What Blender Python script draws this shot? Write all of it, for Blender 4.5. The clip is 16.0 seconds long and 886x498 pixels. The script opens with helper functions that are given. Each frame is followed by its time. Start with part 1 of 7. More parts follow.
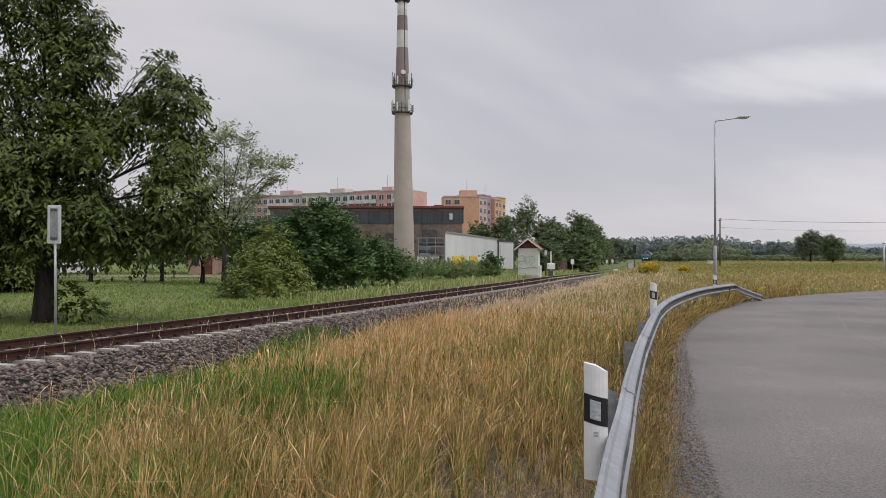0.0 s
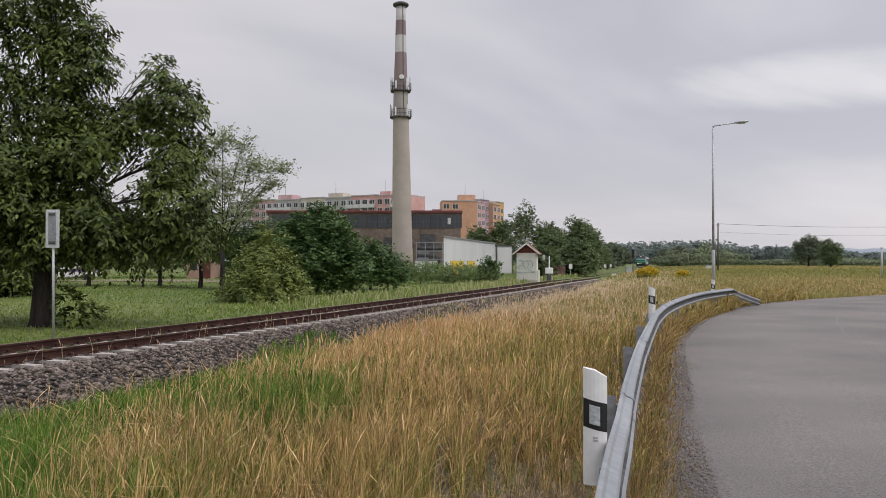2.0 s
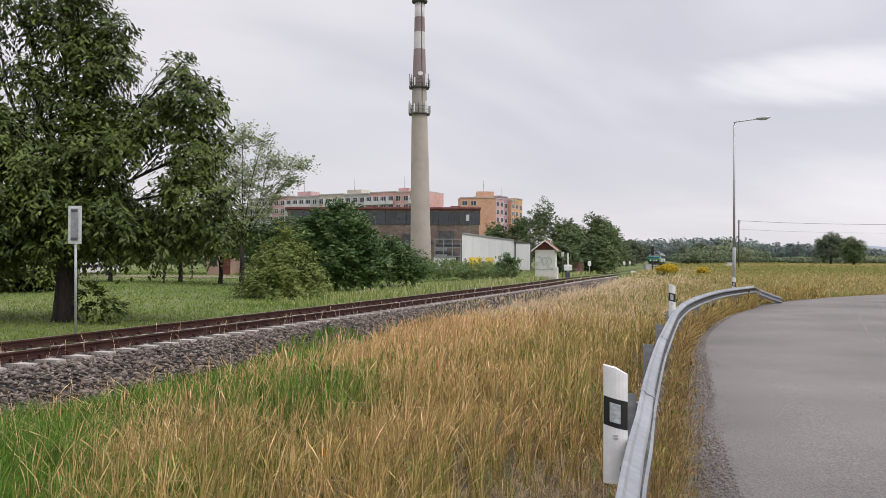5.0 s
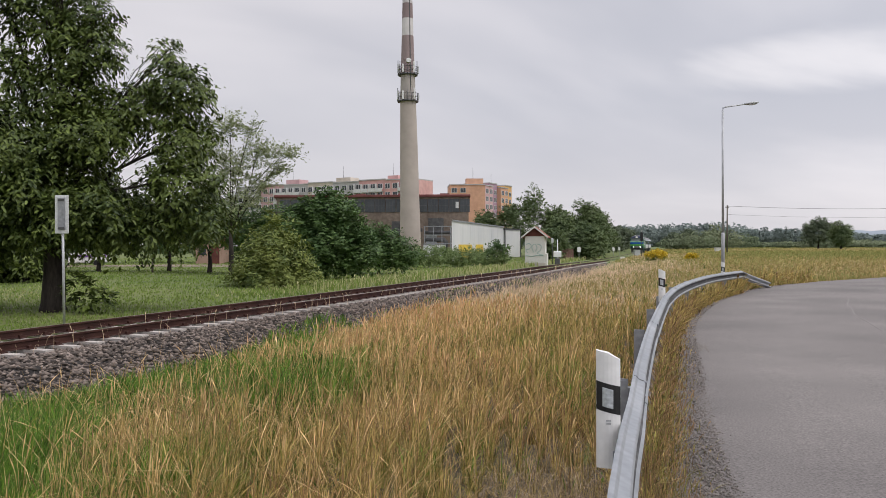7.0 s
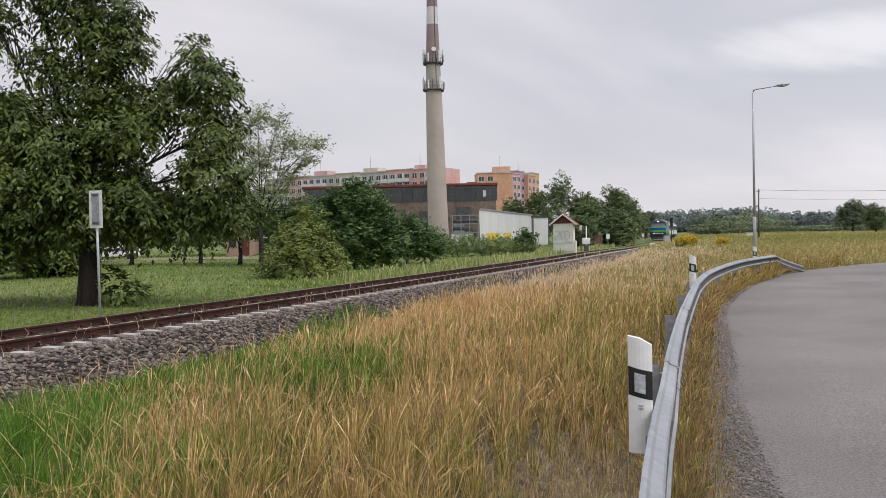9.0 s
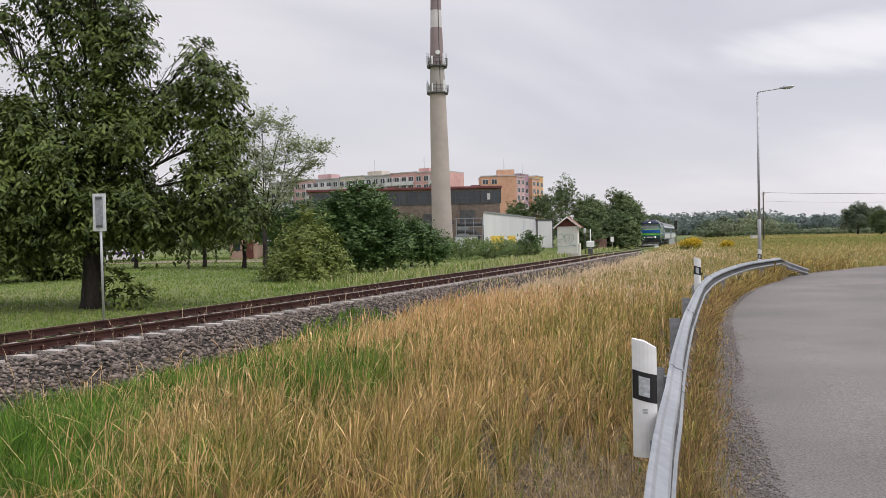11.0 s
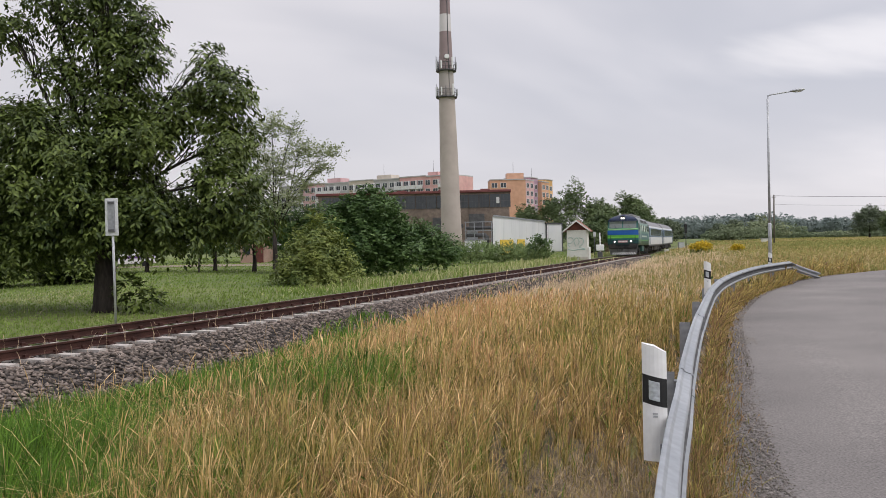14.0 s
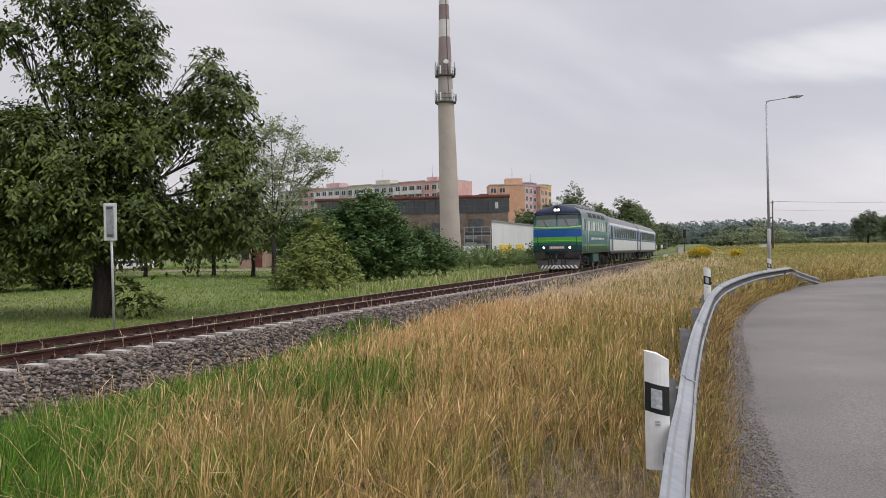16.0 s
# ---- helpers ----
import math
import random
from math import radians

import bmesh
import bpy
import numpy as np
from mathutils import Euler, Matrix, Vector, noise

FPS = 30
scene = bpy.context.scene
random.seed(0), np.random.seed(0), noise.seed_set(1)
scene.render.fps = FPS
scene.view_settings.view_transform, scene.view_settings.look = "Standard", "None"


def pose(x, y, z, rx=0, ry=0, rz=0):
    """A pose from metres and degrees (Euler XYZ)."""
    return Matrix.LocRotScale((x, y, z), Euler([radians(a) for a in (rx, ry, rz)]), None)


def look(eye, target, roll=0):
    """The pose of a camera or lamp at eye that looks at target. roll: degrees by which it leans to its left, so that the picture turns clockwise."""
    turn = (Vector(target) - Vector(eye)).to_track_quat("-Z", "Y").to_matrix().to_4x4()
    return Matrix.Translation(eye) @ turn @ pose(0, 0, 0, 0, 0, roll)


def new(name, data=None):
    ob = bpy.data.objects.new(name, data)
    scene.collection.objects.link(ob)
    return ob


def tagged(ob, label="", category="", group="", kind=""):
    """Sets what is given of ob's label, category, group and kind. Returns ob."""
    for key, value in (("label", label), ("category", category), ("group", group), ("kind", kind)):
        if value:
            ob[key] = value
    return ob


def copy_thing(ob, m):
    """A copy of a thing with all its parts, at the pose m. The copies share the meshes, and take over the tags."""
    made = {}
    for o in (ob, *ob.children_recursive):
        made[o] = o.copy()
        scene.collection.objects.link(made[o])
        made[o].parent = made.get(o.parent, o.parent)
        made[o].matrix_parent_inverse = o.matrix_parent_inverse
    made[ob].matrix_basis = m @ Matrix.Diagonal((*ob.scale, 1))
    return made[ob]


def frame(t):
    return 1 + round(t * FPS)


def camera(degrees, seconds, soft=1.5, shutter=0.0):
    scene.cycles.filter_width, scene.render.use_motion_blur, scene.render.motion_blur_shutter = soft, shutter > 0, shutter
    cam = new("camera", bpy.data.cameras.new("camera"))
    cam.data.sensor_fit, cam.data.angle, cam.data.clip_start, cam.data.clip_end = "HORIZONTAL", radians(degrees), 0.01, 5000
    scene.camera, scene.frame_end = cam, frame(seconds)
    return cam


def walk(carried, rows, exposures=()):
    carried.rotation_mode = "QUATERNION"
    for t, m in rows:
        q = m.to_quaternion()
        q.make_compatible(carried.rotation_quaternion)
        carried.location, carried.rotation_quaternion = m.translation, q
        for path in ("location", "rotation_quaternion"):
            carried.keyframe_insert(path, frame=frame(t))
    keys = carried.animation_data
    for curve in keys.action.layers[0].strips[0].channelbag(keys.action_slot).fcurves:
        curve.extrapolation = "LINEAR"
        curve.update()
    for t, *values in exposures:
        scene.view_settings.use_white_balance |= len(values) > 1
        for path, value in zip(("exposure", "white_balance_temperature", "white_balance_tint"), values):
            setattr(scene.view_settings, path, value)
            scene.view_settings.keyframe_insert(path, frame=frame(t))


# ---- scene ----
cam = camera(57.5, 16.0, soft=0.75)
PATH = [
    (0.0, 0.002, -0.011, 1.66, 90.559, -0.019, 0.011),
    (0.5, 0.0, -0.023, 1.662, 90.672, -0.065, -0.035),
    (1.0, -0.007, -0.03, 1.665, 90.709, -0.061, -0.089),
    (1.5, -0.01, -0.02, 1.665, 90.841, -0.054, -0.121),
    (2.0, -0.004, -0.013, 1.662, 90.877, -0.046, -0.116),
    (2.5, -0.012, -0.03, 1.667, 90.955, -0.08, -0.171),
    (3.0, -0.009, -0.031, 1.668, 91.022, -0.051, 0.13),
    (3.5, -0.005, -0.02, 1.665, 90.88, -0.06, 1.052),
    (4.0, -0.005, -0.007, 1.661, 90.736, -0.094, 1.277),
    (6.5, -0.02, 0.011, 1.66, 90.41, -0.319, 0.987),
    (7.0, -0.02, 0.026, 1.654, 89.743, 0.24, 0.454),
    (7.5, -0.025, 0.003, 1.653, 89.523, 0.447, 0.543),
    (8.0, -0.028, 0.012, 1.654, 89.032, 0.892, 1.291),
    (8.5, -0.035, -0.005, 1.655, 88.922, 1.042, 1.983),
    (9.0, -0.031, -0.003, 1.651, 88.986, 1.119, 2.429),
    (11.5, -0.021, 0.042, 1.644, 89.224, 1.172, 2.785),
    (12.0, -0.028, 0.02, 1.65, 89.197, 1.181, 2.921),
    (12.5, -0.027, 0.018, 1.651, 89.286, 1.202, 3.096),
    (13.0, -0.022, 0.008, 1.653, 89.347, 1.2, 3.141),
    (13.5, -0.027, 0.01, 1.653, 89.42, 1.228, 3.279),
    (14.0, -0.03, -0.009, 1.654, 89.484, 1.23, 3.376),
    (14.5, -0.029, 0.019, 1.654, 89.561, 1.153, 3.277),
    (15.0, -0.032, 0.013, 1.659, 89.653, 1.211, 3.319),
    (15.5, -0.04, 0.005, 1.66, 89.765, 1.148, 3.284),
    (16.0, -0.042, 0.019, 1.662, 89.84, 1.15, 3.291),
]
walk(cam, [(t, pose(x, y, z, a, b, c)) for t, x, y, z, a, b, c in PATH],
     exposures=[(0, 0.09), (2, 0.14), (3, 0.18), (3.5, 0.28), (4, 0.45), (4.5, 0.45), (6, 0.29), (6.5, 0.22), (7, 0.29), (7.5, 0.28), (8, 0.34), (9, 0.35), (12, 0.42), (12.5, 0.42), (14, 0.35), (15, 0.24), (16, 0.28)])

# ---------- world and sun ----------
SUN_EL, SUN_ROT = radians(52), radians(112)
world = bpy.data.worlds.new("overcast_evening")
scene.world = world
world.use_nodes = True
wn, wl = world.node_tree.nodes, world.node_tree.links
wn.clear()


def wnode(kind, **props):
    n = wn.new(kind)
    for k, v in props.items():
        n.inputs[k].default_value = v
    return n


w_out = wn.new("ShaderNodeOutputWorld")
w_bg = wn.new("ShaderNodeBackground")
w_bg.inputs["Strength"].default_value = 1.0
sky = wn.new("ShaderNodeTexSky")
sky.sky_type = "NISHITA"
sky.sun_disc = False
sky.sun_elevation, sky.sun_rotation = SUN_EL, SUN_ROT
sky_dim = wn.new("ShaderNodeVectorMath")
sky_dim.operation = "SCALE"
sky_dim.inputs["Scale"].default_value = 0.10
w_co = wn.new("ShaderNodeTexCoord")
w_sep = wn.new("ShaderNodeSeparateXYZ")
wl.new(w_co.outputs["Generated"], w_sep.inputs[0])
w_up = wn.new("ShaderNodeMath")
w_up.operation = "MAXIMUM"
w_up.inputs[1].default_value = 0.0
wl.new(w_sep.outputs["Z"], w_up.inputs[0])
w_den = wn.new("ShaderNodeMath")
w_den.operation = "ADD"
w_den.inputs[1].default_value = 0.26
wl.new(w_up.outputs[0], w_den.inputs[0])
w_dx = wn.new("ShaderNodeMath")
w_dx.operation = "DIVIDE"
wl.new(w_sep.outputs["X"], w_dx.inputs[0])
wl.new(w_den.outputs[0], w_dx.inputs[1])
w_dy = wn.new("ShaderNodeMath")
w_dy.operation = "DIVIDE"
wl.new(w_sep.outputs["Y"], w_dy.inputs[0])
wl.new(w_den.outputs[0], w_dy.inputs[1])
w_pl = wn.new("ShaderNodeCombineXYZ")
wl.new(w_dx.outputs[0], w_pl.inputs["X"])
wl.new(w_dy.outputs[0], w_pl.inputs["Y"])
w_map = wn.new("ShaderNodeMapping")
w_map.inputs["Scale"].default_value = (0.5, 0.75, 1)
w_map.inputs["Rotation"].default_value = (0, 0, 0.12)
w_map.inputs["Location"].default_value = (0.6, 0.25, 0)
wl.new(w_pl.outputs[0], w_map.inputs[0])
w_no = wnode("ShaderNodeTexNoise", Scale=0.9, Detail=5.0, Roughness=0.48, Distortion=0.6)
wl.new(w_map.outputs[0], w_no.inputs["Vector"])
w_ramp = wn.new("ShaderNodeValToRGB")
w_ramp.color_ramp.interpolation = "EASE"
w_ramp.color_ramp.elements[0].position, w_ramp.color_ramp.elements[0].color = 0.37, (0.435, 0.437, 0.485, 1)
w_ramp.color_ramp.elements[1].position, w_ramp.color_ramp.elements[1].color = 0.66, (0.71, 0.68, 0.705, 1)
wl.new(w_no.outputs["Fac"], w_ramp.inputs[0])
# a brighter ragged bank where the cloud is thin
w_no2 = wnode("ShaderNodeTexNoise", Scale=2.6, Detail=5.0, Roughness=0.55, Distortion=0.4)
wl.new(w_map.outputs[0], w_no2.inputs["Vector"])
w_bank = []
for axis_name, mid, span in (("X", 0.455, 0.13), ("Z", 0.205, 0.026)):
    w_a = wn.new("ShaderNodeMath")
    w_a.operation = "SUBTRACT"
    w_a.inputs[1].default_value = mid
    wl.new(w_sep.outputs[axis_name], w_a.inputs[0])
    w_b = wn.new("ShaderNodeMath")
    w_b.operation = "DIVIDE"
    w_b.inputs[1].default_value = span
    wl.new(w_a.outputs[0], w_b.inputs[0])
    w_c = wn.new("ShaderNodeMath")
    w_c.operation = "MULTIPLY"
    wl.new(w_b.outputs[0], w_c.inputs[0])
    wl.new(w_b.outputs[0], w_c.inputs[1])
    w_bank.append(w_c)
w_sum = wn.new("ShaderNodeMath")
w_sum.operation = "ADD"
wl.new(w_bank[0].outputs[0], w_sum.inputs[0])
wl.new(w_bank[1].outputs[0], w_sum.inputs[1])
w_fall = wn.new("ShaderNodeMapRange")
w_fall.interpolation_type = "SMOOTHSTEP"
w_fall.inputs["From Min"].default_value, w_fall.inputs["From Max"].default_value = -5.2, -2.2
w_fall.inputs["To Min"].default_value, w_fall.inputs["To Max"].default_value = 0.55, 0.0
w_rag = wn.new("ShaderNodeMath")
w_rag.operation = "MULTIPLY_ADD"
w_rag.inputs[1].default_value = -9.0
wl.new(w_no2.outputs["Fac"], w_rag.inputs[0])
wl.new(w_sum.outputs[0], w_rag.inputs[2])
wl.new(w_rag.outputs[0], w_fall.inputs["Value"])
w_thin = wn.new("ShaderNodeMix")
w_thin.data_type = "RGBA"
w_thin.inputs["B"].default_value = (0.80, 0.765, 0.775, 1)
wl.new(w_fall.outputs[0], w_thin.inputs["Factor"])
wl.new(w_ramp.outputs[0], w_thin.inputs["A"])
# paler, warmer band of cloud low over the land
w_hz = wn.new("ShaderNodeMapRange")
w_hz.inputs["From Min"].default_value, w_hz.inputs["From Max"].default_value = 0.0, 0.17
w_hz.inputs["To Min"].default_value, w_hz.inputs["To Max"].default_value = 0.6, 0.0
wl.new(w_up.outputs[0], w_hz.inputs["Value"])
w_warm = wn.new("ShaderNodeMix")
w_warm.data_type = "RGBA"
w_warm.inputs["B"].default_value = (0.60, 0.565, 0.59, 1)
wl.new(w_hz.outputs[0], w_warm.inputs["Factor"])
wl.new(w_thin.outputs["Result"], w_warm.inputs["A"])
# an overcast sky grows brighter towards the zenith
w_ze = wn.new("ShaderNodeMapRange")
w_ze.inputs["From Min"].default_value, w_ze.inputs["From Max"].default_value = 0.3, 1.0
w_ze.inputs["To Min"].default_value, w_ze.inputs["To Max"].default_value = 1.0, 2.35
wl.new(w_up.outputs[0], w_ze.inputs["Value"])
# thinner cloud towards the side of the low sun
w_side = wn.new("ShaderNodeMapRange")
w_side.inputs["From Min"].default_value, w_side.inputs["From Max"].default_value = -0.5, 0.5
w_side.inputs["To Min"].default_value, w_side.inputs["To Max"].default_value = 0.92, 1.14
wl.new(w_sep.outputs["X"], w_side.inputs["Value"])
w_both = wn.new("ShaderNodeMath")
w_both.operation = "MULTIPLY"
wl.new(w_side.outputs[0], w_both.inputs[0])
wl.new(w_ze.outputs[0], w_both.inputs[1])
w_zm = wn.new("ShaderNodeVectorMath")
w_zm.operation = "SCALE"
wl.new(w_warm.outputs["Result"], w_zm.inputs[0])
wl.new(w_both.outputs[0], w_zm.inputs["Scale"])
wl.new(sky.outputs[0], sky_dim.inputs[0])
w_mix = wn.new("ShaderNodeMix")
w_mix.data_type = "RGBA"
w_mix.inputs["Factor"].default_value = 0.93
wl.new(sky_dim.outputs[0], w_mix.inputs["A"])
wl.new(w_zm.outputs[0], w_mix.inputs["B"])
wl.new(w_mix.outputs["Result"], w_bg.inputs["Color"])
wl.new(w_bg.outputs[0], w_out.inputs["Surface"])

sun_data = bpy.data.lights.new("sun", "SUN")
sun_data.energy, sun_data.angle, sun_data.color = 1.1, radians(40), (1.0, 0.95, 0.9)
sun = new("sun", sun_data)
sun.matrix_world = look((0, 0, 0), (-math.sin(SUN_ROT) * math.cos(SUN_EL), -math.cos(SUN_ROT) * math.cos(SUN_EL), -math.sin(SUN_EL)))

# ---------- materials ----------


def material(name, a, b, scale=8.0, rough=0.8, metal=0.0, bump=0.0, fine=60.0, fine_amount=0.25, rand=0.0, island=0.0, spec=0.4, translucent=0.0, coords="Object", stretch=(1, 1, 1)):
    """Two colours mixed by a broad noise, darkened and lightened by a fine one, with relief from both."""
    m = bpy.data.materials.new(name)
    m.use_nodes = True
    n, l = m.node_tree.nodes, m.node_tree.links
    p = n["Principled BSDF"]
    p.inputs["Roughness"].default_value, p.inputs["Metallic"].default_value = rough, metal
    p.inputs["Specular IOR Level"].default_value = spec
    co = n.new("ShaderNodeTexCoord")
    mp = n.new("ShaderNodeMapping")
    mp.inputs["Scale"].default_value = stretch
    l.new(co.outputs[coords], mp.inputs[0])
    broad, small = n.new("ShaderNodeTexNoise"), n.new("ShaderNodeTexNoise")
    broad.inputs["Scale"].default_value, broad.inputs["Detail"].default_value = scale, 4.0
    small.inputs["Scale"].default_value, small.inputs["Detail"].default_value = fine, 3.0
    l.new(mp.outputs[0], broad.inputs["Vector"])
    l.new(mp.outputs[0], small.inputs["Vector"])
    rng = n.new("ShaderNodeMapRange")
    rng.inputs["From Min"].default_value, rng.inputs["From Max"].default_value = 0.32, 0.68
    l.new(broad.outputs["Fac"], rng.inputs["Value"])
    fac = rng.outputs[0]
    if rand or island:
        if island:
            src = n.new("ShaderNodeNewGeometry").outputs["Random Per Island"]
        else:
            src = n.new("ShaderNodeObjectInfo").outputs["Random"]
        k = island or rand
        mx = n.new("ShaderNodeMix")
        mx.inputs["Factor"].default_value = k
        l.new(fac, mx.inputs["A"])
        l.new(src, mx.inputs["B"])
        fac = mx.outputs["Result"]
    mix = n.new("ShaderNodeMix")
    mix.data_type = "RGBA"
    mix.inputs["A"].default_value, mix.inputs["B"].default_value = (*a, 1), (*b, 1)
    l.new(fac, mix.inputs["Factor"])
    fr = n.new("ShaderNodeMapRange")
    fr.inputs["From Min"].default_value, fr.inputs["From Max"].default_value = 0.25, 0.75
    fr.inputs["To Min"].default_value, fr.inputs["To Max"].default_value = 1 - fine_amount, 1 + fine_amount
    l.new(small.outputs["Fac"], fr.inputs["Value"])
    sc = n.new("ShaderNodeVectorMath")
    sc.operation = "SCALE"
    l.new(mix.outputs["Result"], sc.inputs[0])
    l.new(fr.outputs[0], sc.inputs["Scale"])
    l.new(sc.outputs[0], p.inputs["Base Color"])
    if bump:
        bp = n.new("ShaderNodeBump")
        bp.inputs["Strength"].default_value, bp.inputs["Distance"].default_value = 1.0, bump
        l.new(small.outputs["Fac"], bp.inputs["Height"])
        l.new(bp.outputs[0], p.inputs["Normal"])
    if translucent:
        tr, ad = n.new("ShaderNodeBsdfTranslucent"), n.new("ShaderNodeMixShader")
        ad.inputs[0].default_value = translucent
        l.new(sc.outputs[0], tr.inputs["Color"])
        l.new(p.outputs[0], ad.inputs[1])
        l.new(tr.outputs[0], ad.inputs[2])
        l.new(ad.outputs[0], n["Material Output"].inputs["Surface"])
    return m


def banded(name, bands, rough=0.5, axis="Z", dirt=0.12, metal=0.0, scale=3.0):
    """Paint in level bands: (from this height in the thing's space, colour)."""
    m = material(name, (0.5, 0.5, 0.5), (0.5, 0.5, 0.5), scale, rough, metal)
    n, l = m.node_tree.nodes, m.node_tree.links
    co = n.new("ShaderNodeTexCoord")
    sp = n.new("ShaderNodeSeparateXYZ")
    l.new(co.outputs["Object"], sp.inputs[0])
    lo, hi = bands[0][0], bands[-1][0] + 1.0
    mr = n.new("ShaderNodeMapRange")
    mr.inputs["From Min"].default_value, mr.inputs["From Max"].default_value = lo, hi
    l.new(sp.outputs[axis], mr.inputs["Value"])
    cr = n.new("ShaderNodeValToRGB")
    cr.color_ramp.interpolation = "CONSTANT"
    e = cr.color_ramp.elements
    while len(e) < len(bands):
        e.new(0.5)
    for el, (z, c) in zip(e, bands):
        el.position = (z - lo) / (hi - lo)
    for el, (z, c) in zip(e, bands):
        el.color = (*c, 1)
    l.new(mr.outputs[0], cr.inputs[0])
    no = n.new("ShaderNodeTexNoise")
    no.inputs["Scale"].default_value, no.inputs["Detail"].default_value = scale, 6.0
    l.new(co.outputs["Object"], no.inputs["Vector"])
    fr = n.new("ShaderNodeMapRange")
    fr.inputs["From Min"].default_value, fr.inputs["From Max"].default_value = 0.3, 0.7
    fr.inputs["To Min"].default_value, fr.inputs["To Max"].default_value = 1 - dirt, 1 + dirt
    l.new(no.outputs["Fac"], fr.inputs["Value"])
    sc = n.new("ShaderNodeVectorMath")
    sc.operation = "SCALE"
    l.new(cr.outputs[0], sc.inputs[0])
    l.new(fr.outputs[0], sc.inputs["Scale"])
    l.new(sc.outputs[0], n["Principled BSDF"].inputs["Base Color"])
    return m


def glowing(name, colour, strength):
    m = bpy.data.materials.new(name)
    m.use_nodes = True
    p = m.node_tree.nodes["Principled BSDF"]
    p.inputs["Base Color"].default_value = (*colour, 1)
    p.inputs["Emission Color"].default_value, p.inputs["Emission Strength"].default_value = (*colour, 1), strength
    return m


M_STRAW = material("straw_grass", (0.42, 0.24, 0.085), (1.0, 0.72, 0.37), 0.5, 0.7, island=0.85, translucent=0.12, fine=4, fine_amount=0.25)
M_ROSY = material("rosy_seed_grass", (0.48, 0.24, 0.10), (0.86, 0.54, 0.28), 0.5, 0.75, island=0.7, translucent=0.15, fine=4, fine_amount=0.2)
M_BROWN = material("brown_dead_stalks", (0.10, 0.062, 0.03), (0.54, 0.34, 0.16), 0.5, 0.8, island=0.8, translucent=0.15, fine=4, fine_amount=0.25)
M_OLIVE = material("half_dry_grass", (0.17, 0.13, 0.03), (0.70, 0.52, 0.18), 0.6, 0.75, island=0.8, translucent=0.15, fine=4, fine_amount=0.2)
M_UNDERGROWTH = material("olive_undergrowth", (0.045, 0.045, 0.010), (0.42, 0.38, 0.09), 0.6, 0.75, island=0.8, translucent=0.15, fine=4, fine_amount=0.2)
M_GREEN = material("green_grass", (0.008, 0.036, 0.002), (0.20, 0.37, 0.038), 0.6, 0.7, island=0.8, translucent=0.12, fine=4, fine_amount=0.2)
M_MEADOW = material("meadow_blades", (0.14, 0.22, 0.04), (0.27, 0.35, 0.085), 0.25, 0.8, island=0.35, translucent=0.3, fine=2, fine_amount=0.2)
M_MEADOWPALE = material("pale_meadow_seed_grass", (0.30, 0.32, 0.13), (0.56, 0.53, 0.28), 0.3, 0.8, island=0.5, translucent=0.3, fine=2, fine_amount=0.2)
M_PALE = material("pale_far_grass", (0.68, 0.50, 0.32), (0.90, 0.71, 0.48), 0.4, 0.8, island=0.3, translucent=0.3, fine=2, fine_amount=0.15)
M_FIELDTAN = material("field_tan_grass", (0.36, 0.275, 0.105), (0.54, 0.42, 0.175), 0.15, 0.85, island=0.35, translucent=0.2, fine=1, fine_amount=0.15)
M_FIELDPALE = material("field_straw_grass", (0.50, 0.38, 0.19), (0.68, 0.53, 0.28), 0.15, 0.85, island=0.35, translucent=0.2, fine=1, fine_amount=0.15)
M_LITTER = material("fallen_straw", (0.12, 0.085, 0.055), (0.62, 0.47, 0.31), 0.8, 0.85, island=0.8, fine=4, fine_amount=0.2)
M_FIELDGREEN = material("field_green_grass", (0.20, 0.21, 0.06), (0.38, 0.36, 0.12), 0.1, 0.85, island=0.35, translucent=0.2, fine=1, fine_amount=0.15)
M_GRIT = material("pale_road_grit", (0.12, 0.105, 0.095), (0.29, 0.26, 0.235), 1.0, 0.9, island=0.8)
M_GROUND = material("meadow_ground", (0.085, 0.125, 0.03), (0.16, 0.18, 0.055), 0.12, 0.95, bump=0.03, fine=3.0, fine_amount=0.3)
M_SOIL = material("dry_soil", (0.04, 0.032, 0.022), (0.115, 0.09, 0.062), 1.5, 0.95, bump=0.02, fine=25, fine_amount=0.4)
M_PATH = material("sandy_path", (0.17, 0.13, 0.095), (0.27, 0.215, 0.16), 0.5, 0.95, bump=0.02, fine=6, fine_amount=0.3)
M_ASPHALT = material("asphalt", (0.135, 0.122, 0.116), (0.215, 0.195, 0.182), 0.3, 0.85, bump=0.003, fine=55, fine_amount=0.42)
M_GRAVEL = material("gravel_shoulder", (0.125, 0.11, 0.10), (0.225, 0.20, 0.178), 2.2, 0.95, bump=0.02, fine=30, fine_amount=0.5)
M_STONE = material("ballast_stone", (0.016, 0.013, 0.012), (0.30, 0.242, 0.205), 0.6, 0.9, island=0.85, fine=30, fine_amount=0.25)
# bed far darker than the stones: gap shade painted as colour
M_BED = material("ballast_bed_shaded", (0.012, 0.010, 0.009), (0.035, 0.03, 0.028), 9, 0.95, bump=0.04, fine=16, fine_amount=0.55)
M_SLEEPER = material("concrete_sleeper", (0.40, 0.36, 0.33), (0.55, 0.505, 0.465), 3, 0.9, rand=0.4, bump=0.004, fine=40)
M_RUST = material("rusty_rail", (0.034, 0.014, 0.012), (0.070, 0.030, 0.022), 2, 0.75, bump=0.002, fine=50, metal=0.1, spec=0.25)
M_RAILTOP = material("worn_rail_head", (0.20, 0.15, 0.13), (0.30, 0.25, 0.22), 2, 0.4, metal=0.6)
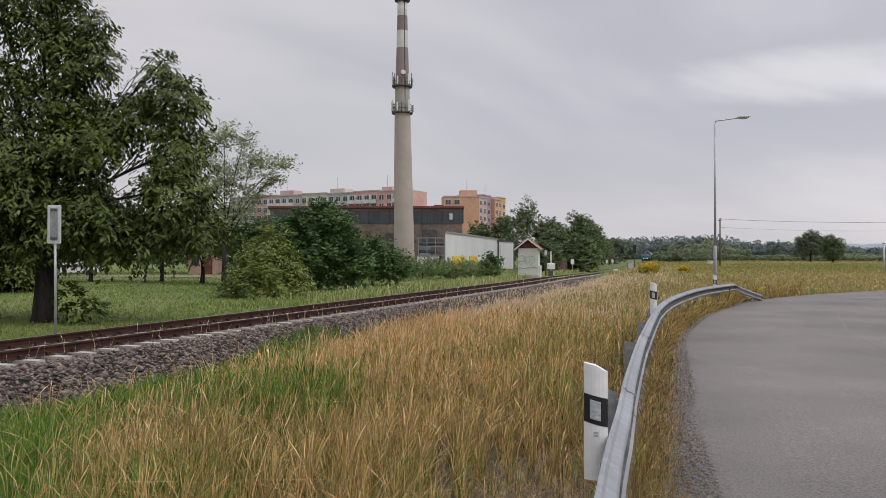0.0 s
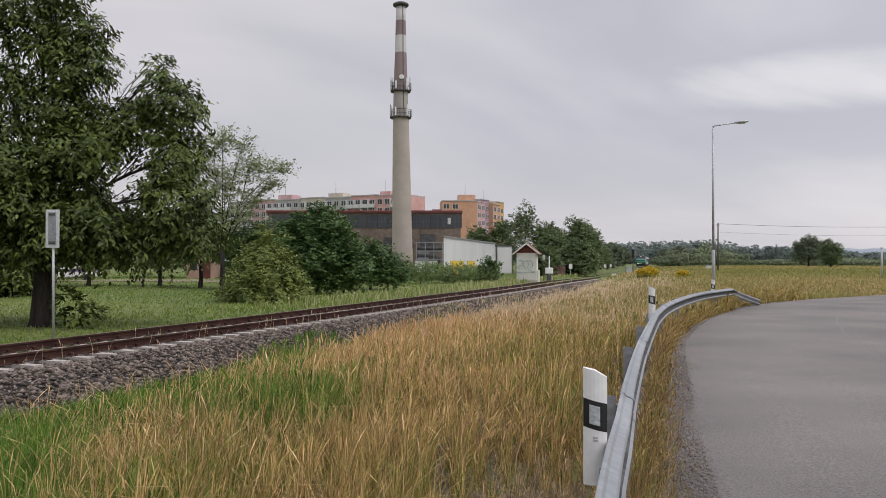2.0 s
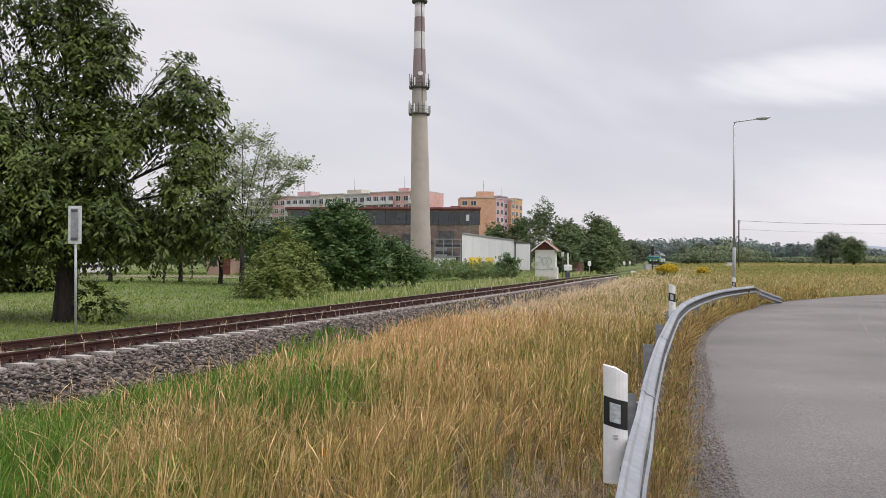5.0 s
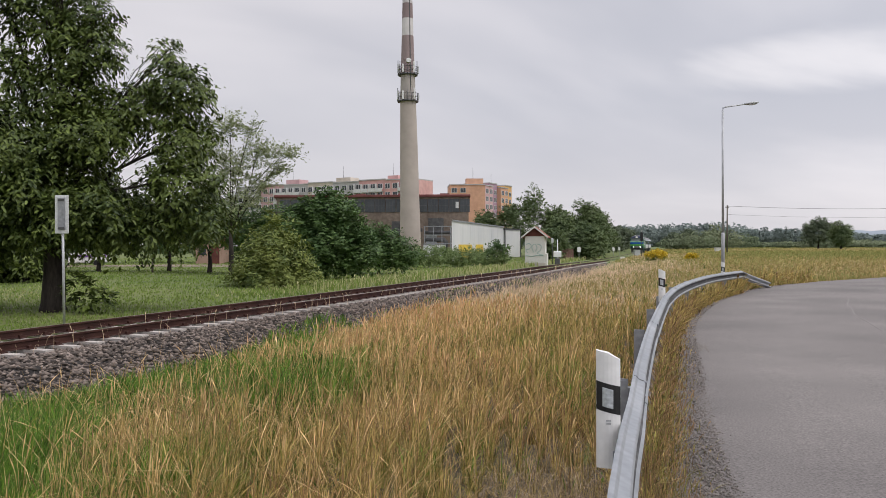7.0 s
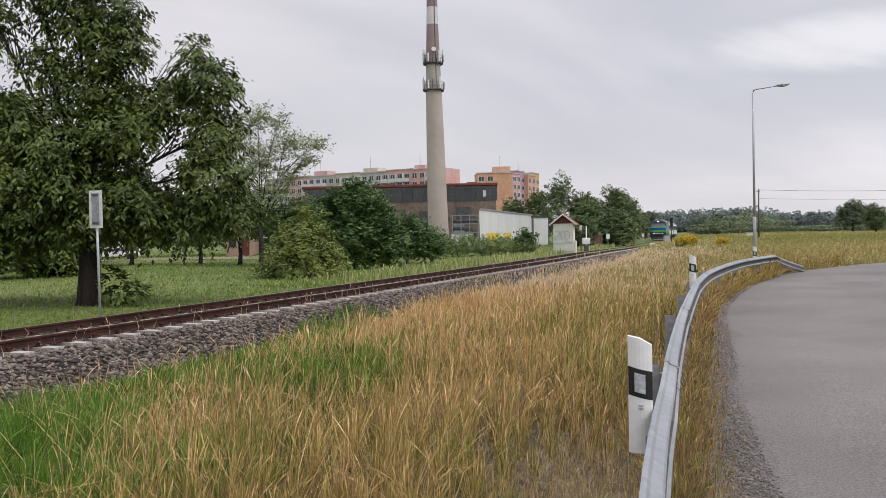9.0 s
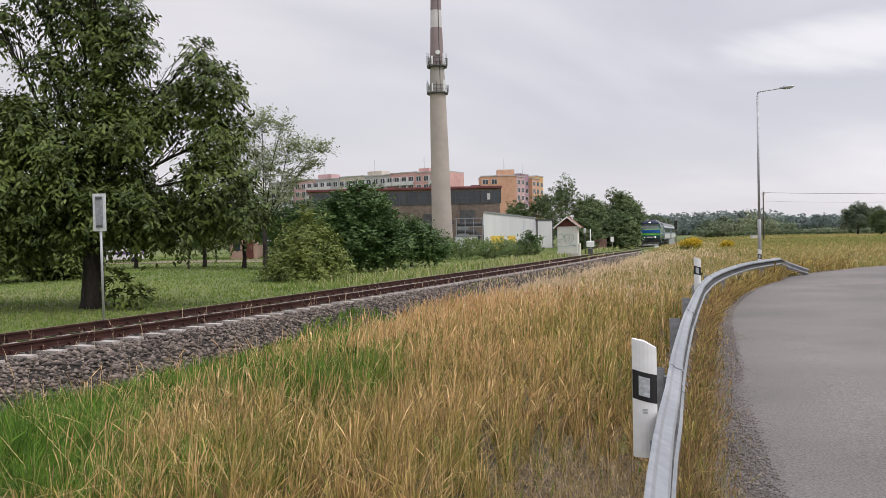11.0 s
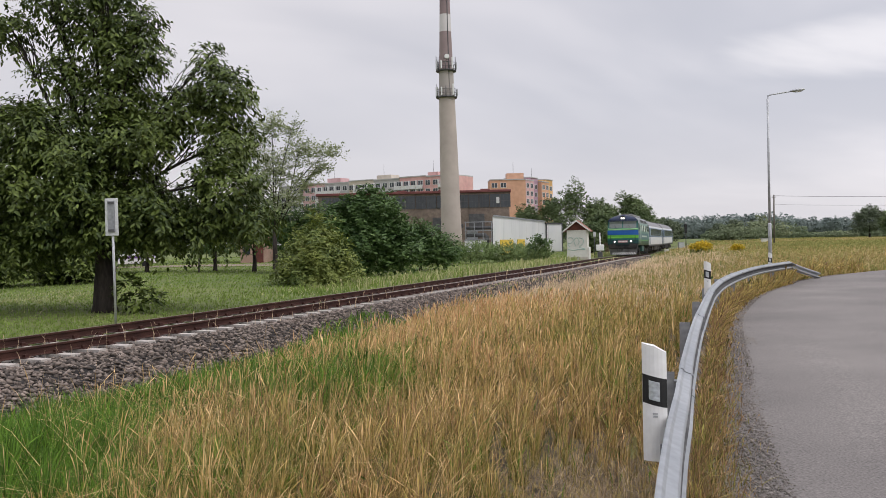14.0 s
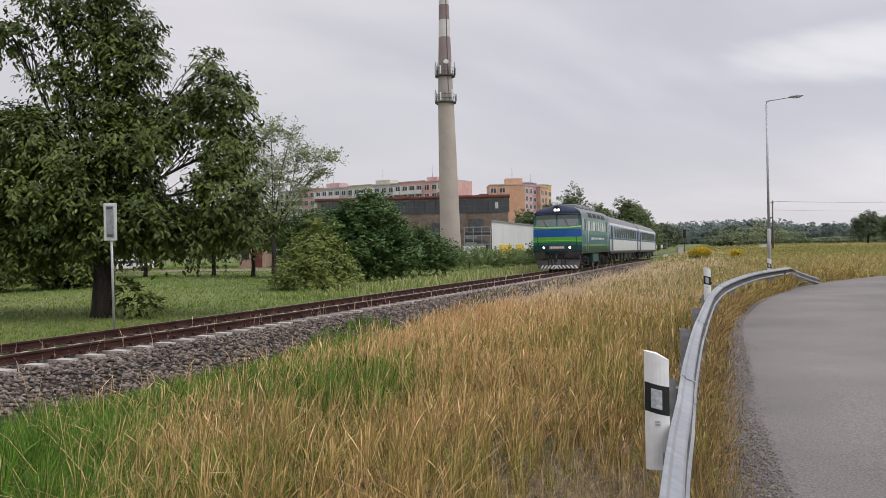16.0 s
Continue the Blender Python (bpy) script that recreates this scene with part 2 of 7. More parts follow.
M_ZINC = material("galvanised_steel", (0.26, 0.278, 0.30), (0.385, 0.40, 0.415), 1.5, 0.45, metal=0.5, fine=14, fine_amount=0.14, bump=0.0008)
# dark zinc that paints the shade inside the beam's groove
M_ZINCSHADE = material("shaded_zinc_groove", (0.05, 0.05, 0.052), (0.11, 0.11, 0.112), 3, 0.8, fine=12, fine_amount=0.3)
M_ZINCDARK = material("weathered_zinc_post", (0.26, 0.27, 0.29), (0.36, 0.37, 0.39), 3, 0.55, metal=0.4, fine=20, fine_amount=0.2)
M_WHITEPL = material("white_plastic", (0.74, 0.74, 0.74), (0.82, 0.82, 0.81), 4, 0.45, fine=25, fine_amount=0.06)
M_BLACK = material("black_film", (0.012, 0.012, 0.013), (0.022, 0.022, 0.022), 5, 0.5)
M_REFLECT = material("silver_reflector", (0.42, 0.45, 0.48), (0.52, 0.55, 0.57), 40, 0.3, metal=0.2)
M_LEAF = material("cherry_leaves", (0.011, 0.030, 0.006), (0.165, 0.215, 0.042), 0.5, 0.5, island=0.6, translucent=0.06, fine=3, fine_amount=0.2, spec=0.35)
M_LEAFGREY = material("greyish_leaves", (0.15, 0.19, 0.09), (0.44, 0.47, 0.27), 0.5, 0.65, island=0.6, translucent=0.45, fine=3, fine_amount=0.2)
M_LEAFDARK = material("dark_leaves", (0.03, 0.075, 0.022), (0.14, 0.225, 0.062), 0.6, 0.55, island=0.5, translucent=0.2, fine=3, fine_amount=0.2)
M_LEAFHEDGE = material("weedy_green_leaves", (0.09, 0.15, 0.05), (0.26, 0.33, 0.13), 0.6, 0.65, island=0.5, translucent=0.25, fine=3, fine_amount=0.2)
M_LEAFMID = material("trackside_leaves", (0.06, 0.10, 0.04), (0.19, 0.24, 0.095), 0.3, 0.7, island=0.4, translucent=0.25, fine=2, fine_amount=0.2)
M_LEAFYEL = material("yellowish_leaves", (0.035, 0.08, 0.018), (0.32, 0.36, 0.085), 1.2, 0.6, island=0.4, translucent=0.2, fine=3, fine_amount=0.2)
# far trees' leaves, greyed and paled to hold the haze in the colour
M_LEAFFAR = material("haze_paled_leaves", (0.10, 0.135, 0.085), (0.19, 0.22, 0.135), 0.05, 0.8, island=0.4, translucent=0.3, fine=0.5, fine_amount=0.2)
# ridge leaves lightened and blued: the haze is in the base colour
M_LEAFHAZE = material("far_woodland_hazed", (0.22, 0.265, 0.25), (0.28, 0.325, 0.30), 0.02, 1.0, island=0.1, spec=0.0, translucent=0.35, fine=0.3, fine_amount=0.1)
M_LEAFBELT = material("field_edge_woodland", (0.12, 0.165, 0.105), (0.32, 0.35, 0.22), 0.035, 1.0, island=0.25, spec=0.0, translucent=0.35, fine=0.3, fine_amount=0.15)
# hill colour carries the distance haze as pale blue-grey
M_HILL = material("haze_blue_hill", (0.25, 0.29, 0.34), (0.29, 0.33, 0.37), 0.004, 1.0, fine=0.02, fine_amount=0.08)
M_BARK = material("bark", (0.02, 0.016, 0.014), (0.055, 0.045, 0.038), 4, 0.95, bump=0.02, fine=20, fine_amount=0.4, stretch=(1, 1, 0.25))
M_GOLDEN = material("goldenrod_flower", (0.48, 0.34, 0.02), (0.70, 0.52, 0.05), 2, 0.8, island=0.6, translucent=0.2)

# ---------- mesh helpers ----------
SEED = np.random.default_rng(7)


def link(name, bm, mat, parent=None, label=""):
    me = bpy.data.meshes.new(name)
    bm.normal_update()
    bm.to_mesh(me)
    bm.free()
    ob = new(name, me)
    for m in (mat if isinstance(mat, (list, tuple)) else (mat,)):
        me.materials.append(m)
    if parent is not None:
        ob.parent = parent
    if label:
        tagged(ob, label)
    return ob


def part(name, bm, mat, parent, label=""):
    return link(name, bm, mat, parent, label)


def thing(name, m, label, category, group="", kind=""):
    ob = new(name)
    ob.matrix_basis = m
    ob.empty_display_size = 0.2
    return tagged(ob, label, category, group, kind)


def np_mesh(name, verts, faces, mat, parent=None, smooth=False):
    """verts (n,3); faces (m,k): one array, all of k corners."""
    me = bpy.data.meshes.new(name)
    f = np.asarray(faces, np.int32)
    me.vertices.add(len(verts))
    me.vertices.foreach_set("co", np.asarray(verts, np.float32).ravel())
    me.loops.add(f.size)
    me.loops.foreach_set("vertex_index", f.ravel())
    me.polygons.add(len(f))
    me.polygons.foreach_set("loop_start", np.arange(0, f.size, f.shape[1], dtype=np.int32))
    if smooth:
        me.polygons.foreach_set("use_smooth", np.ones(len(f), bool))
    me.update(calc_edges=True)
    me.materials.append(mat)
    ob = new(name, me)
    if parent is not None:
        ob.parent = parent
    return ob


def box(bm, x0, x1, y0, y1, z0, z1, bevel=0.0):
    r = bmesh.ops.create_cube(bm, size=1.0, matrix=Matrix.LocRotScale(((x0 + x1) / 2, (y0 + y1) / 2, (z0 + z1) / 2), None, (abs(x1 - x0), abs(y1 - y0), abs(z1 - z0))))
    if bevel:
        es = list({e for v in r["verts"] for e in v.link_edges})
        bmesh.ops.bevel(bm, geom=es, offset=bevel, segments=1, affect="EDGES")
    return bm


def boxed(*a, bevel=0.0):
    return box(bmesh.new(), *a, bevel=bevel)


def tube(bm, pts, radii, sides=8, cap=True):
    """A tapered tube along points."""
    rings = []
    pts = [Vector(p) for p in pts]
    for i, p in enumerate(pts):
        d = (pts[min(i + 1, len(pts) - 1)] - pts[max(i - 1, 0)]).normalized()
        a = d.cross(Vector((0, 0, 1)) if abs(d.z) < 0.9 else Vector((1, 0, 0))).normalized()
        b = d.cross(a)
        rings.append([bm.verts.new(p + (a * math.cos(t) + b * math.sin(t)) * radii[i]) for t in [2 * math.pi * k / sides for k in range(sides)]])
    for r0, r1 in zip(rings, rings[1:]):
        for k in range(sides):
            f = bm.faces.new((r0[k], r0[(k + 1) % sides], r1[(k + 1) % sides], r1[k]))
            f.smooth = True
    if cap:
        bm.faces.new(rings[0][::-1])
        bm.faces.new(rings[-1])
    return bm


def sweep(bm, profile, frames, closed=True, cap=True):
    """profile: (side, up) pairs; frames: (point, side vector) with z up."""
    rings = []
    for p, side in frames:
        p, side = Vector(p), Vector(side)
        rings.append([bm.verts.new(p + side * u + Vector((0, 0, v))) for u, v in profile])
    n = len(profile)
    for r0, r1 in zip(rings, rings[1:]):
        for k in range(n if closed else n - 1):
            bm.faces.new((r0[k], r0[(k + 1) % n], r1[(k + 1) % n], r1[k]))
    if cap and closed:
        bm.faces.new(rings[0][::-1])
        bm.faces.new(rings[-1])
    bmesh.ops.recalc_face_normals(bm, faces=bm.faces)
    return bm


def soft_noise(x, y, seed=0):
    """Smooth noise of the plan, about -1 to 1."""
    r = np.random.default_rng(seed)
    v = 0
    for k in range(7):
        a, f = r.uniform(0, 6.28), r.uniform(0.6, 1.6)
        v = v + np.sin((x * math.cos(a) + y * math.sin(a)) * f + r.uniform(0, 6.28))
    return v / 3.2


def step(a, b, v):
    t = np.clip((v - a) / (b - a), 0, 1)
    return t * t * (3 - 2 * t)


# ---------- plan: track, guard rail, road ----------
YS = np.arange(-60, 420, 0.5)
SLOPE = 0.345 + (0.284 - 0.345) * step(42, 62, YS)
XC = np.concatenate([[0], np.cumsum((SLOPE[1:] + SLOPE[:-1]) / 2 * 0.5)])
XC += 4.15 - np.interp(50, YS, XC)


def track_x(y):
    return np.interp(y, YS, XC)


def track_z(y):
    """Height of the rail heads."""
    return 0.05 - 0.38 * step(52, 112, np.asarray(y, float))


def track_frame(y):
    s = float(np.interp(y, YS, SLOPE))
    d = Vector((s, 1, 0)).normalized()
    return Vector((float(track_x(y)), float(y), float(track_z(y)))), Vector((d.y, -d.x, 0)), d


def track_u(x, y):
    """Distance to the right of the track's middle."""
    return (x - track_x(y)) * 0.95


GUARD = [(-1.9, -8), (-0.75, -2.5), (-0.17, 0), (0.335, 2.05), (0.572, 3.04), (0.803, 3.95), (1.022, 4.75), (1.243, 5.6), (1.632, 7.03), (2.14, 8.85), (2.72, 10.84), (3.45, 13.28), (4.03, 15.13), (5.07, 18.08), (6.44, 21.35), (8.01, 24.58), (9.95, 27.74)]
EDGE = [(-2.2, -12), (-0.2, -4), (0.75, 0), (1.42, 2.9), (2.0, 5.56), (2.33, 6.95), (2.70, 8.33), (3.31, 10.55), (4.34, 14.2), (5.34, 17.4), (6.51, 20.45), (7.83, 23.4), (9.34, 26.4), (11.6, 30.2), (14.64, 33.97), (18.39, 37.5), (22.49, 40.6), (30, 45), (42, 50), (70, 58)]


def dense(pts, d=0.5):
    out = []
    n = len(pts)
    for i in range(n - 1):
        p0, p1, p2, p3 = (Vector(pts[max(i - 1, 0)]), Vector(pts[i]), Vector(pts[i + 1]), Vector(pts[min(i + 2, n - 1)]))
        k = max(2, int((p2 - p1).length / d))
        for j in range(k):
            t = j / k
            out.append(0.5 * (2 * p1 + (p2 - p0) * t + (2 * p0 - 5 * p1 + 4 * p2 - p3) * t * t + (3 * p1 - p0 - 3 * p2 + p3) * t ** 3))
    out.append(Vector(pts[-1]))
    return out


GUARD_LINE, EDGE_LINE = dense(GUARD, 0.4), dense(EDGE, 0.5)
G_XY, E_XY = np.array([tuple(p) for p in GUARD_LINE]), np.array([tuple(p) for p in EDGE_LINE])


def guard_x(y):
    return np.interp(y, G_XY[:, 1], G_XY[:, 0])


def edge_x(y):
    return np.interp(y, E_XY[:, 1], E_XY[:, 0])


def ground_z(x, y):
    x, y = np.asarray(x, float), np.asarray(y, float)
    u = track_u(x, y)
    near = 1 - step(60, 120, y)
    right = -0.62 + 0.5 * step(3.0, 8.5, u)
    right = right * near + (-0.35 + 0.35 * step(6, 30, u)) * (1 - near)
    left = -0.14 + 0.10 * step(-4, -12, u)
    left = left * near + (-0.42 + 0.3 * step(-6, -30, u)) * (1 - near)
    z = np.where(u > 0, right, left)
    # under the road and its shoulder
    over = np.clip((x - guard_x(y) + 0.4) / 0.5, 0, 1) * (1 - step(28, 34, y)) + np.clip((x - edge_x(y) + 0.6) / 0.5, 0, 1) * step(28, 34, y)
    over = over * (y < 70)
    z = z * (1 - over) + (-0.06) * over
    # gentle unevenness away from road and track
    far = step(2.6, 8, np.abs(u)) * (1 - over)
    z = z + far * 0.06 * soft_noise(x * 0.35, y * 0.35, 3)
    return z

# ---------- ground, track, road ----------


def axis(lo, hi, fine0, fine1, d, grow):
    v = list(np.arange(fine0, fine1 + d, d))
    a, s = fine0, d
    while a > lo:
        s *= grow
        a -= s
        v.insert(0, a)
    a, s = fine1 + d, d
    while a < hi:
        s *= grow
        a += s
        v.append(a)
    return np.array(v)


def build_ground():
    gx, gy = axis(-2600, 2600, -40, 40, 0.5, 1.25), axis(-400, 4200, -10, 120, 0.5, 1.25)
    X, Y = np.meshgrid(gx, gy)
    Z = ground_z(X, Y)
    n, m = X.shape
    i = np.arange(n * m).reshape(n, m)
    f = np.stack([i[:-1, :-1], i[:-1, 1:], i[1:, 1:], i[1:, :-1]], -1).reshape(-1, 4)
    ob = np_mesh("ground", np.stack([X, Y, Z], -1).reshape(-1, 3), f, M_GROUND, smooth=True)
    tagged(ob, "green and straw-coloured meadow ground reaching to the horizon", "ground", kind="structure")


def build_path():
    """Bare sandy track along the back of the meadow."""
    bm = bmesh.new()
    rows = []
    for k in range(40):
        x = -46 + k
        y = 70 + 1.2 * math.sin(k * 0.3)
        rows.append([bm.verts.new((x, y + d + 0.3 * math.sin(k * 1.7 + d), float(ground_z(x, y + d)) + 0.03)) for d in (-4.0, -2, 0, 2, 4.0)])
    for a, b in zip(rows, rows[1:]):
        for k in range(4):
            bm.faces.new((a[k], b[k], b[k + 1], a[k + 1]))
    bmesh.ops.recalc_face_normals(bm, faces=bm.faces)
    tagged(link("path", bm, M_PATH), "bare sandy brown track at the back of the meadow", "path", kind="structure")


def build_road():
    fr = []
    line = EDGE_LINE
    for i, p in enumerate(line):
        d = (line[min(i + 1, len(line) - 1)] - line[max(i - 1, 0)]).normalized()
        fr.append(((p.x, p.y, 0), (d.y, -d.x, 0)))
    bm = bmesh.new()
    rows = []
    for i, (p, s) in enumerate(fr):
        p, s = Vector(p), Vector(s)
        wob = 0.025 * math.sin(i * 1.1) + 0.05 * math.sin(i * 0.43 + 1)
        rows.append([bm.verts.new(p + s * (u + (wob if u < 0.3 else 0)) + Vector((0, 0, z))) for u, z in ((-0.30, -0.035), (0.0, -0.007), (0.30, 0.0), (3.2, 0.05), (6.6, 0.0), (6.64, -0.08))])
    for a, b in zip(rows, rows[1:]):
        for k in range(5):
            bm.faces.new((a[k], a[k + 1], b[k + 1], b[k]))
    bmesh.ops.recalc_face_normals(bm, faces=bm.faces)
    road = tagged(link("road", bm, M_ASPHALT), "worn grey asphalt road bending away beside the rail", "road", kind="structure")
    # sealed crack
    bm = bmesh.new()
    pts = [(7.3, 12.6), (7.66, 13.95), (8.25, 15.8), (8.86, 17.6), (10.0, 20.3), (11.6, 23.7)]
    L = dense(pts, 0.3)
    fr2 = []
    for i, p in enumerate(L):
        d = (L[min(i + 1, len(L) - 1)] - L[max(i - 1, 0)]).normalized()
        fr2.append(((p.x + 0.03 * math.sin(i * 0.6), p.y, 0.047), (d.y, -d.x, 0)))
    sweep(bm, [(-0.011, -0.02), (-0.011, 0.005), (0.011, 0.005), (0.011, -0.02)], fr2)
    part("sealed_crack", bm, M_SEAL, road, "pale sealed crack in the asphalt")
    # gravel shoulder
    bm = bmesh.new()
    rows = []
    for y in np.arange(-8, 34, 0.35):
        x0 = float(guard_x(y)) - 0.12 if y < 27.7 else float(edge_x(y)) - 1.0
        x1 = float(edge_x(y)) + 0.18
        x0 = min(x0, x1 - 0.4)
        rows.append([bm.verts.new((x0 + (x1 - x0) * t + 0.02 * math.sin(y * 2 + t * 3), y, z + 0.006 * math.sin(y * 1.3 + t * 4))) for t, z in ((0, -0.14), (0.06, -0.055), (0.35, -0.04), (0.7, -0.02), (0.93, -0.010), (1.0, -0.016))])
    for a, b in zip(rows, rows[1:]):
        for k in range(5):
            f = bm.faces.new((a[k], a[k + 1], b[k + 1], b[k]))
            f.smooth = True
    bmesh.ops.recalc_face_normals(bm, faces=bm.faces)
    tagged(link("road_shoulder", bm, M_GRAVEL), "grey-brown gravel shoulder under the guard rail", "shoulder", kind="structure")


def build_gravel():
    r = np.random.default_rng(12)
    n = 34000
    y = 2.2 * (34 / 2.2) ** r.random(n)
    gx, ex = np.where(y < 27.7, guard_x(y), edge_x(y) - 0.8), edge_x(y)
    t = np.clip(r.normal(0.72, 0.32, n), 0.0, 1.6)
    x = gx + t * (ex - gx)
    keep = r.random(n) < np.where(t > 0.93, 0.3 * np.exp(-np.abs(t - 0.93) * 25.0), 1)
    x, y, t = x[keep], y[keep], t[keep]
    n = len(x)
    # the bare patch on the field side of the rail
    m = 5000
    bx, by = r.normal(0.6, 0.45, m), r.normal(5.6, 0.9, m)
    ok = bx < guard_x(by) - 0.05
    bx, by = bx[ok], by[ok]
    z = np.concatenate([np.interp(t, [0, 0.1, 0.35, 0.7, 0.95, 1.33, 1.6], [-0.1, -0.052, -0.038, -0.018, -0.008, 0.001, 0.005]), ground_z(bx, by)])
    x, y = np.concatenate([x, bx]), np.concatenate([y, by])
    n = len(x)
    size = r.gamma(2.0, 0.0024, n) + 0.002 + 0.0003 * y
    base = np.array([(1, 0, 0), (-1, 0, 0), (0, 1, 0), (0, -1, 0), (0, 0, 1), (0, 0, -1)], float)
    tri = np.array([(0, 2, 4), (2, 1, 4), (1, 3, 4), (3, 0, 4), (2, 0, 5), (1, 2, 5), (3, 1, 5), (0, 3, 5)])
    v = base[None] * r.uniform(0.6, 1.25, (n, 6, 1)) + r.uniform(-0.35, 0.35, (n, 6, 3))
    v[..., 2] *= 0.7
    v = v * size[:, None, None] + np.stack([x, y, z], -1)[:, None]
    f = (tri[None] + (np.arange(n) * 6)[:, None, None]).reshape(-1, 3)
    tagged(np_mesh("loose_gravel", v.reshape(-1, 3), f, M_GRIT), "loose grey gravel strewn over the road's edge", "gravel", kind="stuff")


def build_soil():
    ys = np.arange(1.0, 60, 0.5)
    ts = np.linspace(0, 1, 26)
    v = []
    for y in ys:
        x0, x1 = float(track_x(y)) + 2.4, (float(guard_x(y)) - 0.05 if y < 27.7 else float(edge_x(y)) - 0.6)
        x1 = max(x1, x0 + 0.5)
        xs = x0 + (x1 - x0) * ts
        zz = ground_z(xs, np.full(26, y)) + 0.012
        v += list(zip(xs, [y] * 26, zz))
    i = np.arange(len(ys) * 26).reshape(len(ys), 26)
    f = np.stack([i[:-1, :-1], i[:-1, 1:], i[1:, 1:], i[1:, :-1]], -1).reshape(-1, 4)
    tagged(np_mesh("verge", np.array(v), f, M_SOIL, smooth=True), "brown soil of the grassy verge under the tall grass", "verge", kind="structure")


M_SEAL = material("pale_seal", (0.195, 0.178, 0.168), (0.24, 0.22, 0.21), 5, 0.8)


def build_track():
    track = thing("railway_track", Matrix.Identity(4), "single railway track with rusty rails on concrete sleepers", "railway track", kind="structure")
    ys = list(np.arange(-30, 110, 1.0)) + list(np.arange(110, 400, 5.0))
    frames = [track_frame(y)[:2] for y in ys]
    # ballast bed, its near-black colour stands in for shade between the stones
    bm = bmesh.new()
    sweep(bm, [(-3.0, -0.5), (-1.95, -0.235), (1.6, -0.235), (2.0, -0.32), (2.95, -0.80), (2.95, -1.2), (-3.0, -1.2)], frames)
    part("ballast_bed_shaded", bm, M_BED, track)
    prof = [(-0.062, -0.158), (0.062, -0.158), (0.062, -0.148), (0.012, -0.13), (0.009, -0.045), (0.036, -0.034), (0.036, -0.006), (0.028, 0.0), (-0.028, 0.0), (-0.036, -0.006), (-0.036, -0.034), (-0.009, -0.045), (-0.012, -0.13), (-0.062, -0.148)]
    for side in (-0.753, 0.753):
        bm = bmesh.new()
        sweep(bm, [(u + side, v) for u, v in prof], frames)
        rail = part("rail", bm, M_RUST, track, "rust-brown steel rail with a worn head")
        bm = bmesh.new()
        sweep(bm, [(side - 0.024, 0.0), (side - 0.024, 0.003), (side + 0.024, 0.003), (side + 0.024, 0.0)], frames)
        part("rail_head", bm, M_RAILTOP, rail)
    # sleepers
    bm = bmesh.new()
    prof = [(-1.3, -0.165), (-0.55, -0.165), (-0.35, -0.195), (0.35, -0.195), (0.55, -0.165), (1.3, -0.165), (1.3, -0.36), (-1.3, -0.36)]
    a = [bm.verts.new((u * (1.0), -0.10, v)) for u, v in prof]
    b = [bm.verts.new((u * (1.0), 0.10, v)) for u, v in prof]
    bm.faces.new(a[::-1])
    bm.faces.new(b)
    for k in range(8):
        bm.faces.new((a[k], a[(k + 1) % 8], b[(k + 1) % 8], b[k]))
    bmesh.ops.recalc_face_normals(bm, faces=bm.faces)
    me = bpy.data.meshes.new("sleeper")
    bm.to_mesh(me)
    bm.free()
    me.materials.append(M_SLEEPER)
    bm = bmesh.new()
    for s in (-1, 1):
        box(bm, s * 0.753 - 0.18, s * 0.753 + 0.18, -0.08, 0.08, -0.168, -0.15)
        for t in (-1, 1):
            box(bm, s * 0.753 + t * 0.10 - 0.03, s * 0.753 + t * 0.10 + 0.03, -0.045, 0.045, -0.152, -0.10)
    mf = bpy.data.meshes.new("fastening")
    bm.to_mesh(mf)
    bm.free()
    mf.materials.append(M_RUST)
    y = 4.0
    for k in range(190):
        p, s, d = track_frame(y)
        m = Matrix.Translation(p) @ Matrix.Rotation(math.atan2(s.y, s.x), 4, "Z")
        o = new("sleeper", me)
        o.parent, o.matrix_basis = track, m
        if y < 70:
            q = new("fastening", mf)
            q.parent = o
        y += 0.6 * 0.95
    bm = bmesh.new()
    while y < 330:
        p, s, d = track_frame(y)
        m = Matrix.Translation(p) @ Matrix.Rotation(math.atan2(s.y, s.x), 4, "Z")
        bmesh.ops.create_cube(bm, size=1.0, matrix=m @ Matrix.LocRotScale((0, 0, -0.25), None, (2.6, 0.24, 0.2)))
        y += 1.2
    tagged(part("far_sleepers", bm, M_SLEEPER, track), kind="stuff")
    # loose stones
    n = 44000
    r = np.random.default_rng(11)
    y = 9.0 * (90 / 9.0) ** r.random(n)
    y[: n // 5] = r.uniform(8, 30, n // 5)
    u = np.where(r.random(n) < 0.8, r.uniform(0.95, 3.0, n), r.uniform(-2.2, 0.95, n))
    sl = np.interp(y, YS, SLOPE)
    nx, ny = 1 / np.sqrt(1 + sl ** 2), -sl / np.sqrt(1 + sl ** 2)
    prof_u, prof_z = [-3.0, -1.95, 1.6, 2.0, 2.95], [-0.5, -0.225, -0.225, -0.33, -0.80]
    z = track_z(y) + np.interp(u, prof_u, prof_z) + r.uniform(-0.035, 0.03, n)
    ctr = np.stack([track_x(y) + u * nx, y + u * ny, z], -1)
    size = r.uniform(0.03, 0.072, n) * (1 + np.clip(y - 20, 0, 60) * 0.010)
    size *= np.where(np.abs(u) < 1.34, 0.6, 1.0)
    base = np.array([(1, 0, 0), (-1, 0, 0), (0, 1, 0), (0, -1, 0), (0, 0, 1), (0, 0, -1)], float)
    tri = np.array([(0, 2, 4), (2, 1, 4), (1, 3, 4), (3, 0, 4), (2, 0, 5), (1, 2, 5), (3, 1, 5), (0, 3, 5)])
